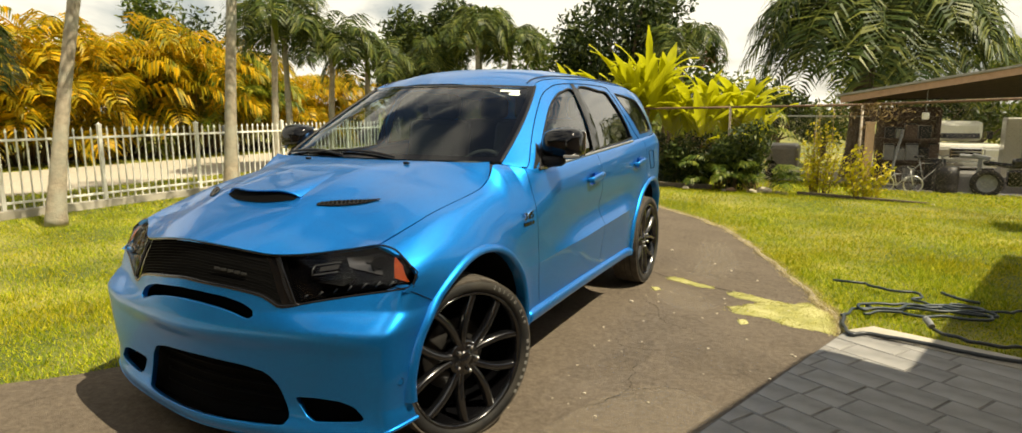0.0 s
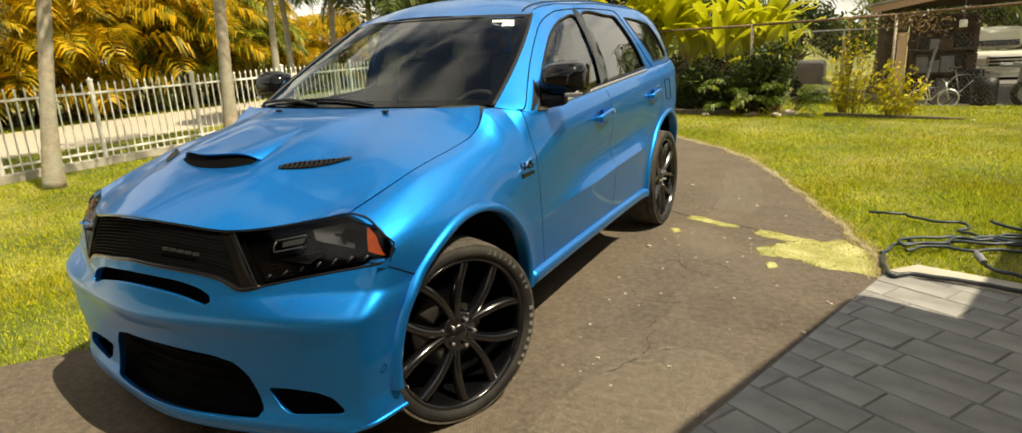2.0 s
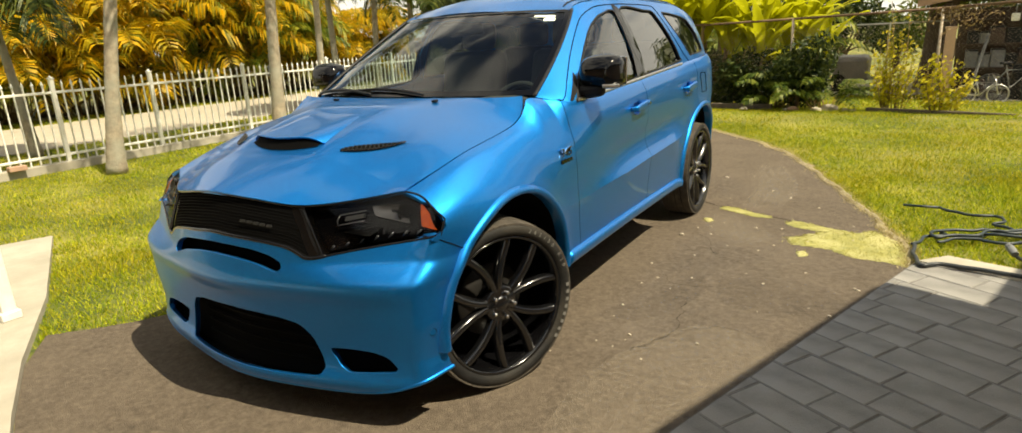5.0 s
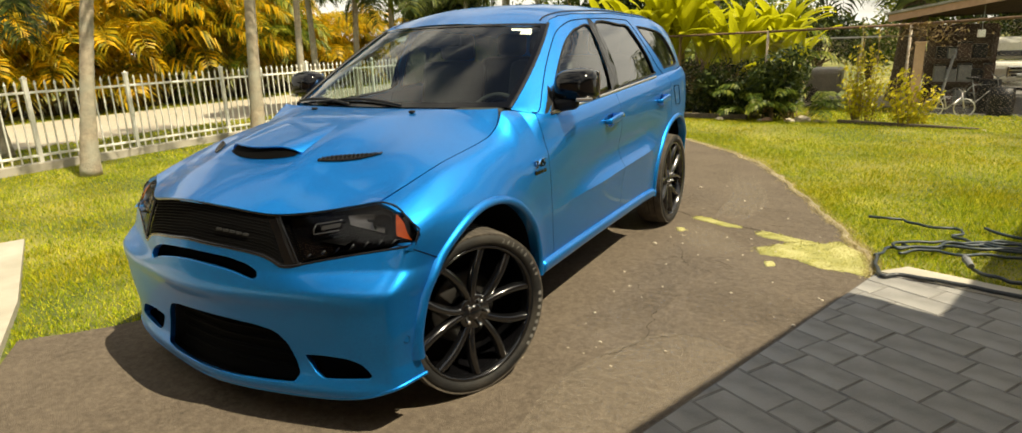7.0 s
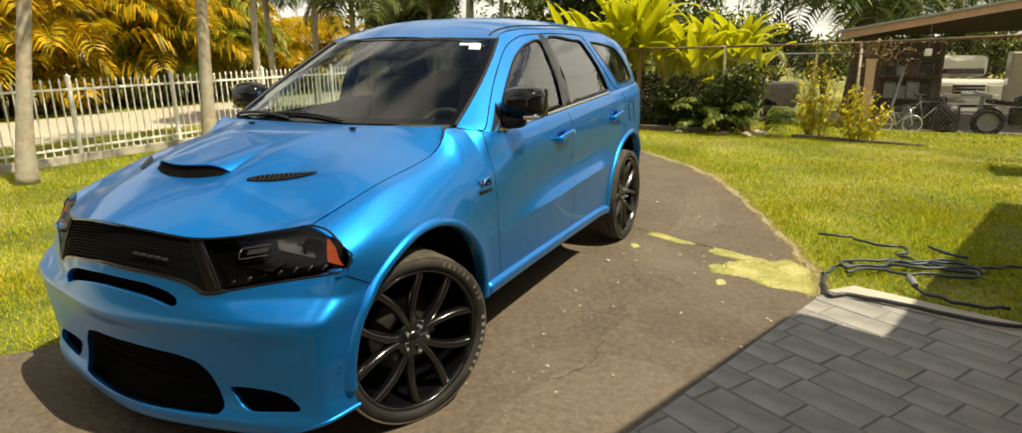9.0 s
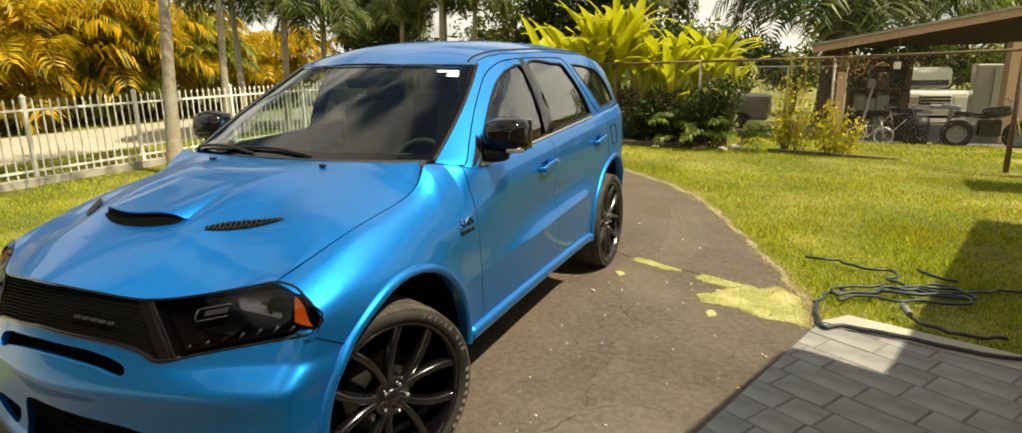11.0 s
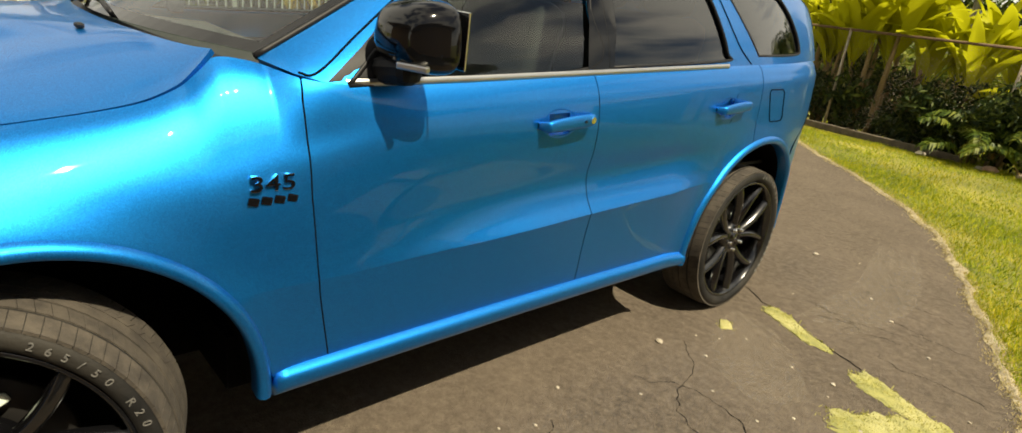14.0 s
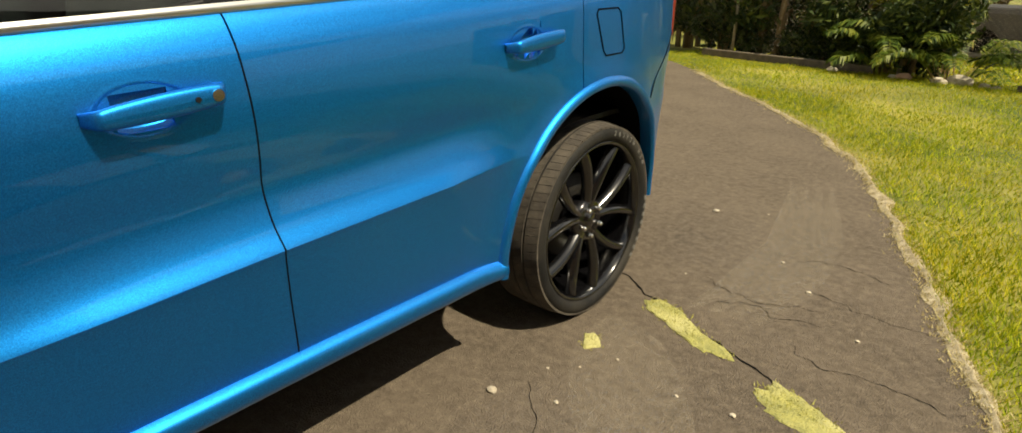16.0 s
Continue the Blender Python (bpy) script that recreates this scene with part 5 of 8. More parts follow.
def bonnet_pt(u, v):
    s = 2 * u - 1
    y0, y1 = bonnet_front(s * 0.722), cowl(s * 0.745)
    y = y0 + (y1 - y0) * v ** 1.15
    x = s * (hood_edge(max(-0.33, min(0.535, y)))[0] - 0.004)
    return (x, y, bonnet_z(x, y))


bonnet = attach("bonnet", mesh_of("bonnet", *grid(bonnet_pt, 110, 100), BLUE, True), suv)
so = bonnet.modifiers.new("thickness", "SOLIDIFY")
so.thickness, so.offset = 0.014, -1
bonnet.modifiers.new("crisp_edges", "EDGE_SPLIT").split_angle = radians(48)
# scoop: a lipped mouth that fades back into the bonnet
def scoop_y(x, w):
    return -0.315 + 0.055 * (x / 0.205) ** 2 + w


def scoop_pt(u, w):
    s = 2 * u - 1
    x = s * (0.222 - 0.05 * w)
    y = scoop_y(x, 0.42 * w - 0.006)
    rise = 0.046 * (1 - w) ** 1.7 * (1 - abs(s) ** 5)
    return (x, y, bonnet_z(x, y) + rise + 0.0015 * (1 - w) - 0.003 * w)


def mouth_pt(u, w):
    s = 2 * u - 1
    x = s * 0.206
    y = scoop_y(x, -0.030 + 0.034 * w)
    return (x, y, bonnet_z(x, y) + 0.003 + 0.040 * w * (1 - abs(s) ** 5))


attach("scoop", mesh_of("scoop", *grid(scoop_pt, 40, 24), BLUE, True), bonnet)
# the mouth is a near-black sheet with its inner shade painted in
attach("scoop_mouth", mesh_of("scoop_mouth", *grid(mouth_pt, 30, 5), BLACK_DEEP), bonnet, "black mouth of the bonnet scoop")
edge_pts = [Vector(scoop_pt(k / 40, 0.0)) + Vector((0, -0.003, -0.004)) for k in range(41)]
attach("scoop_lip", mesh_of("scoop_lip", *tube(edge_pts, 0.005, 8), BLUE, True), bonnet)
for sx in (1, -1):
    def vent(u, w):
        wide = 0.023 * math.sin(math.pi * min(1, 0.06 + 0.94 * u)) ** 0.7
        x = 0.325 + 0.205 * u - (w - 0.5) * 2 * wide * 0.62
        y = -0.275 + 0.185 * u + (w - 0.5) * 2 * wide * 0.78
        return (sx * x, y, bonnet_z(x, y) + 0.0035)
    attach("vent", mesh_of("vent", *grid(vent, 24, 4, sx < 0), BLACK_DEEP), bonnet, "black mesh bonnet vent")
    slats = []
    for k in range(15):
        a = 0.03 + k * 0.065
        slats.append(tube([Vector(vent(a, 0.02)) + Vector((0, 0, 0.003)), Vector(vent(min(1, a + 0.05), 0.98)) + Vector((0, 0, 0.003))], 0.0017, 4))
        slats.append(tube([Vector(vent(min(1, a + 0.05), 0.02)) + Vector((0, 0, 0.003)), Vector(vent(a, 0.98)) + Vector((0, 0, 0.003))], 0.0017, 4))
    attach("vent_mesh", mesh_of("vent_mesh", *merge(slats), BLACK_TRIM), bonnet)
for x in (-0.30, 0.36):
    bm = bmesh.new()
    box(bm, (0.03, 0.02, 0.012), (x, cowl(x) - 0.10, bonnet_z(x, cowl(x) - 0.10) + 0.008), bevel=0.004)
    part("washer_nozzle", bm, BLACK_TRIM, bonnet)
# near-black sheet: shade under the bonnet is put into its colour
attach("engine_bay", mesh_of("engine_bay", *grid(lambda u, w: ((2 * u - 1) * 0.66, -0.50 + 0.92 * w, 0.80 + 0.20 * w), 6, 6), BLACK_DEEP), suv)


BLACK_MESH = material("black_grille_mesh", (0.003, 0.003, 0.003), 0.6, spec=0.06)

# nose: bumper shell with openings, grille, lamps
def nose_top(x):
    return soft(abs(x), ((-0.1, 0.795), (0.0, 0.804), (0.1, 0.796), (0.217, 0.784), (0.353, 0.760), (0.40, 0.737), (0.426, 0.720), (0.468, 0.719), (0.52, 0.731), (0.649, 0.754), (0.791, 0.776), (0.877, 0.790), (0.93, 0.797)))


def nose_bottom(x):
    return soft(abs(x), ((-0.1, 0.157), (0.0, 0.158), (0.1, 0.157), (0.4, 0.155), (0.6, 0.163), (0.75, 0.188), (0.86, 0.228), (0.93, 0.25)))


# openings of the bumper: upper slot, lower intake, fog-lamp pockets, as x and z
HALF_SLOT = [(0.0, 0.770), (0.1, 0.764), (0.206, 0.753), (0.29, 0.730), (0.334, 0.705), (0.342, 0.678), (0.318, 0.664), (0.217, 0.696), (0.1, 0.715), (0.0, 0.722)]
HALF_INLET = [(0.0, 0.466), (0.12, 0.462), (0.248, 0.454), (0.342, 0.433), (0.392, 0.381), (0.421, 0.307), (0.436, 0.25), (0.415, 0.216), (0.311, 0.206), (0.15, 0.205), (0.0, 0.206)]
FOG = [(0.455, 0.342), (0.55, 0.350), (0.655, 0.348), (0.715, 0.330), (0.757, 0.282), (0.74, 0.262), (0.642, 0.252), (0.542, 0.243), (0.504, 0.264)]


def rounded(poly, n=6):
    """Polygon with its sides finely cut and its corners slightly eased."""
    out = []
    for (x0, z0), (x1, z1) in zip(poly, poly[1:] + poly[:1]):
        out += [(x0 + (x1 - x0) * k / n, z0 + (z1 - z0) * k / n) for k in range(n)]
    for _ in range(2):
        out = [((a[0] + 2 * b[0] + c[0]) / 4, (a[1] + 2 * b[1] + c[1]) / 4) for a, b, c in zip(out[-1:] + out[:-1], out, out[1:] + out[:1])]
    return out


OPENINGS = [rounded(half + [(-x, z) for x, z in half[-2:0:-1]]) for half in (HALF_SLOT, HALF_INLET)] + [rounded(FOG), rounded([(-x, z) for x, z in FOG[::-1]])]


def bumper_skin():
    """The bumper cut from a flat pattern of (u, z) with clean edges round its openings."""
    from mathutils.geometry import delaunay_2d_cdt
    to_u = lambda x, z: math.copysign(math.asin(min(1.0, abs(x) / reach(round(z, 4)))) * 2 / math.pi, x)
    n = 150
    us = [-1 + 2 * i / n for i in range(n + 1)]
    span = [(nose_bottom(0.905 * math.sin(u * math.pi / 2)), nose_top(0.905 * math.sin(u * math.pi / 2))) for u in us]
    outline = [(u, b) for u, (b, t) in zip(us, span)] + [(1.0, 0.235 + (0.797 - 0.235) * k / 40) for k in range(1, 40)] + [(u, t) for u, (b, t) in zip(us[::-1], span[::-1])] + [(-1.0, 0.797 - (0.797 - 0.235) * k / 40) for k in range(1, 40)]
    holes = [[(to_u(x, z), z) for x, z in poly] for poly in OPENINGS]
    pts, edges = [], []
    for poly in [outline] + holes:
        k = len(pts)
        pts += poly
        edges += [(k + i, k + (i + 1) % len(poly)) for i in range(len(poly))]
    for u, (b, t) in zip(us[1:-1], span[1:-1]):
        for j in range(1, 56):
            z = b + (t - b) * j / 56
            if not any(inside(h, u, z) for h in holes):
                pts.append((u, z))
    v2, _, tris, *_ = delaunay_2d_cdt([Vector(p) for p in pts], edges, [], 0, 1e-6)
    faces = []
    for t in tris:
        cu, cz = sum(v2[i].x for i in t) / 3, sum(v2[i].y for i in t) / 3
        if inside(outline, cu, cz) and not any(inside(h, cu, cz) for h in holes):
            faces.append(tuple(t))
    return [nose(p.x, p.y) for p in v2], faces


bumper = attach("front_bumper", mesh_of("front_bumper", *bumper_skin(), BLUE, True), suv)
so = bumper.modifiers.new("thickness", "SOLIDIFY")
so.thickness, so.offset = 0.024, -1
bumper.modifiers.new("crisp_edges", "EDGE_SPLIT").split_angle = radians(48)


def sunk(p, push):
    return p - (p - Vector((0, 0.4, p.z))).normalized() * push


# near-black sheet behind the openings, with the intake's shade as its colour
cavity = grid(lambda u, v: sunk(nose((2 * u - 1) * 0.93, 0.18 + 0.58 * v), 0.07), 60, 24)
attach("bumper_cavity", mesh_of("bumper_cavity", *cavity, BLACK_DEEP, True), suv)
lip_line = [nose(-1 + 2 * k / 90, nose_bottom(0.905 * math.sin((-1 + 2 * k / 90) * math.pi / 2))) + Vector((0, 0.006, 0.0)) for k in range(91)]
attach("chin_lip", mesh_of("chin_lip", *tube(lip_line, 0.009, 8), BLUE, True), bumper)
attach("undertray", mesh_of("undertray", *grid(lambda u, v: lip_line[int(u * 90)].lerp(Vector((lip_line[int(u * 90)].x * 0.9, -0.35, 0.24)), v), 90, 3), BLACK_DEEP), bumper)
# rolled lips round the openings, a joint line towards the wing, parking sensors
for poly in OPENINGS:
    ring = [nose_at(x, z) + Vector((0, 0.003, 0)) for x, z in poly]
    attach("opening_lip", mesh_of("opening_lip", *tube(ring + ring[:1], 0.0035, 6), BLUE, True), bumper)
for sx in (1, -1):
    pts = [nose_at(sx * reach(round(z, 4)), z) + Vector((sx * 0.0008, 0, 0)) for z in np.linspace(0.70, 0.795, 14)]
    attach("bumper_joint", mesh_of("bumper_joint", *tube(pts, 0.0022, 5), BLACK_DEEP), bumper)
    p = nose_at(sx * 0.868, 0.425)
    q = nose_at(sx * 0.868, 0.425) - Vector((sx * 0.004, -0.002, 0))
    bm = bmesh.new()
    rod(bm, q, p + Vector((sx * 0.0016, -0.0008, 0)), 0.013, seg=20)
    part("parking_sensor", bm, BLUE, bumper)
    bm = bmesh.new()
    rod(bm, q, p + Vector((sx * 0.0009, -0.0005, 0)), 0.0155, seg=20)
    part("sensor_ring", bm, BLACK_DEEP, bumper)
# intake bars
for z in (0.25, 0.30, 0.35, 0.40):
    pts = [sunk(nose_at(x / 20 * 0.38, z), 0.055) for x in range(-20, 21)]
    attach("intake_bar", mesh_of("intake_bar", *tube(pts, 0.006, 6), BLACK_DEEP, True), bumper)


def mask(x, v, push=0.0):
    """Grille and lamp band between bumper and bonnet."""
    z = nose_top(x) + (mask_top(x) - nose_top(x)) * v
    return sunk(nose_at(x, z), push)


def lamp_edge(v):
    """x where the grille ends and the lamp begins; it slants outward to the foot."""
    return 0.395 + 0.100 * (1 - v)


TIP = 0.887
# near-black backing: the grille's inner shade is put into its colour
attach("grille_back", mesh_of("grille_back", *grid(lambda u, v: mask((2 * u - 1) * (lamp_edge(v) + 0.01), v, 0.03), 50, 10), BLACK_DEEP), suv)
bars = []
for k in range(13):
    v = 0.04 + 0.92 * k / 12
    bars.append(tube([mask((2 * u / 50 - 1) * (lamp_edge(v) - 0.05), v, 0.010) for u in range(51)], 0.0026, 4))
for k in range(75):
    for s in (1, -1):
        pts = []
        for w in range(7):
            v = 0.04 + 0.92 * w / 6
            pts.append(mask(max(-1, min(1, -1 + 2 * k / 74 + s * 0.05 * (w / 6 - 0.5))) * (lamp_edge(v) - 0.05), v, 0.010))
        bars.append(tube(pts, 0.0021, 3))
grille = attach("grille", mesh_of("grille", *merge(bars), BLACK_MESH), suv, "black honeycomb grille")
for v in (0.0, 1.0):
    attach("grille_frame", mesh_of("grille_frame", *tube([mask((2 * u / 50 - 1) * (lamp_edge(v) + 0.01), v, 0.006) for u in range(51)], 0.009, 6), BLACK_GLOSS, True), grille)
for sx in (1, -1):
    attach("grille_cheek", mesh_of("grille_cheek", *grid(lambda u, v: mask(sx * (lamp_edge(v) - 0.05 + 0.054 * u), v, 0.008), 6, 10, sx < 0), BLACK_GLOSS, True), grille)
    ribs = [tube([mask(sx * (lamp_edge(v) - 0.016), v, 0.005), mask(sx * (lamp_edge(v) - 0.004), v, 0.003)], 0.0022, 4) for v in np.linspace(0.08, 0.92, 26)]
    attach("cheek_ribs", mesh_of("cheek_ribs", *merge(ribs), BLACK_TRIM), grille)
# maker's mark drawn as five plain bars
for k in range(5):
    bm = bmesh.new()
    p = mask(0.165 + k * 0.029, 0.43, -0.002)
    box(bm, (0.024, 0.005, 0.0095), p, (0, 0, 14), bevel=0.001)
    part("badge_bar", bm, BADGE_GREY, grille)

for sx in (1, -1):
    lamp = attach("headlamp", mesh_of("headlamp", *grid(lambda u, v: mask(sx * (lamp_edge(v) + 0.004 + (TIP - 0.006 - lamp_edge(v)) * u), 0.02 + 0.96 * v, 0.045), 40, 12, sx < 0), BLACK_GLOSS, True), suv, "smoked headlamp with an amber corner")
    attach("lens", mesh_of("lens", *grid(lambda u, v: mask(sx * (lamp_edge(v) + 0.003 + (TIP - lamp_edge(v)) * u), 0.005 + 0.985 * v, 0.002), 60, 16, sx < 0), LENS, True), lamp, "clear headlamp lens")
    rim_pts = [mask(sx * (lamp_edge(1) + (TIP - lamp_edge(1)) * k / 40), 1.0, 0.002) for k in range(41)] + [mask(sx * TIP, 1 - k / 8, 0.002) for k in range(1, 8)] + [mask(sx * (lamp_edge(0) + (TIP - lamp_edge(0)) * (1 - k / 40)), 0.0, 0.002) for k in range(41)]
    attach("lamp_rim", mesh_of("lamp_rim", *tube(rim_pts + rim_pts[:1], 0.005, 6), BLACK_GLOSS, True), lamp)
    # grey bowl that opens towards the centre, with the projector at its outer end
    def bowl(u, v):
        top, low = 0.80 - 0.08 * u, 0.60 - 0.36 * u + 0.12 * u * u
        x = 0.625 + 0.135 * u + 0.02 * (1 - v)
        return mask(sx * x, low + (top - low) * v, 0.026 + 0.020 * math.sin(math.pi * v) * min(1.0, u * 2))
    attach("reflector_bowl", mesh_of("reflector_bowl", *grid(bowl, 16, 12, sx < 0), LAMP_GREY, True), lamp, "grey reflector bowl")
    p = mask(sx * 0.765, 0.57, 0.042)
    d = (p - Vector((0, 0.9, p.z))).normalized()
    m = Matrix.Translation(p) @ d.to_track_quat("X", "Z").to_matrix().to_4x4()
    r = 0.042
    v, f = lathe(((0.001, 0.022), (r * 0.35, 0.019), (r * 0.62, 0.008), (r * 0.72, -0.004), (r * 0.74, 0.018), (r * 0.92, 0.022), (r * 0.98, -0.02)), 32)
    attach("projector", mesh_of("projector", [m @ Vector(q) for q in v], f, BLACK_GLOSS, True), lamp)
    amber = grid(lambda u, v: mask(sx * (0.796 + 0.026 * (1 - v) + (0.044 + 0.012 * (1 - v)) * u), 0.36 + 0.50 * v - 0.06 * u, 0.006), 10, 8, sx < 0)
    attach("amber_reflector", mesh_of("amber_reflector", *amber, AMBER, True), lamp, "amber corner reflector")
    sets = [tube([mask(sx * (0.525 + 0.085 * k / 8), v, 0.022) for k in range(9)], 0.0032, 5) for v in (0.74, 0.54)]
    sets.append(tube([mask(sx * 0.525, 0.54, 0.022), mask(sx * 0.520, 0.64, 0.022), mask(sx * 0.525, 0.74, 0.022)], 0.0032, 5))
    attach("light_guide", mesh_of("light_guide", *merge(sets), LAMP_GREY, True), lamp)
    attach("guide_inset", mesh_of("guide_inset", *grid(lambda u, v: mask(sx * (0.545 + 0.062 * u), 0.60 + 0.09 * v, 0.024), 4, 2, sx < 0), INTERIOR), lamp)
    for k in range(7):
        x = 0.515 + 0.050 * k
        attach("led_chip", mesh_of("led_chip", *tube([mask(sx * x, 0.10, 0.024), mask(sx * (x + 0.012), 0.15 + 0.015 * k, 0.020)], 0.004, 5), LAMP_GREY, True), lamp)


# ---------------------------------------------------------------- glasshouse
def rail_z(y):
    """Top of the side glasshouse."""
    return interp(y, ((0.6, 1.18), (1.36, 1.624), (1.41, 1.647), (1.50, 1.666), (1.644, 1.681), (2.262, 1.692), (3.076, 1.667), (3.45, 1.613), (3.72, 1.53), (3.9, 1.42), (4.0, 1.34)))


front_win = [(0.805, 1.157), (1.701, 1.212), (1.724, 1.40), (1.752, 1.603), (1.584, 1.593), (1.482, 1.566), (1.353, 1.515), (1.208, 1.438), (1.04, 1.336), (0.90, 1.242)]
rear_win = [(1.802, 1.216), (2.572, 1.255), (2.604, 1.29), (2.553, 1.42), (2.483, 1.55), (2.443, 1.606), (2.324, 1.616), (1.83, 1.609)]
quarter_win = [(2.874, 1.285), (3.335, 1.297), (3.395, 1.33), (3.353, 1.42), (3.261, 1.515), (3.13, 1.565), (2.686, 1.603), (2.641, 1.585), (2.685, 1.50)]


def fine(poly, n=5):
    """A polygon with each side cut into n, corners eased."""
    c = curve3([(y, z, 0) for y, z in poly + poly[:1]], len(poly) * n + 1)[:-1]
    return [(p.x, p.y) for p in c]


def sheet(name, outline, holes, sx, mat, parent, label="", push=0.0, step=0.05, x_of=None):
    """A curved side sheet over (y, z) with openings."""
    from mathutils.geometry import delaunay_2d_cdt
    x_of = x_of or house_x
    pts, edges = [], []
    for poly in [outline] + holes:
        k = len(pts)
        pts += poly
        edges += [(k + i, k + (i + 1) % len(poly)) for i in range(len(poly))]
    ys, zs = [p[0] for p in outline], [p[1] for p in outline]
    y = min(ys)
    while y < max(ys):
        z = min(zs)
        while z < max(zs):
            if y - screen_edge(z) > 0.10 and inside(outline, y, z) and not any(inside(h, y, z) for h in holes):
                pts.append((y, z))
            z += step
        y += step
    if name == "side_frame":
        for z in np.linspace(1.62, 1.20, 41):
            for d in (0.012, 0.026, 0.042, 0.060, 0.080):
                p = (screen_edge(z) + d, z)
                if inside(outline, *p) and not any(inside(h, *p) for h in holes):
                    pts.append(p)
    v2, _, tris, *_ = delaunay_2d_cdt([Vector(p) for p in pts], edges, [], 0, 1e-5)
    verts = [(sx * (x_of(p.x, p.y) - push), p.x, p.y) for p in v2]
    faces = []
    for t in tris:
        cy, cz = sum(v2[i].x for i in t) / 3, sum(v2[i].y for i in t) / 3
        if inside(outline, cy, cz) and not any(inside(h, cy, cz) for h in holes):
            faces.append(tuple(t) if sx > 0 else tuple(t)[::-1])
    return attach(name, mesh_of(name, verts, faces, mat, True), parent, label)


shell = [(y, wing_top(y)[1] - 0.004) for y in np.linspace(0.635, 3.96, 60)] + [(y, rail_z(y)) for y in np.linspace(3.94, 1.40, 44)] + [(screen_edge(z), z) for z in np.linspace(1.624, 1.203, 42)]
fw, rw, qw = fine(front_win), fine(rear_win), fine(quarter_win)
for sx in (1, -1):
    side = sheet("side_frame", shell, [fw, rw, qw], sx, BLUE, suv, step=0.02)
    so = side.modifiers.new("thickness", "SOLIDIFY")
    so.thickness, so.offset = 0.02, -1
    side.modifiers.new("crisp_edges", "EDGE_SPLIT").split_angle = radians(48)
    sheet("side_window", fw, [], sx, GLASS_SIDE, suv, "lightly tinted front side window", 0.012)
    sheet("side_window", rw, [], sx, GLASS_DARK, suv, "dark privacy glass", 0.012)
    sheet("side_window", qw, [], sx, GLASS_DARK, suv, "dark privacy glass", 0.010)
    sheet("pillar_trim", fine([(1.691, 1.214), (1.827, 1.222), (1.852, 1.613), (1.745, 1.608)], 3), [], sx, BLACK_GLOSS, suv, "black pillar trim", -0.003)
    pts = [(sx * (house_x(screen_edge(z), z) + 0.003), screen_edge(z), z) for z in np.linspace(1.20, 1.624, 30)]
    attach("screen_seal", mesh_of("screen_seal", *tube(pts, 0.010, 6), BLACK_TRIM, True), suv)
    # seals round the windows, satin strip along the belt
    for poly in (fw, rw, qw):
        pts = [(sx * (house_x(y, z) - 0.004), y, z) for y, z in poly]
        attach("window_seal", mesh_of("window_seal", *tube(pts + pts[:1], 0.008, 5), BLACK_TRIM, True), suv)
    strip = lambda u, v: (sx * (house_x(0.80 + 1.78 * u, 1.18) + 0.006 * math.sin(math.pi * v) + 0.004), 0.80 + 1.78 * u, belt(0.80 + 1.78 * u) - 0.008 + 0.020 * v)
    attach("belt_strip", mesh_of("belt_strip", *grid(strip, 40, 4, sx < 0), SATIN, True), suv, "satin metal strip under the windows")
    # door shut line over the windows
    line = [(0.700, 1.178), (0.739, 1.181), (0.863, 1.27), (1.024, 1.381), (1.199, 1.489), (1.357, 1.574), (1.499, 1.621), (1.635, 1.645), (1.95, 1.657), (2.434, 1.653), (2.521, 1.631), (2.556, 1.56), (2.618, 1.44), (2.704, 1.32), (2.802, 1.25)]
    pts = [(sx * (house_x(p.x, p.y) + 0.0005), p.x, p.y) for p in curve3([(y, z, 0) for y, z in line], 60)]
    attach("shut_line", mesh_of("shut_line", *tube(pts, 0.0035, 5), BLACK_DEEP), suv)


def screen(u, v):
    s = 2 * u - 1
    z_e = 1.205 + 0.417 * v
    ye = screen_edge(z_e)
    x = s * (house_x(ye, z_e) - 0.004)
    yc = 0.440 + 0.72 * v
    y = yc + (ye - yc) * abs(s) ** 2.1
    zc = 1.214 + (1.634 - 1.214) * v + 0.022 * math.sin(math.pi * v)
    return (x, y, zc + (z_e - zc) * abs(s) ** 2.2)


attach("windscreen", mesh_of("windscreen", *grid(screen, 40, 30), GLASS, True), suv, "clear windscreen")
for (a, b, c, d) in ((0, 0.018, 0, 1), (0.982, 1, 0, 1), (0, 1, 0.965, 1), (0, 1, 0, 0.05)):
    def band(u, v):
        p = Vector(screen(a + (b - a) * u, c + (d - c) * v))
        return p + Vector((0, -0.003, 0.003))
    attach("screen_band", mesh_of("screen_band", *grid(band, 30 if b - a > 0.5 else 2, 3 if b - a > 0.5 else 24), BLACK_GLOSS), suv)
for (a, b, c, d) in ((0.865, 0.918, 0.895, 0.925), (0.915, 0.948, 0.845, 0.925), (0.908, 0.952, 0.845, 0.885)):
    attach("sticker", mesh_of("sticker", *grid(lambda u, v: Vector(screen(a + (b - a) * u, c + (d - c) * v)) + Vector((0, -0.002, 0.002)), 3, 3), STICKER), suv, "pale green paper sticker")
cowl_panel = grid(lambda u, v: ((2 * u - 1) * 0.765, cowl((2 * u - 1) * 0.742) - 0.015 + 0.06 * v, 1.175 + 0.018 * v + 0.015 * (1 - (2 * u - 1) ** 2)), 40, 4)
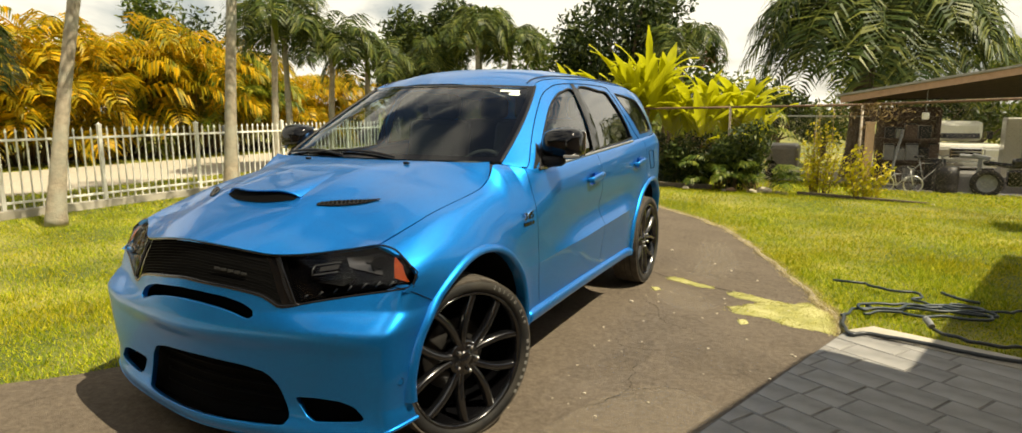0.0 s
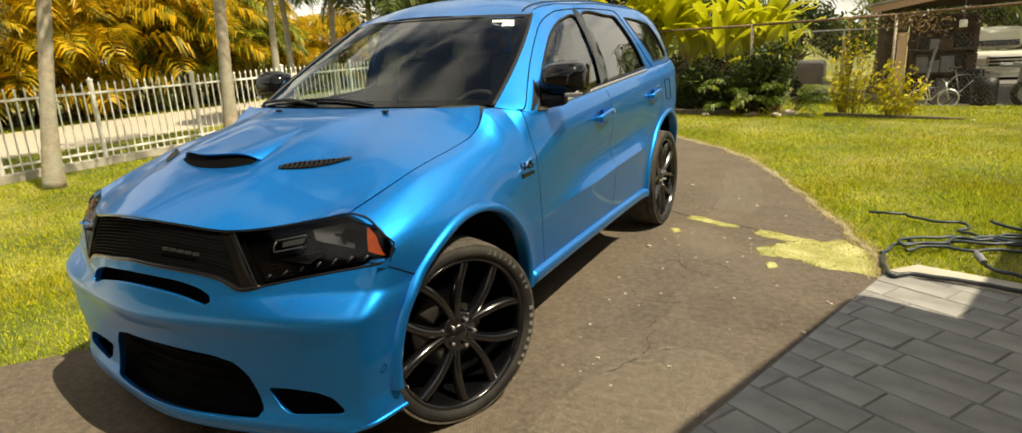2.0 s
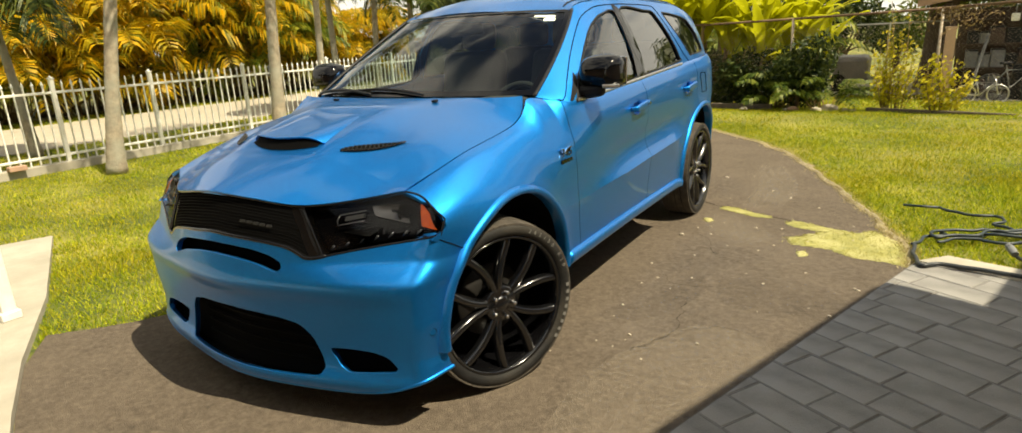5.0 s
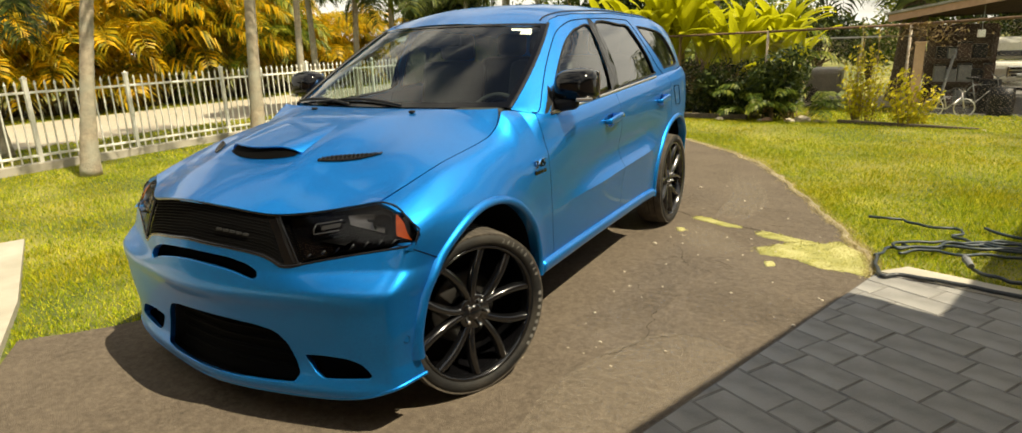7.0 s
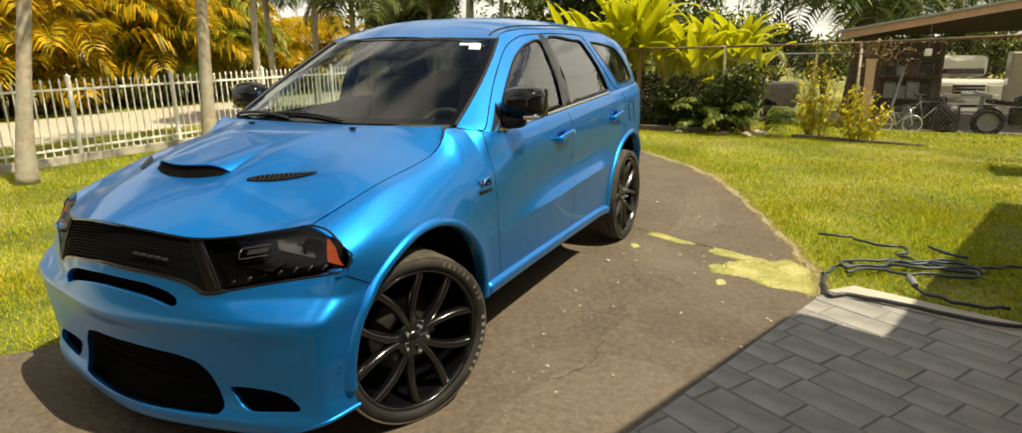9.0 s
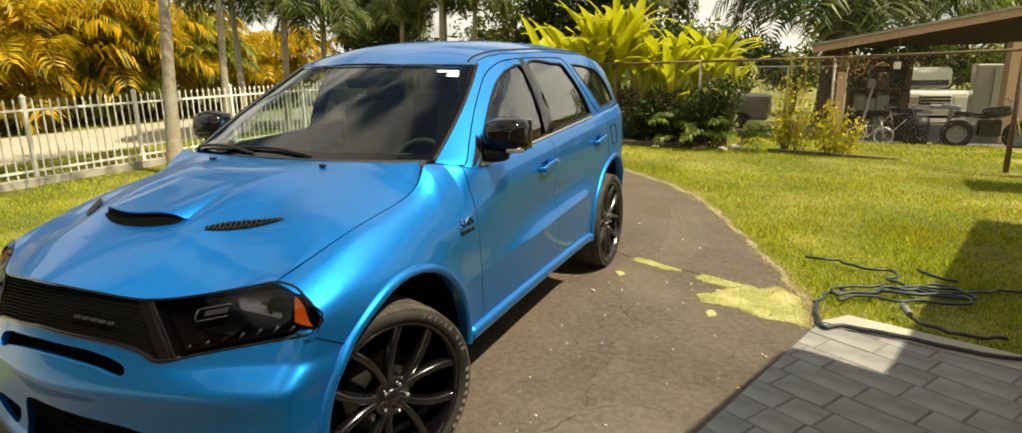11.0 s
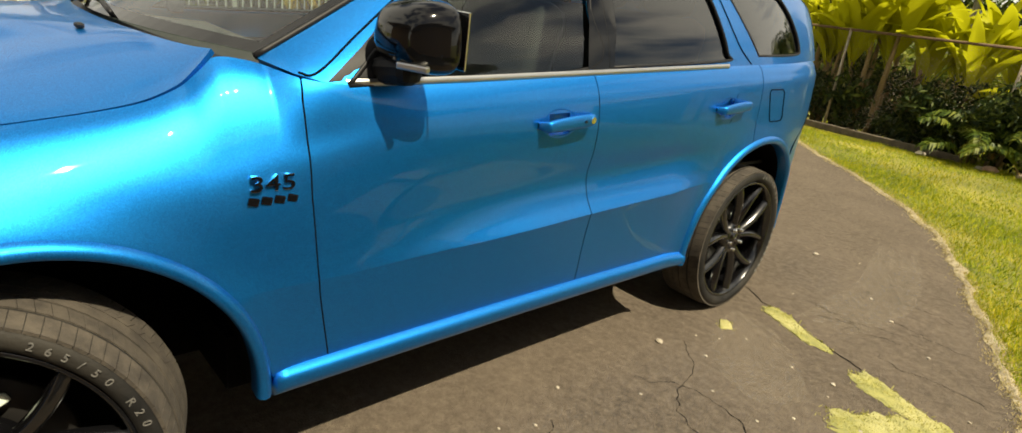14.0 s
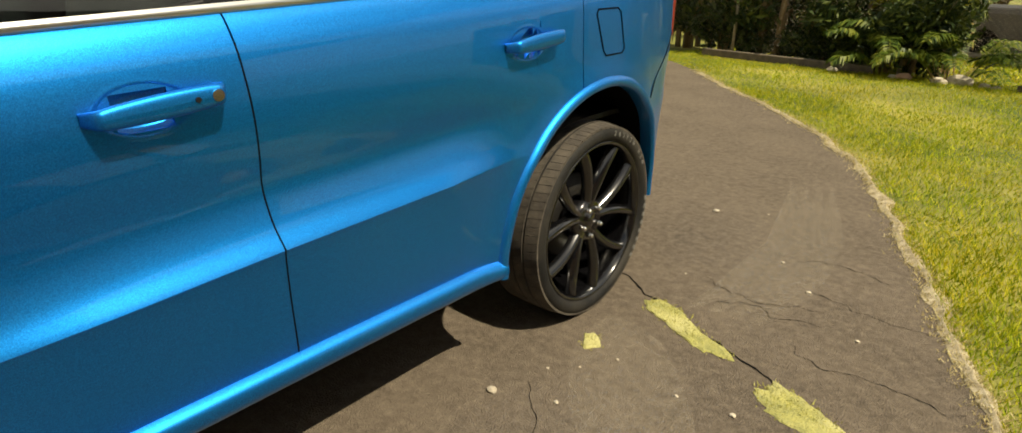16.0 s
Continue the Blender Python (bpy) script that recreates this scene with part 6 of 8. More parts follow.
attach("cowl", mesh_of("cowl", *cowl_panel, BLACK_TRIM, True), suv, "black cowl panel under the windscreen")
for (s0, s1, z) in ((0.64, 0.20, 0.10), (0.40, 0.02, 0.08)):
    pts = [Vector(screen(s0 + (s1 - s0) * k / 14, 0.012 + z * math.sin(math.pi * k / 14) * 0.5)) + Vector((0, -0.016, 0.010)) for k in range(15)]
    w = attach("wiper", mesh_of("wiper", *tube(pts, 0.008, 6), BLACK_TRIM, True), suv)


def roof_pt(u, v):
    s = 2 * u - 1
    y = 1.155 + (3.90 - 1.155) * v
    yy = y + 0.205 * abs(s) ** 2.1 * (1 - v) ** 3
    zr = rail_z(yy) + 0.004
    xe = house_x(yy, zr) + 0.004
    zc = soft(y, ((1.0, 1.60), (1.155, 1.642), (1.3, 1.692), (1.5, 1.738), (1.8, 1.768), (2.3, 1.782), (3.0, 1.765), (3.5, 1.715), (3.9, 1.62), (4.0, 1.59)))
    zr = min(zr, zc)
    return (s * xe, yy, zc + (zr - zc) * abs(s) ** 2.6)


roof = attach("roof", mesh_of("roof", *grid(roof_pt, 50, 60), BLUE, True), suv)
for sx in (1, -1):
    pts = [Vector(roof_pt(0.5 + sx * 0.455, v / 40)) + Vector((0, 0, 0.001)) for v in range(1, 39)]
    attach("roof_seam", mesh_of("roof_seam", *tube(pts, 0.006, 5), BLACK_TRIM), roof)
v, f = grid(lambda u, w: ((2 * u - 1) * (0.012 + 0.03 * w), 3.35 + 0.16 * w, 1.745 - 0.03 * w + 0.06 * math.sin(math.pi * min(1, w * 1.1)) * (1 - abs(2 * u - 1) ** 2)), 8, 10)
attach("antenna_fin", mesh_of("antenna_fin", v, f, BLUE, True), roof)
# tail: hatch, bumper and lamps close the car behind
tail = grid(lambda u, v: ((2 * u - 1) * interp(v, ((0, 0.66), (0.35, 0.68), (0.6, 0.66), (1, 0.50))), interp(v, ((0, 3.92), (0.2, 3.97), (0.4, 3.98), (0.62, 3.97), (0.8, 3.92), (1, 3.80))) - 0.08 * (2 * u - 1) ** 4, 0.36 + 1.25 * v), 30, 30)
attach("tailgate", mesh_of("tailgate", *tail, BLUE, True), suv)
for sx in (1, -1):
    bm = bmesh.new()
    box(bm, (0.05, 0.14, 0.18), (sx * 0.685, 3.885, 1.06), (0, 0, sx * 50), bevel=0.02)
    part("tail_lamp", bm, material("dark_red_lens", (0.16, 0.006, 0.008), 0.15, coat=1.0) if sx > 0 else bpy.data.materials["dark_red_lens"], suv, "dark red tail lamp")
    # rear bumper edge line
    pts = [Vector((sx * (side_point(y, z)[0].x + 0.0005), y, z)) for y, z in ((3.40, 0.79), (3.46, 0.86), (3.56, 0.93), (3.68, 0.99), (3.8, 1.01), (3.92, 1.02))]
    attach("bumper_seam", mesh_of("bumper_seam", *tube(curve3(pts, 24), 0.003, 5), BLACK_DEEP), suv)
    pts = [Vector((sx * (side_point(y, z)[0].x + 0.001), y, z)) for y, z in ((2.945, 1.145), (3.065, 1.145), (3.085, 1.13), (3.115, 1.01), (3.10, 0.995), (2.995, 0.995), (2.98, 1.01), (2.935, 1.13))] if sx > 0 else []
    if pts:
        attach("fuel_flap", mesh_of("fuel_flap", *tube(pts + pts[:1], 0.0028, 5), BLACK_DEEP), suv, "outline of the blue fuel flap")

# ---------------------------------------------------------------- mirrors, handles, badge
for sx in (1, -1):
    bm = bmesh.new()
    bmesh.ops.create_uvsphere(bm, u_segments=32, v_segments=20, radius=1.0)
    for q in bm.verts:
        x, y, z = q.co
        k = lambda a: math.copysign(abs(a) ** 0.55, a)
        x, y, z = k(x), k(y) if y > 0 else y, k(z)
        taper = 1 - 0.10 * max(0, z)
        q.co = Vector((sx * (0.978 + 0.118 * x * (1 - 0.06 * z)), 0.965 + (0.045 if y > 0 else 0.11) * y * taper, 1.295 + 0.088 * z * (1 - 0.10 * max(0, -x))))
    mirror = part("wing_mirror", bm, BLACK_GLOSS, suv, "gloss black wing mirror", True)
    bm = bmesh.new()
    box(bm, (0.22, 0.075, 0.07), (sx * 0.895, 0.912, 1.195), (0, sx * -8, sx * 6), bevel=0.025)
    part("mirror_arm", bm, BLACK_TRIM, mirror)
    bm = bmesh.new()
    box(bm, (0.085, 0.02, 0.018), (sx * 1.053, 0.885, 1.228), (0, 0, sx * 24), bevel=0.005)
    part("turn_signal", bm, SATIN, mirror, "small clear turn-signal strip")
    sheet("mirror_sail", [(0.755, 1.165), (0.93, 1.172), (0.93, 1.30), (0.86, 1.245)], [], sx, BLACK_TRIM, suv, "black triangular trim by the mirror", -0.004)
    bm = bmesh.new()
    box(bm, (0.19, 0.006, 0.14), (sx * 0.993, 1.013, 1.295), bevel=0.002)
    part("mirror_glass", bm, CHROME, mirror)
    for (yc, zc, key) in ((1.555, 1.052, sx > 0), (2.60, 1.075, False)):
        yc, zc = yc, zc
        # dished recess, then the pull strap over it
        hy, hz = yc - 0.02, zc - 0.007
        def dish(u, v):
            a = 2 * math.pi * u
            r = v * 1.25
            y, z = hy + 0.074 * r * math.cos(a), hz + 0.043 * r * math.sin(a)
            sink = 0.026 * max(0.0, 1 - r ** 2.4)
            return (sx * (side_point(y, z)[0].x + 0.0012 - sink - 0.003 * max(0, r - 1.1)), y, z)
        def strap(u, v):
            y = yc - 0.122 + 0.245 * u
            tall = 0.0185 * (0.72 + 0.5 * math.sin(math.pi * min(1, 0.10 + 0.75 * u))) * (1 - (2 * abs(u - 0.5)) ** 10 * 0.35)
            lift = 0.036 * min(1.0, 3.2 * math.sin(math.pi * min(1, max(0, u))) ** 0.8)
            a = 2 * math.pi * v
            z = zc - 0.010 + 0.020 * u + tall * math.copysign(abs(math.sin(a)) ** 0.75, math.sin(a))
            x = side_point(y, zc)[0].x + lift + 0.011 * math.copysign(abs(math.cos(a)) ** 0.8, math.cos(a)) - 0.004
            return (sx * x, y, z)
        v, f = grid(strap, 36, 20, sx > 0)
        h = attach("door_handle", mesh_of("door_handle", v, f, BLUE, True), suv)
        attach("handle_recess", mesh_of("handle_recess", *grid(dish, 40, 12, sx > 0), BLUE, True), h)
        if key:
            bm = bmesh.new()
            x = side_point(yc + 0.10, zc)[0].x
            rod(bm, (x + 0.03, yc + 0.092, zc + 0.008), (x + 0.0445, yc + 0.092, zc + 0.008), 0.011, seg=20)
            part("key_lock", bm, CHROME, h, "round chrome key lock")
            bm = bmesh.new()
            rod(bm, (x + 0.03, yc + 0.055, zc + 0.005), (x + 0.0455, yc + 0.055, zc + 0.005), 0.005, seg=12)
            part("lock_button", bm, BLACK_TRIM, h)


def letters(text, size, depth, mat, m, name, parent, label=""):
    """Raised characters of the built-in font as a mesh."""
    cu = bpy.data.curves.new(name, "FONT")
    cu.body, cu.size, cu.extrude = text, size, depth
    cu.align_x, cu.align_y = "CENTER", "CENTER"
    tmp = bpy.data.objects.new(name, cu)
    scene.collection.objects.link(tmp)
    me = bpy.data.meshes.new_from_object(tmp.evaluated_get(bpy.context.evaluated_depsgraph_get()))
    bpy.data.objects.remove(tmp)
    me.materials.clear()
    me.materials.append(mat)
    me.transform(m)
    return attach(name, me, parent, label)


for sx in (1,):
    p, _ = side_point(0.60, 0.925)
    face = Matrix(((0, 0, 1, 0), (1, 0, 0, 0), (0, 1, 0, 0), (0, 0, 0, 1)))
    badge = letters("345", 0.066, 0.004, BLACK_GLOSS, Matrix.Translation(p + Vector((0.003, 0, 0.012))) @ face @ Matrix.Diagonal((1.15, 0.8, 1, 1)), "badge", suv, "dark chrome engine badge reading 345")
    letters("345", 0.061, 0.005, CHROME, Matrix.Translation(p + Vector((0.0015, 0, 0.012))) @ face @ Matrix.Diagonal((1.25, 0.92, 1, 1)), "badge_edge", badge)
    for k in range(4):
        bm = bmesh.new()
        box(bm, (0.008, 0.026, 0.020), p + Vector((0.004, -0.046 + k * 0.031, -0.028)), (-14, 0, 0), bevel=0.003)
        part("badge_bar", bm, BLACK_GLOSS, badge)

# ---------------------------------------------------------------- wheels
TR = 0.373
tyre_prof = [(0.306, -0.105), (0.315, -0.122), (0.330, -0.133), (0.350, -0.130), (0.364, -0.118), (0.369, -0.10), (0.372, -0.06), (0.373, 0.0), (0.372, 0.06), (0.369, 0.10), (0.363, 0.118), (0.350, 0.129), (0.333, 0.132), (0.318, 0.126), (0.308, 0.114)]
tyre_prof = [(r, x if x > 0 else x * 0.70) for r, x in tyre_prof]


def tread_blocks():
    """Shoulder and rib blocks standing proud of the casing."""
    sets = []
    n = 78
    for k in range(n):
        a = 2 * math.pi * k / n
        for x0, x1, r, da, skew in ((-0.086, -0.050, 0.3732, 0.0375, 0.012), (0.072, 0.124, 0.3732, 0.0375, -0.012), (-0.046, -0.020, 0.3752, 0.0385, 0.02), (0.022, 0.064, 0.3752, 0.0385, -0.02), (-0.016, 0.016, 0.3757, 0.040, 0.0)):
            v = []
            for rr in (r - 0.008, r):
                for x, s in ((x0, -skew), (x1, skew)):
                    drop = 0.007 if abs(x) > 0.1 else 0
                    for aa in (a - da + s, a + da + s):
                        v.append((x, (rr - drop) * math.cos(aa), (rr - drop) * math.sin(aa)))
            sets.append((v, [(4, 6, 7, 5), (0, 4, 5, 1), (2, 3, 7, 6), (0, 2, 6, 4), (1, 5, 7, 3)]))
    return merge(sets)


tyre_me = mesh_of("tyre", *lathe(tyre_prof, 96), RUBBER, True)
tread_me = mesh_of("tread", *tread_blocks(), TREAD)
rim_prof = [(0.306, -0.10), (0.306, 0.10), (0.311, 0.112), (0.312, 0.119), (0.305, 0.123), (0.297, 0.116), (0.290, 0.08), (0.284, 0.03), (0.280, -0.09)]
rim_me = mesh_of("rim", *lathe(rim_prof, 96), RIM, True)


def spokes():
    """Ten slender spokes in five pairs, hollow-backed."""
    sets = []
    for k in range(5):
        for s in (-1, 1):
            a0 = radians(72 * k) + s * radians(9)
            a1 = radians(72 * k) + s * radians(21)
            pts = []
            for j in range(9):
                q = j / 8
                a = a0 + (a1 - a0) * q ** 1.3
                r = 0.062 + (0.292 - 0.062) * q
                x = 0.084 + 0.022 * math.sin(q * 1.6)
                pts.append((a, r, x))
            v, f = [], []
            for j, (a, r, x) in enumerate(pts):
                q = j / 8
                w = 0.018 + 0.004 * q
                for dw, dx in ((-w, -0.03), (-w * 0.72, 0.0), (0.0, 0.006), (w * 0.72, 0.0), (w, -0.03)):
                    v.append((x + dx, r * math.cos(a) - dw * math.sin(a), r * math.sin(a) + dw * math.cos(a)))
            for j in range(8):
                for i in range(4):
                    b = j * 5 + i
                    f.append((b, b + 1, b + 6, b + 5))
            sets.append((v, f))
    return sets


hub_me = mesh_of("hub_cap", *lathe([(0.001, 0.098), (0.03, 0.098), (0.035, 0.092), (0.040, 0.086), (0.072, 0.090), (0.084, 0.080), (0.09, 0.02)], 40), RIM, True)
spoke_mes = [mesh_of("spoke", *q, RIM, True) for q in spokes()]
disc_me = mesh_of("brake_disc", *lathe([(0.06, 0.0), (0.165, 0.0), (0.168, -0.012), (0.168, -0.03), (0.06, -0.03)], 48), RUST_DISC, True)
# near-black disc closing the wheel: shade behind the spokes is painted on it
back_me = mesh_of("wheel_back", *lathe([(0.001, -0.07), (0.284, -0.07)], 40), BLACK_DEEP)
bm = bmesh.new()
box(bm, (0.012, 0.05, 0.022), (0.02, 0.085, 0.085), (0, 0, 20), bevel=0.004)
tag_me = bpy.data.meshes.new("brake_tag")
bm.to_mesh(tag_me)
bm.free()
tag_me.materials.append(STICKER)
bm = bmesh.new()
rod(bm, (-0.005, 0, 0), (0.018, 0, 0), 0.0105, 0.009, 6)
bmesh.ops.create_uvsphere(bm, u_segments=12, v_segments=6, radius=0.0095, matrix=pose(0.017, 0, 0))
lug_me = bpy.data.meshes.new("lug_nut")
bm.to_mesh(lug_me)
bm.free()
lug_me.materials.append(CHROME)
for p in lug_me.polygons:
    p.use_smooth = True
for sx in (1, -1):
    for (y, steer, turn, name) in ((0.03, -22, 31, "front"), (3.03, 0, 12, "rear")):
        w = new("wheel", None)
        w.empty_display_size = 0.1
        w.parent = suv
        w["label"] = "gloss black twin-spoke wheel with low-profile tyre"
        w.matrix_basis = pose(sx * (0.825 if steer else 0.812), y, TR, 0, 0, steer) @ Matrix.Rotation(radians(turn), 4, "X") @ Matrix.Diagonal((sx, 1, 1, 1))
        attach("tyre", tyre_me, w, "black all-season tyre")
        tagged(attach("tread", tread_me, w, "dusty tyre tread"), kind="stuff")
        attach("rim", rim_me, w)
        attach("hub_cap", hub_me, w)
        for me in spoke_mes:
            attach("spoke", me, w)
        attach("brake_disc", disc_me, w)
        attach("wheel_back", back_me, w)
        tag = attach("brake_tag", tag_me, w, "pale yellow plastic tag")
        for k in range(5):
            a = radians(72 * k + 36)
            ob = attach("lug_nut", lug_me, w, "chrome lug nut")
            ob.location = (0.088, 0.057 * math.cos(a), 0.057 * math.sin(a))
        if sx > 0:
            # raised size mark and a plain bar arc for the maker's name
            for text, start, step in (("265/50 R20", -24 if name == "front" else -12, -5.2),):
                for k, ch in enumerate(text):
                    a = radians(start + step * k - turn)
                    m = Matrix.Rotation(a, 4, "X") @ Matrix.Translation((0.1325, 0, 0.340)) @ Matrix(((0, 0, 1, 0), (1, 0, 0, 0), (0, 1, 0, 0), (0, 0, 0, 1)))
                    if ch != " ":
                        letters(ch, 0.026, 0.001, LETTER, m, "tyre_mark", w)
            for k in range(8):
                a = radians(230 + k * 6.0 - turn)
                bm = bmesh.new()
                box(bm, (0.003, 0.016, 0.017), (0.1325, 0, 0.341))
                bmesh.ops.transform(bm, matrix=Matrix.Rotation(a, 4, "X"), verts=bm.verts)
                part("tyre_mark", bm, LETTER, w)

# ---------------------------------------------------------------- cabin
cabin = attach("dashboard", mesh_of("dashboard", *grid(lambda u, v: ((2 * u - 1) * 0.74, interp(v, ((0, 0.50), (0.3, 0.66), (0.75, 0.98), (1, 1.04))) + 0.09 * (2 * u - 1) ** 2 * (1 - v), interp(v, ((0, 1.118), (0.3, 1.145), (0.75, 1.13), (1, 0.95))) + 0.045 * math.exp(-((2 * u - 1 - 0.5) / 0.28) ** 2) * smooth01(0.2, 0.7, v)), 40, 16), INTERIOR, True), suv, "grey dashboard")
ring = [(0.37 + 0.185 * math.cos(a), 1.09 + 0.09 * math.sin(a), 1.06 + 0.16 * math.sin(a)) for a in np.linspace(0, 2 * math.pi, 33)]
wheel_ob = attach("steering_wheel", mesh_of("steering_wheel", *merge([tube(ring, 0.017, 8), tube([(0.20, 1.09, 1.06), (0.37, 1.06, 1.05), (0.54, 1.09, 1.06)], 0.028, 8), tube([(0.37, 1.06, 1.05), (0.37, 1.02, 0.92)], 0.03, 8)]), SEAT, True), suv)


def seat_at(x, y, scale=1.0):
    bm = bmesh.new()
    box(bm, (0.50, 0.52, 0.16), (x, y, 0.80), bevel=0.05)
    box(bm, (0.50, 0.16, 0.62), (x, y + 0.32, 1.10), (-14, 0, 0), bevel=0.06)
    box(bm, (0.27, 0.10, 0.19), (x, y + 0.44, 1.50), (-8, 0, 0), bevel=0.045)
    part("seat", bm, SEAT, suv, "dark seat with headrest", True)


for x, y in ((0.37, 1.42), (-0.37, 1.42), (0.42, 2.32), (-0.42, 2.32), (0.0, 2.34)):
    seat_at(x, y)
bm = bmesh.new()
box(bm, (0.25, 0.03, 0.075), (0.0, 1.16, 1.545), (15, 0, 0), bevel=0.014)
part("rear_view_mirror", bm, BLACK_TRIM, suv)
bm = bmesh.new()
box(bm, (1.55, 2.6, 0.02), (0, 2.3, 0.72))
part("cabin_floor", bm, SEAT, suv)
head = grid(lambda u, v: ((2 * u - 1) * 0.57, 1.45 + 2.3 * v, 1.655 + 0.05 * math.sin(math.pi * v) - 0.05 * (2 * u - 1) ** 2), 12, 16)
attach("headliner", mesh_of("headliner", *head, INTERIOR, True), suv)

# ---------------------------------------------------------------- planting along the wire fence
def banana_leaf(length, width, rise, droop, rnd, twist=0.0):
    """A broad paddle leaf with a folded midrib and a torn edge, along +x."""
    spine, a0 = [Vector((0, 0, 0))], rise
    n = 14
    for i in range(n):
        a = rise - (rise + droop) * ((i + 1) / n) ** 2.2
        spine.append(spine[-1] + Vector((math.cos(a), 0, math.sin(a))) * length / n)
    verts, faces = [], []
    tear = [rnd.uniform(0.86, 1.05) for _ in range(n + 1)]
    for i, p in enumerate(spine):
        s = i / n
        w = width * (math.sin(math.pi * min(1, max(0, (s - 0.16) / 0.84)) ** 0.75) ** 0.7 if s > 0.16 else 0.02) * tear[i]
        w = max(w, 0.012)
        d = (spine[min(i + 1, n)] - spine[max(i - 1, 0)]).normalized()
        up = Vector((-d.z, 0, d.x))
        for k, f in ((-1, 1.0), (-0.5, 0.62), (0, 0.0), (0.5, 0.62), (1, 1.0)):
            verts.append(p + Vector((0, k * w, 0)) + up * (f * w * 0.30 + 0.02 * math.sin(9 * s + k * 2) * f))
    for i in range(n):
        for k in range(4):
            a = i * 5 + k
            faces.append((a, a + 1, a + 6, a + 5))
    return verts, faces


def banana_plant(at, stems, reach, seed, label):
    rnd = random.Random(seed)
    t = thing("banana_plant", label, "plant", at, "banana plants by the fence")
    for k in range(stems):
        x, y = rnd.uniform(-0.35, 0.35), rnd.uniform(-0.25, 0.25)
        h = reach * rnd.uniform(0.35, 0.62)
        v, f = tube([(x, y, 0), (x * 1.1, y * 1.1, h * 0.5), (x * 1.25, y * 1.2, h)], [0.055, 0.048, 0.03], 8)
        attach("stalk", mesh_of("stalk", v, f, STRAW, True), t)
        for j in range(8):
            az = rnd.uniform(0, 6.28)
            leaf = banana_leaf(reach * rnd.uniform(0.36, 0.64), rnd.uniform(0.08, 0.15), rnd.uniform(1.05, 1.5), rnd.uniform(-0.9, 0.5), rnd)
            m = Matrix.Translation((x * 1.25, y * 1.2, h * rnd.uniform(0.8, 1.0))) @ Matrix.Rotation(az, 4, "Z")
            attach("leaf", mesh_of("leaf", *placed(leaf, m), BANANA, True), t)
    skirts = []
    for k in range(26):
        az, r = rnd.uniform(0, 6.28), rnd.uniform(0.1, 0.5)
        p = Vector((math.cos(az) * r, math.sin(az) * r * 0.6, rnd.uniform(0.5, 1.2)))
        skirts.append(tube([p, p + Vector((math.cos(az) * 0.08, math.sin(az) * 0.08, -0.3)), p + Vector((math.cos(az) * 0.12, math.sin(az) * 0.1, -rnd.uniform(0.4, 0.8)))], [0.012, 0.02, 0.006], 4))
    tagged(attach("dry_litter", mesh_of("dry_litter", *merge(skirts), STRAW), t), kind="stuff")
    return t


for k, (x, y, r) in enumerate(((-2.6, 12.2, 2.7), (-1.75, 12.0, 3.2), (-1.15, 12.15, 3.1), (-0.55, 12.0, 2.8), (0.1, 12.2, 2.6), (0.55, 12.5, 2.3), (-3.6, 12.8, 2.6))):
    banana_plant((x, y, fall(x, y)), 4, r, 80 + k, "tall lime-green banana plants with dry brown stalks")
# three broad leaves leaning out over the fence
lean_plant = thing("banana_plant", "single broad lime leaf arching over the wire fence", "plant", (-0.35, 11.75, fall(0, 11.7)), "banana plants by the fence")
rnd = random.Random(5)
for az, rise, ln, z in ((-8, 0.95, 1.75, 0.85), (-20, 0.55, 1.35, 0.75), (14, 1.25, 1.5, 1.0), (200, 1.2, 1.3, 1.0)):
    leaf = banana_leaf(ln, 0.17, rise, 0.25, rnd)
    attach("leaf", mesh_of("leaf", *placed(leaf, Matrix.Translation((0, 0, z)) @ Matrix.Rotation(radians(az), 4, "Z")), BANANA, True), lean_plant)
attach("stalk", mesh_of("stalk", *tube([(0, 0, 0), (0.02, 0, 0.6), (0, 0, 1.05)], [0.05, 0.045, 0.03], 8), STRAW, True), lean_plant)

leafy((0.55, 11.0, fall(0.5, 11)), (0.75, 0.5, 1.15), 3600, 0.07, DARK_LEAF, 31, "shrub", "dense dark green shrub against the wire fence", "shrub", trunk=0.03, blobs=12, bare=0.05)
leafy((-0.5, 11.6, fall(0, 11.6)), (0.9, 0.4, 1.2), 3600, 0.08, DARK_LEAF, 32, "shrub", "dense dark green undergrowth under the banana plants", "shrub", trunk=0.03, blobs=12, bare=0.04)
leafy((-1.9, 11.9, fall(-1.9, 11.9)), (1.0, 0.4, 1.2), 3600, 0.08, DARK_LEAF, 33, "shrub", "dense dark undergrowth under the banana plants", "shrub", trunk=0.03, blobs=12, bare=0.04)
leafy((-3.4, 12.6, 0), (1.2, 0.5, 1.5), 3600, 0.09, DARK_LEAF, 34, "shrub", "dense dark undergrowth behind the driveway's bend", "shrub", trunk=0.03, blobs=12, bare=0.04)
clump((1.0, 10.9, fall(1, 10.9)), 20, 0.85, 0.35, MID_LEAF, random.Random(71), "fern", "arching green fern fronds beside the wire fence", "fern", leaf=0.16, width=0.016, height=0.35, rise=(0.5, 1.3), droop=(0.3, 0.9), stem_r=0.008)
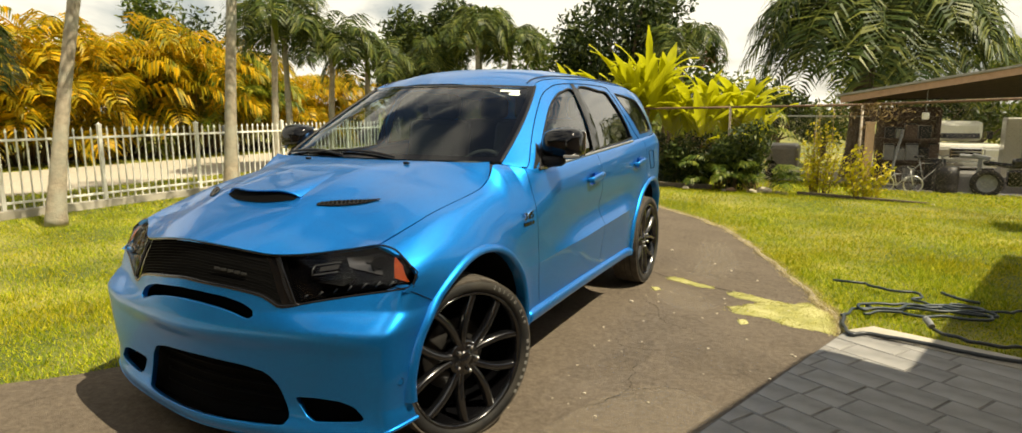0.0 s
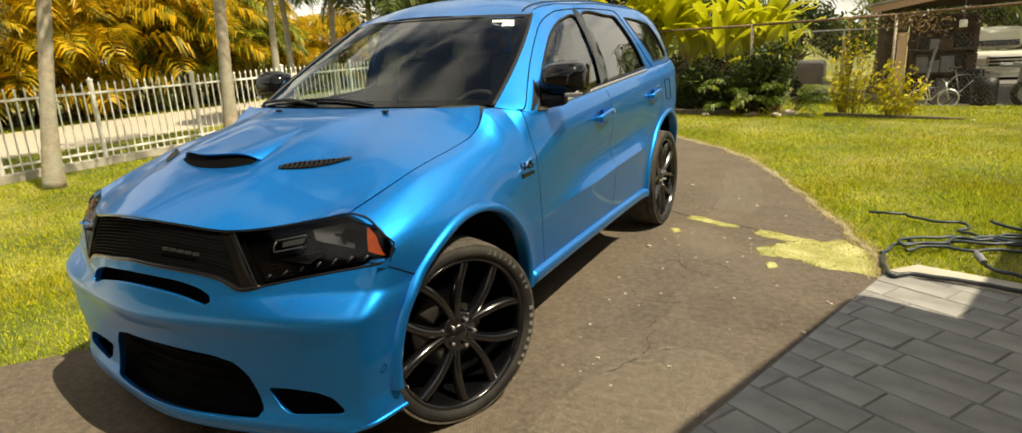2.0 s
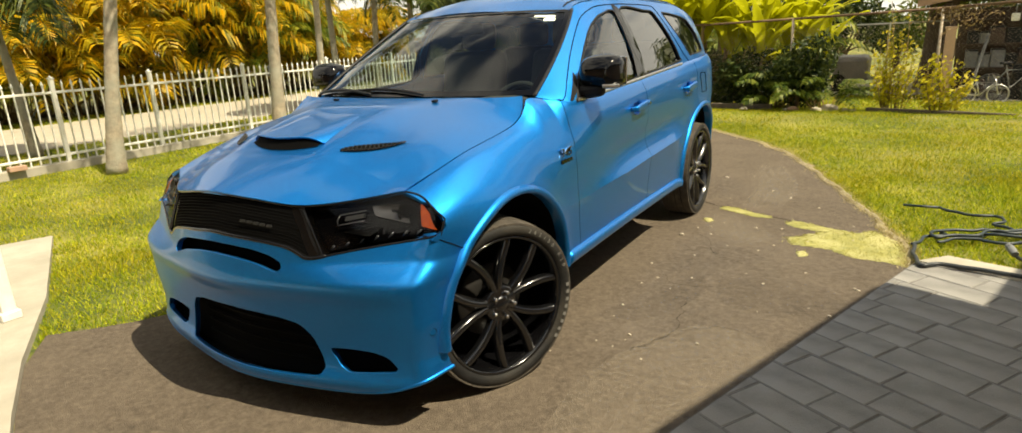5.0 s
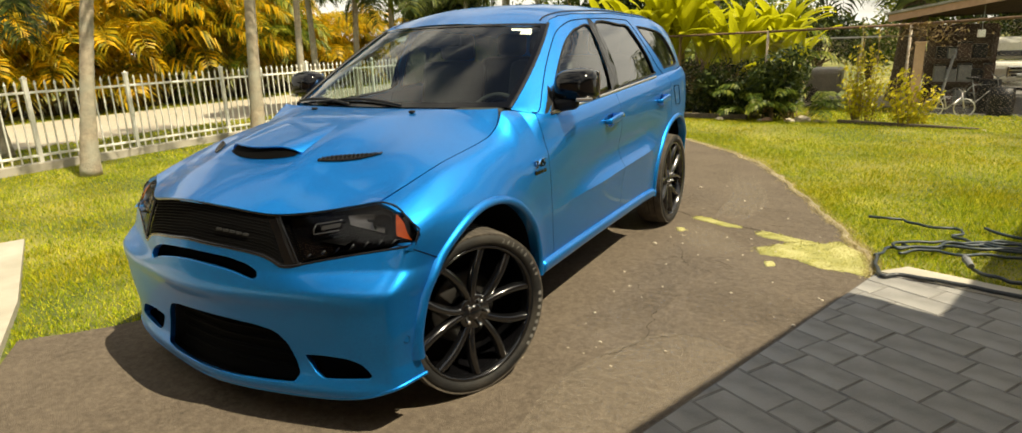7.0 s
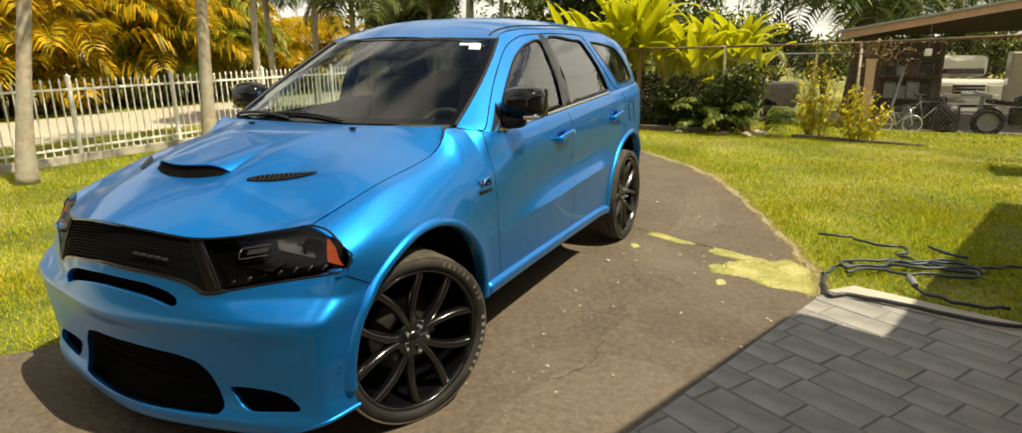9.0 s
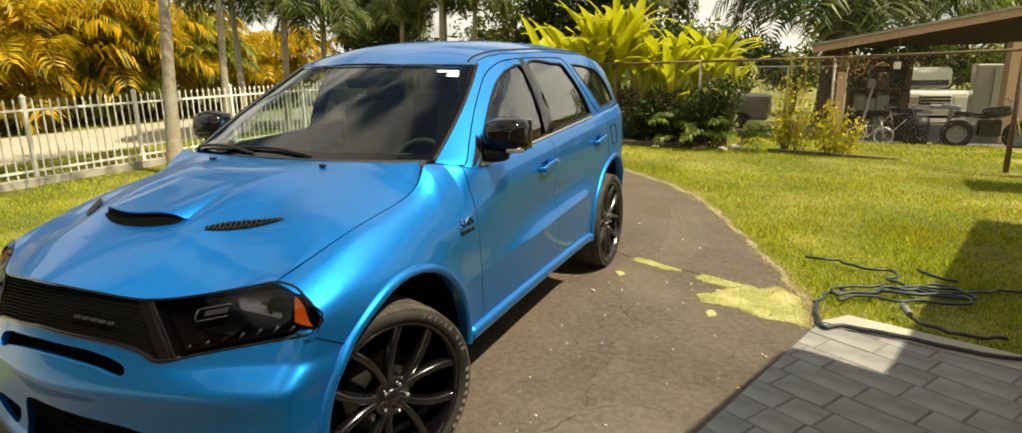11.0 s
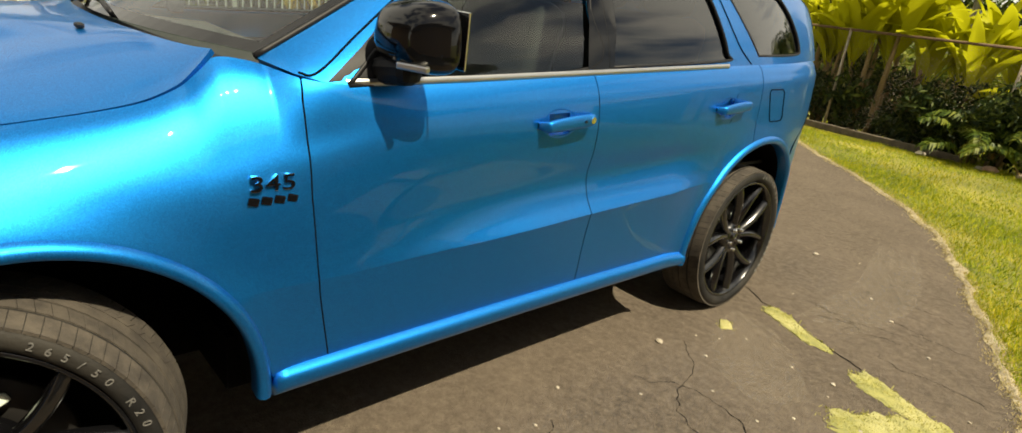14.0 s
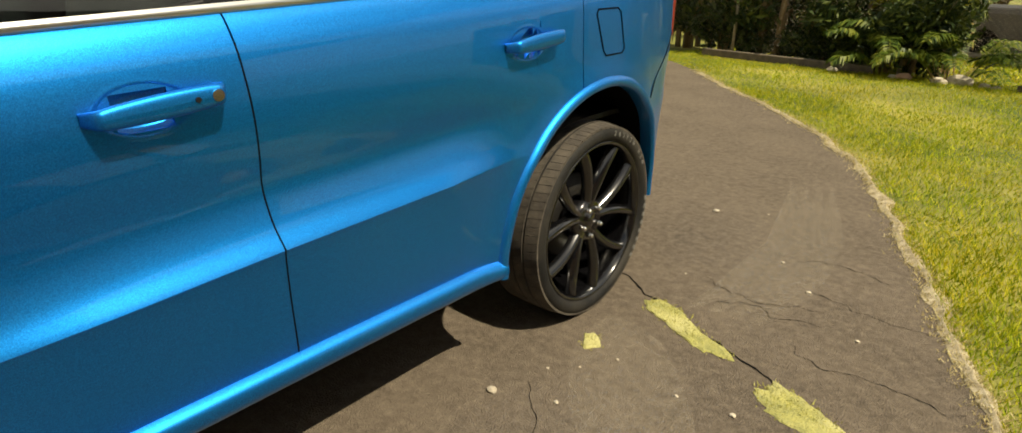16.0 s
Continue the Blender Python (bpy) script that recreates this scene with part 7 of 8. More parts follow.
clump((0.2, 11.15, fall(0.2, 11)), 16, 0.9, 0.35, MID_LEAF, random.Random(72), "fern", "arching green fern fronds under the banana plants", "fern", leaf=0.2, width=0.02, height=0.5, rise=(0.6, 1.3), droop=(0.3, 0.9), stem_r=0.008)


def spindly(at, height, spread, stems, leaves, seed, label):
    """Thin upright stems with small yellow leaves."""
    rnd = random.Random(seed)
    t = thing("shrub", label, "shrub", at, "shrubs on the wire fence")
    verts, faces = [], []
    for k in range(stems):
        x, y = rnd.uniform(-spread, spread), rnd.uniform(-0.12, 0.12)
        h = height * rnd.uniform(0.55, 1.05)
        pts = [Vector((x * 0.5, y * 0.5, 0)), Vector((x * 0.8 + rnd.uniform(-0.05, 0.05), y, h * 0.5)), Vector((x + rnd.uniform(-0.1, 0.1), y, h))]
        attach("stem", mesh_of("stem", *tube(pts, [0.008, 0.006, 0.003], 5), STRAW, True), t)
        for j in range(leaves):
            s = rnd.uniform(0.12, 1.0)
            p = pts[0].lerp(pts[1], s * 2) if s < 0.5 else pts[1].lerp(pts[2], s * 2 - 1)
            p = p + Vector((rnd.gauss(0, 0.06), rnd.gauss(0, 0.05), rnd.gauss(0, 0.03)))
            n = Vector((rnd.gauss(0, 1), rnd.gauss(0, 1), rnd.gauss(0.4, 1))).normalized()
            u = n.orthogonal().normalized()
            w = n.cross(u)
            ls = rnd.uniform(0.022, 0.044)
            b = len(verts)
            verts += [p - u * ls, p + w * ls * 0.55, p + u * ls, p - w * ls * 0.55]
            faces.append((b, b + 1, b + 2, b + 3))
    attach("foliage", mesh_of("foliage", verts, faces, YELLOW_LEAF), t)
    return t


spindly((2.15, 10.65, fall(2, 10.6)), 1.15, 0.38, 15, 52, 1, "spindly yellow-leaved shrub growing through the wire fence")
spindly((2.85, 10.30, fall(2.8, 10.3)), 0.95, 0.34, 14, 70, 2, "bushy yellow-leaved shrub at the fence post")
spindly((2.1, 10.75, fall(2, 10.7)), 1.75, 0.32, 9, 34, 3, "tall thin yellow-leaved vine on the wire fence")
vine = thing("dry_vine", "dry reddish vine hanging from the fence rail", "vine", (2.9, 10.45, 0))
rnd = random.Random(9)
verts, faces = [], []
for k in range(420):
    x = rnd.gauss(0.0, 0.32)
    p = Vector((x, -0.72 * x + rnd.gauss(0, 0.03), 1.60 - abs(rnd.gauss(0, 0.17))))
    n = Vector((rnd.gauss(0, 1), rnd.gauss(0, 1), rnd.gauss(0, 1))).normalized()
    u = n.orthogonal().normalized()
    w, ls = n.cross(u), rnd.uniform(0.015, 0.035)
    b = len(verts)
    verts += [p - u * ls, p + w * ls * 0.5, p + u * ls, p - w * ls * 0.5]
    faces.append((b, b + 1, b + 2, b + 3))
attach("foliage", mesh_of("foliage", verts, faces, STRAW), vine)

# garden edging and stones
for (a, b, h, lab) in (((-2.4, 11.15), (0.15, 10.98), 0.11, "grey weathered edging board along the planting bed"), ((1.75, 10.62), (3.75, 9.95), 0.07, "dark weathered timber lying along the fence foot")):
    t = thing("edging_timber", lab, "timber", (*a, fall(*a)))
    bm = bmesh.new()
    d = Vector((b[0] - a[0], b[1] - a[1], 0))
    box(bm, (d.length, 0.07, h), (d.x / 2, d.y / 2, h / 2), (0, 0, math.degrees(math.atan2(d.y, d.x))), bevel=0.012)
    part("timber", bm, TIMBER, t)
for k, (x, y, r) in enumerate(((1.16, 10.75, 0.12), (0.92, 10.82, 0.07), (0.98, 10.66, 0.06), (1.42, 10.72, 0.06), (1.55, 10.68, 0.05), (0.55, 10.72, 0.085), (0.42, 10.75, 0.05), (-0.35, 10.85, 0.06), (3.80, 9.85, 0.03))):
    pebble((x, y, fall(x, y) - 0.02), r, 50 + k, name="rock", label="pale limestone rock beside the planting bed" if k != 5 else "flat reddish stone beside the planting bed", group="rocks by the bed",
           mat=ROCK if k != 5 else FASCIA)
brick = thing("clay_brick", "single pale orange brick lying on the fence kerb", "brick", (-7.75, 1.62, 0.10))
bm = bmesh.new()
box(bm, (0.1, 0.21, 0.065), (0, 0, 0.033), bevel=0.006)
part("block", bm, FASCIA, brick)

# ---------------------------------------------------------------- garden hose on lawn and paving
def hose(points, r, mat, label, n=160, lift=0.0, wobble=0.05):
    pts = [p + Vector((noise.noise((p.x * 7, p.y * 7, r * 90)), noise.noise((p.x * 7, p.y * 7, 5 + r * 90)), 0.15 * noise.noise((p.x * 9, p.y * 9, 9)))) * wobble for p in curve3([(x, y, z + lift) for x, y, z in points], n)]
    t = thing("garden_hose", label, "hose", (0, 0, 0), "hoses")
    attach("pipe", mesh_of("pipe", *tube(pts, r, 8), mat, True), t)
    return t


hose([(2.47, 2.62, 0.03), (2.46, 2.40, 0.03), (2.50, 2.17, 0.05), (2.62, 2.22, 0.052), (2.95, 2.16, 0.052), (3.25, 2.08, 0.052), (3.48, 2.10, 0.052), (3.62, 2.26, 0.04), (3.75, 2.5, 0.03)], 0.013, HOSE, "black garden hose lying over the paving's edge", wobble=0.015)
rnd = random.Random(3)
coil = [(2.47, 2.62, 0.03), (2.52, 2.80, 0.035), (2.66, 2.90, 0.04), (2.86, 2.98, 0.035), (2.98, 3.05, 0.04), (3.12, 3.02, 0.04), (3.28, 3.12, 0.045), (3.36, 3.22, 0.04), (3.22, 3.26, 0.045), (3.08, 3.10, 0.05),
        (3.20, 3.02, 0.05), (3.40, 3.04, 0.05), (3.34, 3.16, 0.06), (3.10, 3.14, 0.06), (2.94, 3.04, 0.06), (2.78, 2.92, 0.06), (2.62, 2.80, 0.05), (2.56, 2.90, 0.06), (2.74, 3.02, 0.05), (3.0, 3.08, 0.05), (3.3, 3.08, 0.06), (3.5, 3.25, 0.03), (3.8, 3.4, 0.03)]
hose(coil, 0.0105, HOSE_BLUE, "slate-blue garden hose tangled on the lawn", 320)
hose([(2.40, 3.70, 0.03), (2.52, 3.66, 0.04), (2.62, 3.68, 0.035), (2.68, 3.56, 0.04), (2.84, 3.50, 0.04), (2.98, 3.52, 0.04), (3.02, 3.40, 0.045), (2.95, 3.28, 0.04), (3.02, 3.15, 0.05), (3.10, 3.06, 0.05)], 0.0105, HOSE_BLUE, "slate-blue garden hose winding over grass", 200)
hose([(3.16, 3.62, 0.03), (3.28, 3.52, 0.035), (3.40, 3.44, 0.03)], 0.012, HOSE_BLUE, "short stretch of slate-blue hose in grass", 40)
hose([(3.00, 2.52, 0.04), (3.02, 2.43, 0.05), (3.10, 2.36, 0.06), (3.25, 2.32, 0.05), (3.45, 2.38, 0.04)], 0.012, HOSE, "black hose end on the paving's edge", 60)
hose([(2.60, 2.72, 0.04), (2.78, 2.84, 0.045), (2.95, 2.80, 0.05), (3.10, 2.90, 0.05), (3.22, 2.84, 0.05), (3.38, 2.94, 0.05), (3.30, 3.04, 0.06), (3.12, 2.98, 0.06), (2.98, 2.92, 0.06), (2.84, 2.98, 0.05), (2.70, 2.86, 0.05), (2.58, 2.94, 0.04)], 0.0105, HOSE_BLUE, "slate-blue garden hose looped loosely on grass", 240)
nozzle = thing("hose_nozzle", "dark grey hose nozzle lying at the paving's edge", "nozzle", (2.985, 2.545, 0.045))
bm = bmesh.new()
rod(bm, (0, 0, 0.012), (-0.02, 0.07, 0.03), 0.02, 0.024, 12)
rod(bm, (-0.02, 0.07, 0.03), (-0.03, 0.10, 0.035), 0.026, 0.018, 12)
part("body", bm, GREY_STEEL, nozzle)

# ---------------------------------------------------------------- neighbour's carport and house
CG = fall(4, 15.5)
carport = thing("carport", "open carport with a low-pitched roof and peach pillar", "carport", (0, 15.5, 0), kind="structure")
X0, X1, SLOPE = 2.35, 9.8, 0.172
eave = lambda x: 1.84 + (x - X0) * SLOPE


DEEP, BACK = 4.2, 1.90


def sloped(name, x0, x1, y0, y1, drop, thick, mat, label=""):
    """A plank of the roof, which falls from its raking front edge to a level back edge."""
    v = []
    for x in (x0, x1):
        for y in (y0, y1):
            z = eave(x) + (BACK - eave(x)) * max(0.0, y) / DEEP
            for dz in (0, -thick):
                v.append((x, y, z - drop + dz))
    f = [(0, 2, 6, 4), (1, 5, 7, 3), (0, 4, 5, 1), (2, 3, 7, 6), (0, 1, 3, 2), (4, 6, 7, 5)]
    return attach(name, mesh_of(name, v, f, mat), carport, label)


sloped("roof", X0 - 0.1, X1, -0.18, DEEP, -0.04, 0.05, ROOFING, "grey felt roof edge")
sloped("fascia", X0, X1, -0.12, -0.06, 0.012, 0.17, FASCIA, "pinkish painted fascia board")
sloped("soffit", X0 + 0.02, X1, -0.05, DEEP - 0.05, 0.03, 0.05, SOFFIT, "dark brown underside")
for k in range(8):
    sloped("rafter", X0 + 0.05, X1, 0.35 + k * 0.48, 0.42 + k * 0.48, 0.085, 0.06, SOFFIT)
bm = bmesh.new()
box(bm, (0.19, 0.26, 1.55), (3.05, 0.25, CG + 0.775), bevel=0.01)
box(bm, (0.23, 0.32, 0.06), (3.05, 0.25, CG + 1.57), bevel=0.01)
part("pillar", bm, STUCCO, carport, "peach stucco pillar")
bm = bmesh.new()
box(bm, (0.12, 0.12, 0.95), (3.08, 0.25, CG + 1.55 + 0.40))
part("pillar_post", bm, SOFFIT, carport)
bm = bmesh.new()
box(bm, (0.25, 0.5, 2.2), (6.38, 0.25, CG + 1.10))
part("wall_side", bm, STUCCO, carport, "peach stucco house wall")
bm = bmesh.new()
box(bm, (3.2, 0.25, 2.9), (8.1, 0.14, CG + 1.42))
part("wall_front", bm, STUCCO, carport, "peach stucco house wall")
bm = bmesh.new()
box(bm, (0.75, 0.08, 0.75), (7.45, -0.02, CG + 1.75))
part("window", bm, BLACK_GLOSS, carport, "dark window pane")
bm = bmesh.new()
box(bm, (0.9, 0.16, 0.10), (7.45, -0.04, CG + 2.18), bevel=0.01)
part("window_head", bm, RED_WOOD, carport)
# joint grey in place of pale concrete: the carport's shade is in the colour
tagged(slab("carport_floor", [(2.7, 14.8), (6.3, 14.2), (9.0, 26), (2.9, 26)], CG + 0.02, 0.6, JOINT), "concrete carport floor, dark grey put in for shade", "floor", kind="structure")


def bicycle(at, turn, r, color, label):
    t = thing("bicycle", label, "bicycle", at, "bicycles in the carport")
    t.matrix_basis = pose(*at, 0, 0, turn)
    for x in (-r * 1.45, r * 1.45):
        v, f = lathe([(r - 0.02, -0.015), (r, -0.012), (r + 0.006, 0.0), (r, 0.012), (r - 0.02, 0.015)], 32, True)
        ring = attach("wheel", mesh_of("wheel", [(q[1] + x, q[0], q[2] + r) for q in v], f, RUBBER if color is not SATIN else SATIN, True), t)
        sp = [tube([(x, 0, r), (x + (r - 0.02) * math.cos(a), 0, r + (r - 0.02) * math.sin(a))], 0.002, 3) for a in np.linspace(0, 2 * math.pi, 15)[:-1]]
        attach("spoke_fan", mesh_of("spoke_fan", *merge(sp), SATIN), ring)
    s = [tube([(-r * 1.45, 0, r), (-r * 0.2, 0, r * 0.9), (r * 1.1, 0, r * 2.2), (-r * 0.5, 0, r * 2.2), (-r * 1.45, 0, r)], 0.016, 6), tube([(-r * 0.2, 0, r * 0.9), (-r * 0.6, 0, r * 2.6)], 0.014, 6),
         tube([(r * 1.45, 0, r), (r * 1.05, 0, r * 2.7)], 0.014, 6), tube([(r * 1.05, -0.25, r * 2.9), (r * 1.1, 0, r * 2.7), (r * 1.05, 0.25, r * 2.9)], 0.012, 6)]
    attach("frame", mesh_of("frame", *merge(s), color, True), t)
    bm = bmesh.new()
    box(bm, (0.22, 0.12, 0.05), (-r * 0.62, 0, r * 2.7), bevel=0.02)
    part("saddle", bm, BLACK_TRIM, t)
    return t


bicycle((3.68, 14.75, CG), 8, 0.20, SATIN, "small pale bicycle leaning in the carport")
bicycle((4.25, 15.3, CG), 20, 0.30, GREY_STEEL, "dark bicycle parked in the carport")
ladder = thing("ladder", "grey ladder leaning under the carport roof", "ladder", (3.52, 15.2, CG))
v = [tube([(-0.05, 0.0, 0), (0.22, 0.35, 1.4)], 0.02, 5), tube([(-0.05, 0.3, 0), (0.22, 0.65, 1.4)], 0.02, 5)] + [tube([(-0.05 + 0.27 * s, 0.35 * s, 1.4 * s), (-0.05 + 0.27 * s, 0.3 + 0.35 * s, 1.4 * s)], 0.014, 5) for s in (0.15, 0.35, 0.55, 0.75, 0.92)]
attach("rails", mesh_of("rails", *merge(v), GREY_STEEL, True), ladder)
shelf = thing("storage_shelf", "dark cluttered storage shelf in the carport's shade", "shelf", (3.95, 17.0, CG))
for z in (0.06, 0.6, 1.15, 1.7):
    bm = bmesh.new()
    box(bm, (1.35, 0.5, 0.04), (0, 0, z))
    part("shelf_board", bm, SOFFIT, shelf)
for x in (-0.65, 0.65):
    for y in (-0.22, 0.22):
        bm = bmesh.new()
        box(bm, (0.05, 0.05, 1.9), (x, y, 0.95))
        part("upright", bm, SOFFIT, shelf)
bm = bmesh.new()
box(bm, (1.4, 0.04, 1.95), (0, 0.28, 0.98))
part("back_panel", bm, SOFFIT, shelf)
rnd = random.Random(2)
for z in (0.08, 0.62, 1.17):
    x = -0.52
    while x < 0.5:
        w = rnd.uniform(0.16, 0.3)
        b = thing("storage_box", "dark plastic box on the carport shelf", "box", (3.95 + x + w / 2, 16.95, CG + z), "boxes on the shelf")
        bm = bmesh.new()
        h = rnd.uniform(0.2, 0.42)
        box(bm, (w * 0.92, 0.36, h), (0, 0, h / 2 + 0.001), bevel=0.015)
        part("body", bm, rnd.choice((BLACK_TRIM, SOFFIT, GREY_STEEL, BLACK_TRIM)), b)
        bm = bmesh.new()
        box(bm, (w * 0.96, 0.38, 0.03), (0, 0, h + 0.012), bevel=0.01)
        part("lid", bm, BLACK_TRIM, b)
        x += w
for (x, y, r, h) in ((4.45, 15.6, 0.22, 0.75), (4.62, 15.0, 0.24, 0.62)):
    t = thing("barrel", "black plastic barrel standing in the carport", "barrel", (x, y, CG), "barrels in the carport")
    v, f = lathe([(0.001, 0.0), (r * 0.9, 0.0), (r * 0.98, 0.05), (r, h * 0.33), (r * 0.97, h * 0.36), (r, h * 0.4), (r, h * 0.7), (r * 0.92, h), (0.001, h)], 24)
    attach("body", mesh_of("body", [(q[1], q[2], q[0]) for q in v], f, BLACK_TRIM, True), t)
lamp_ = thing("wall_lantern", "small white lantern hanging from the carport beam", "lantern", (4.15, 15.55, eave(4.15) - 0.80))
bm = bmesh.new()
box(bm, (0.14, 0.14, 0.16), (0, 0, 0), bevel=0.02)
part("housing", bm, WHITE, lamp_)
bm = bmesh.new()
rod(bm, (0, 0, 0.08), (0, 0, 0.60), 0.008)
part("rod", bm, GREY_STEEL, lamp_)
bench = thing("exercise_bench", "grey steel exercise bench on the carport floor", "bench", (5.15, 14.9, CG))
bm = bmesh.new()
box(bm, (0.34, 0.12, 0.10), (0.05, 0, 0.86), (0, 12, 0), bevel=0.02)
part("pad", bm, GREY_STEEL, bench)
for a, b in (((0, 0, 0.04), (0.05, 0, 0.85)), ((-0.22, 0, 0.04), (0.28, 0, 0.04)), ((-0.1, 0, 0.06), (0.03, 0, 0.5)), ((0.0, -0.25, 0.04), (0.0, 0.25, 0.04)), ((-0.35, 0, 0.88), (0.0, 0, 0.86))):
    bm = bmesh.new()
    rod(bm, a, b, 0.045, seg=8)
    part("tube", bm, GREY_STEEL, bench)
moto = thing("motorcycle", "dark motorcycle with chrome parts standing in shade", "motorcycle", (5.85, 14.6, CG))
for x in (-0.55, 0.55):
    v, f = lathe([(0.19, -0.05), (0.28, -0.055), (0.31, 0.0), (0.28, 0.055), (0.19, 0.05)], 28, True)
    wh = attach("wheel", mesh_of("wheel", [(q[1] + x, q[0], q[2] + 0.31) for q in v], f, RUBBER, True), moto)
    attach("rim", mesh_of("rim", [(q[1] + x, q[0], q[2] + 0.31) for q in lathe([(0.001, 0.03), (0.10, 0.02), (0.19, 0.04), (0.19, -0.04)], 24)[0]], lathe([(0.001, 0.03), (0.10, 0.02), (0.19, 0.04), (0.19, -0.04)], 24)[1], GREY_STEEL, True), wh)
bm = bmesh.new()
box(bm, (0.5, 0.22, 0.22), (0.1, 0, 0.78), (0, -8, 0), bevel=0.07)
box(bm, (0.6, 0.2, 0.10), (-0.35, 0, 0.72), (0, 6, 0), bevel=0.04)
box(bm, (0.42, 0.26, 0.36), (0.0, 0, 0.45), bevel=0.05)
part("body", bm, BLACK_GLOSS, moto)
attach("handlebar", mesh_of("handlebar", *merge([tube([(0.3, -0.36, 1.05), (0.38, -0.1, 0.98), (0.38, 0.1, 0.98), (0.3, 0.36, 1.05)], 0.014, 6), tube([(0.55, 0.06, 0.31), (0.36, 0.06, 0.98)], 0.022, 6), tube([(0.55, -0.06, 0.31), (0.36, -0.06, 0.98)], 0.022, 6)]), CHROME, True), moto)


def vehicle_wheel(parent, x, y, r, z=0.0, w=0.24):
    v, f = lathe([(r * 0.6, -w / 2), (r * 0.92, -w / 2), (r, -w / 3), (r, w / 3), (r * 0.92, w / 2), (r * 0.6, w / 2)], 28, True)
    t = attach("wheel", mesh_of("wheel", [(x + q[0], y + q[1], q[2] + r + z) for q in v], f, RUBBER, True), parent)
    v, f = lathe([(0.001, -w / 2 + 0.02), (r * 0.6, -w / 2 + 0.03), (r * 0.62, w / 2 - 0.03), (0.001, w / 2 - 0.02)], 24)
    attach("rim", mesh_of("rim", [(x + q[0], y + q[1], q[2] + r + z) for q in v], f, SATIN, True), t)


# white pick-up seen through the carport
TZ = fall(6, 22)
truck = thing("pickup_truck", "white pick-up truck with a chrome grille, parked beyond the carport", "truck", (5.95, 22.0, TZ))
truck.matrix_basis = pose(5.95, 22.0, TZ, 0, 0, 9)
bm = bmesh.new()
box(bm, (1.90, 1.25, 0.50), (0, 0.55, 1.02), bevel=0.10)
box(bm, (1.94, 4.2, 0.42), (0, 2.1, 0.82), bevel=0.06)
part("body", bm, OFFWHITE, truck)
bm = bmesh.new()
box(bm, (1.72, 1.7, 0.66), (0, 2.05, 1.62), bevel=0.16)
part("cab", bm, OFFWHITE, truck)
bm = bmesh.new()
box(bm, (1.48, 0.03, 0.46), (0, 1.235, 1.60), (-24, 0, 0), bevel=0.02)
part("windscreen", bm, BLACK_GLOSS, truck, "dark windscreen")
bm = bmesh.new()
box(bm, (0.90, 0.08, 0.34), (0, -0.09, 0.98), bevel=0.03)
part("grille", bm, CHROME, truck, "chrome grille")
for k in range(3):
    bm = bmesh.new()
    box(bm, (0.8, 0.02, 0.06), (0, -0.135, 0.88 + k * 0.1))
    part("grille_slot", bm, BLACK_DEEP, truck)
bm = bmesh.new()
box(bm, (1.90, 0.20, 0.20), (0, -0.14, 0.62), bevel=0.05)
part("bumper", bm, CHROME, truck, "chrome front bumper")
for x in (-0.68, 0.68):
    bm = bmesh.new()
    box(bm, (0.40, 0.06, 0.26), (x, -0.07, 0.98), bevel=0.03)
    part("headlamp", bm, SATIN, truck)
    bm = bmesh.new()
    box(bm, (0.16, 0.12, 0.26), (x * 1.56, 1.35, 1.5), bevel=0.03)
    part("wing_mirror", bm, BLACK_TRIM, truck)
    for y in (0.75, 3.4):
        vehicle_wheel(truck, x * 1.24, y, 0.40)
bm = bmesh.new()
box(bm, (1.6, 3.6, 0.3), (0, 2.0, 0.5))
part("chassis", bm, BLACK_DEEP, truck)

locker = thing("storage_cabinet", "tall cream storage cabinet beyond the carport", "cabinet", (6.95, 20.2, fall(7, 20)))
bm = bmesh.new()
box(bm, (0.85, 0.6, 1.95), (0, 0, 0.99), bevel=0.03)
part("body", bm, OFFWHITE, locker)
bm = bmesh.new()
box(bm, (0.02, 0.02, 1.7), (0.0, -0.31, 0.99))
part("door_gap", bm, GREY_STEEL, locker)

VZ = fall(0, 20.5)
van = thing("parked_van", "dusty grey-brown van parked beyond the far fence", "van", (-0.9, 20.3, VZ + 0.03))
van_paint = material("dusty_grey_paint", (0.22, 0.19, 0.16), 0.4, dark=(0.16, 0.14, 0.12), scale=4)
bm = bmesh.new()
box(bm, (4.4, 1.8, 0.75), (0, 0, 0.72), bevel=0.12)
part("body", bm, van_paint, van)
bm = bmesh.new()
box(bm, (3.0, 1.6, 0.72), (-0.35, 0, 1.40), bevel=0.2)
part("cabin", bm, van_paint, van)
for x in (-1.3, -0.35, 0.6):
    bm = bmesh.new()
    box(bm, (0.75, 0.02, 0.40), (x, -0.80, 1.42), bevel=0.008)
    part("window", bm, BLACK_GLOSS, van)
for x in (-1.4, 1.4):
    for y in (-0.8, 0.8):
        v, f = lathe([(0.001, -0.1), (0.3, -0.1), (0.33, 0.0), (0.3, 0.1), (0.001, 0.1)], 24)
        attach("wheel", mesh_of("wheel", [(x + q[1], y + q[0], q[2] + 0.33) for q in v], f, RUBBER, True), van)

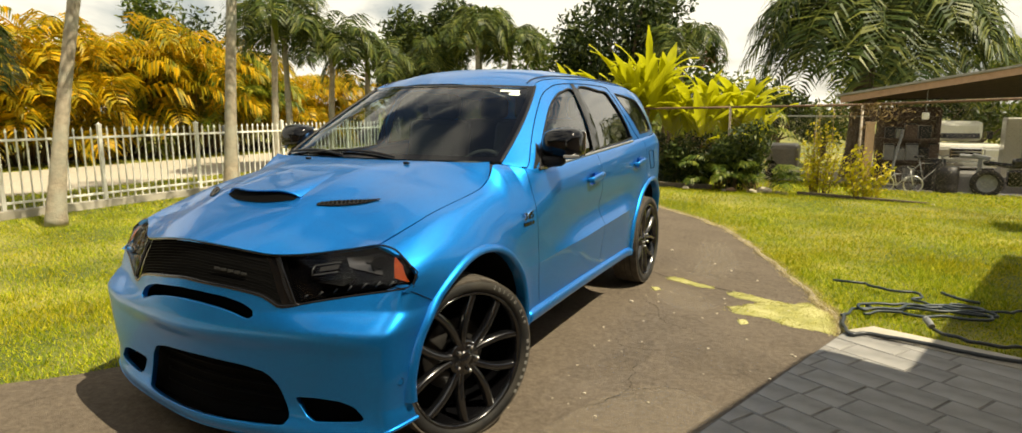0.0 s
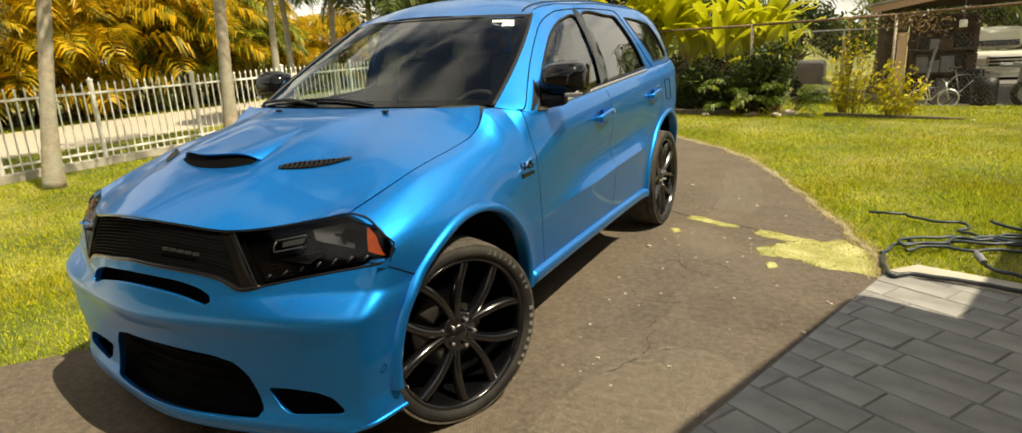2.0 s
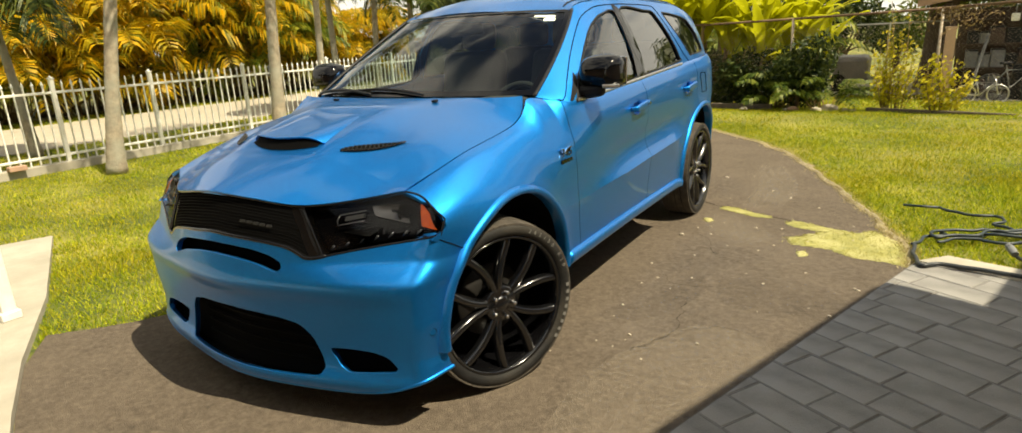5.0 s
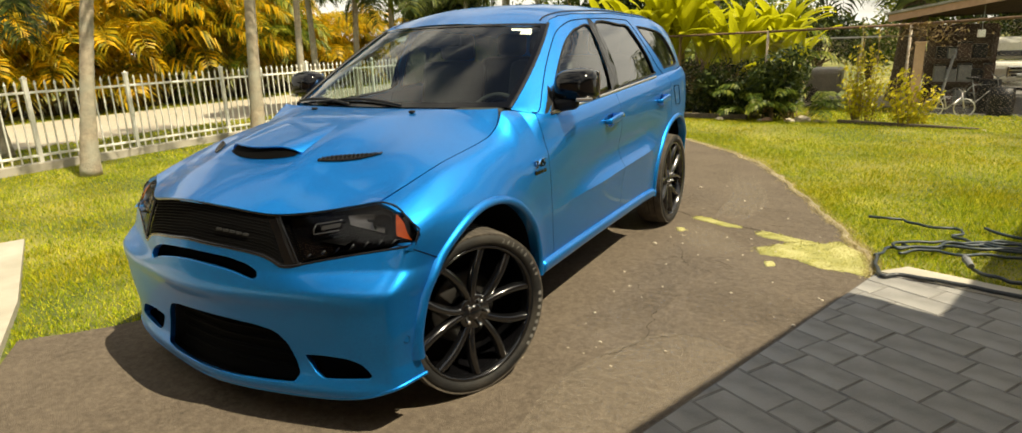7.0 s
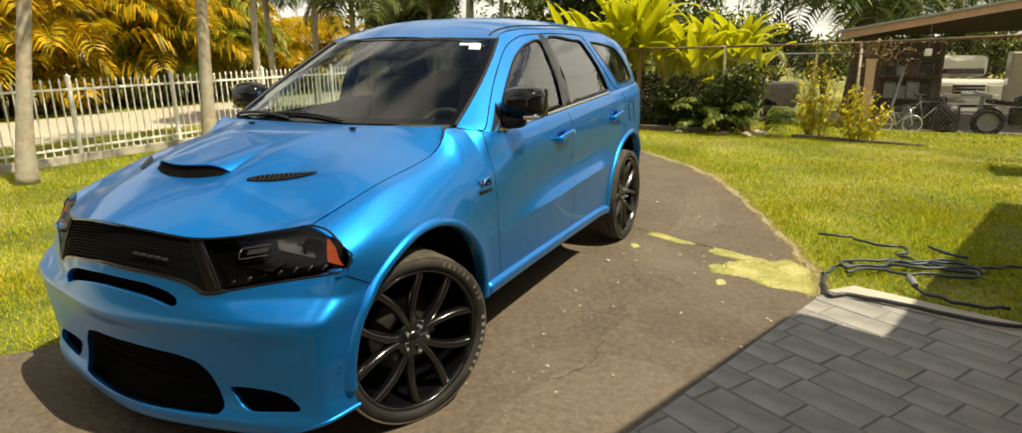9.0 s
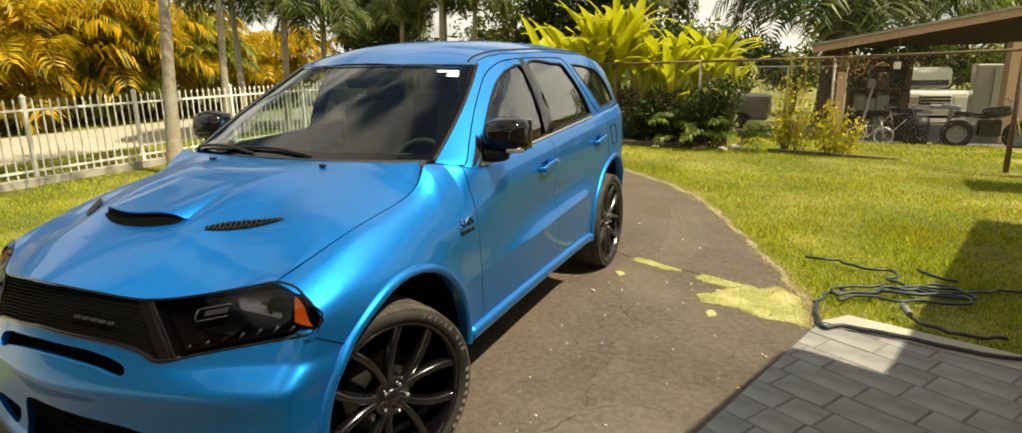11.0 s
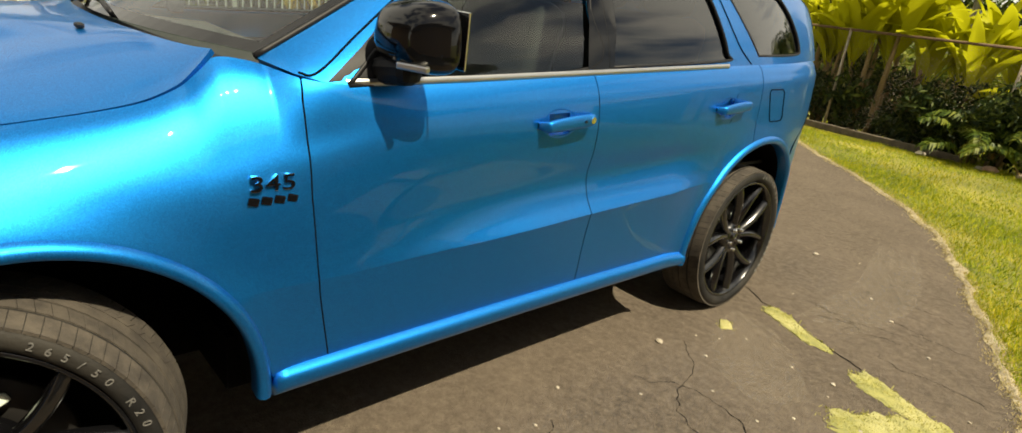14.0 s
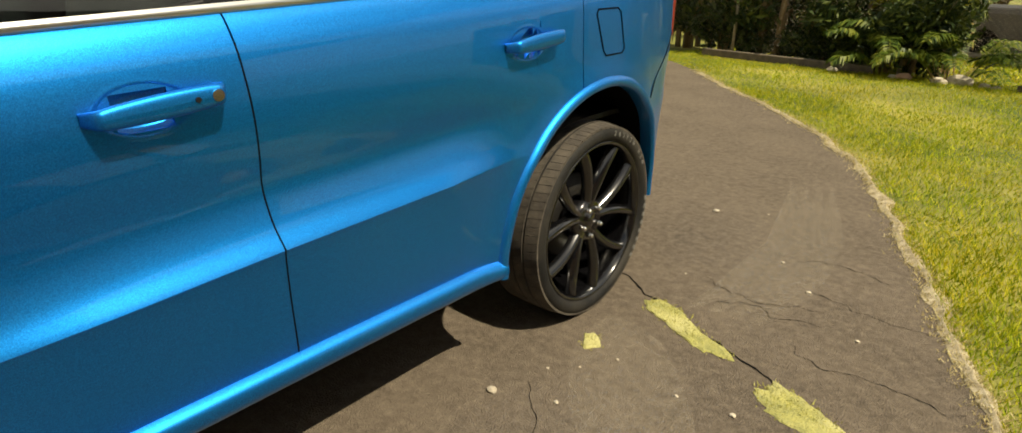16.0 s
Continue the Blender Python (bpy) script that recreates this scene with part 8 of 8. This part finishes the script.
far_fence = thing("wire_fence", "far galvanised fence with a pale top rail", "fence", (0, 17.6, fall(0, 17.6)))
for k in range(6):
    bm = bmesh.new()
    rod(bm, (-3.6 + k * 1.35, 0, 0), (-3.6 + k * 1.35, 0, 1.86), 0.022, seg=8)
    part("post", bm, SATIN, far_fence)
    if k < 5:
        bm = bmesh.new()
        rod(bm, (-3.6 + k * 1.35, 0, 1.85), (-2.25 + k * 1.35, 0, 1.85), 0.02, seg=8)
        part("rail", bm, SATIN, far_fence)
sets = []
for k in range(90):
    x = -3.6 + k * 0.075
    sets.append(tube([(x + (0.0375 if j % 2 else -0.0375), 0, 0.05 + j * 0.09) for j in range(21)], 0.002, 3))
attach("wire_mesh", mesh_of("wire_mesh", *merge(sets), GALV), far_fence)

# far hedge line closing the yard, flag and utility pole
for k in range(15):
    x = -6.5 + k * 2.05
    leafy((x, 31 + (k % 3) * 1.3, fall(x, 28)), (1.7, 1.2, 3.0 + (k * 7 % 4) * 0.55), 1500, 0.2, (DARK_LEAF, MID_LEAF, ARECA_GREEN)[k % 3], 90 + k, "tree", "distant green tree closing the back yards", "tree", "far trees", blobs=9, bare=0.42, trunk=0.12)
for k in range(9):
    x, y = -24 + k * 2.4, 33 + (k % 2) * 2
    leafy((x, y, 0), (1.8, 1.4, 3.8 + (k * 5 % 3) * 0.5), 1500, 0.2, (DARK_LEAF, MID_LEAF)[k % 2], 120 + k, "tree", "distant dark green tree across the street", "tree", "far trees", blobs=9, bare=0.06, trunk=0.12)
flag = thing("flag", "faded striped flag on a thin pole", "flag", (-4.35, 38, fall(-4.3, 28)))
bm = bmesh.new()
rod(bm, (0, 0, 0), (0, 0, 6.6), 0.035, 0.025)
part("pole", bm, SATIN, flag)
wave = lambda u, v: (-1.15 * u, 0.10 * math.sin(5 * u), 6.2 - 0.10 * u - 0.35 * u * u - 0.85 * v)
for k in range(9):
    v, f = grid(lambda u, w: wave(u, (k + w) / 9), 14, 1)
    attach("stripe", mesh_of("stripe", v, f, FLAG_RED if k % 2 == 0 else FLAG_WHITE, True), flag)
v, f = grid(lambda u, w: Vector(wave(u * 0.42, w * 0.5)) + Vector((0, -0.012, 0)), 8, 3)
attach("canton", mesh_of("canton", v, f, FLAG_BLUE, True), flag)
pole = thing("utility_pole", "tall thin grey utility pole above the trees", "pole", (-24.1, 40, 0))
bm = bmesh.new()
rod(bm, (0, 0, 0), (0, 0, 11.5), 0.16, 0.11, 10)
part("shaft", bm, GREY_STEEL, pole)
for z in (9.6, 10.4):
    bm = bmesh.new()
    box(bm, (1.3, 0.1, 0.1), (0.3, 0, z))
    part("crossarm", bm, GREY_STEEL, pole)
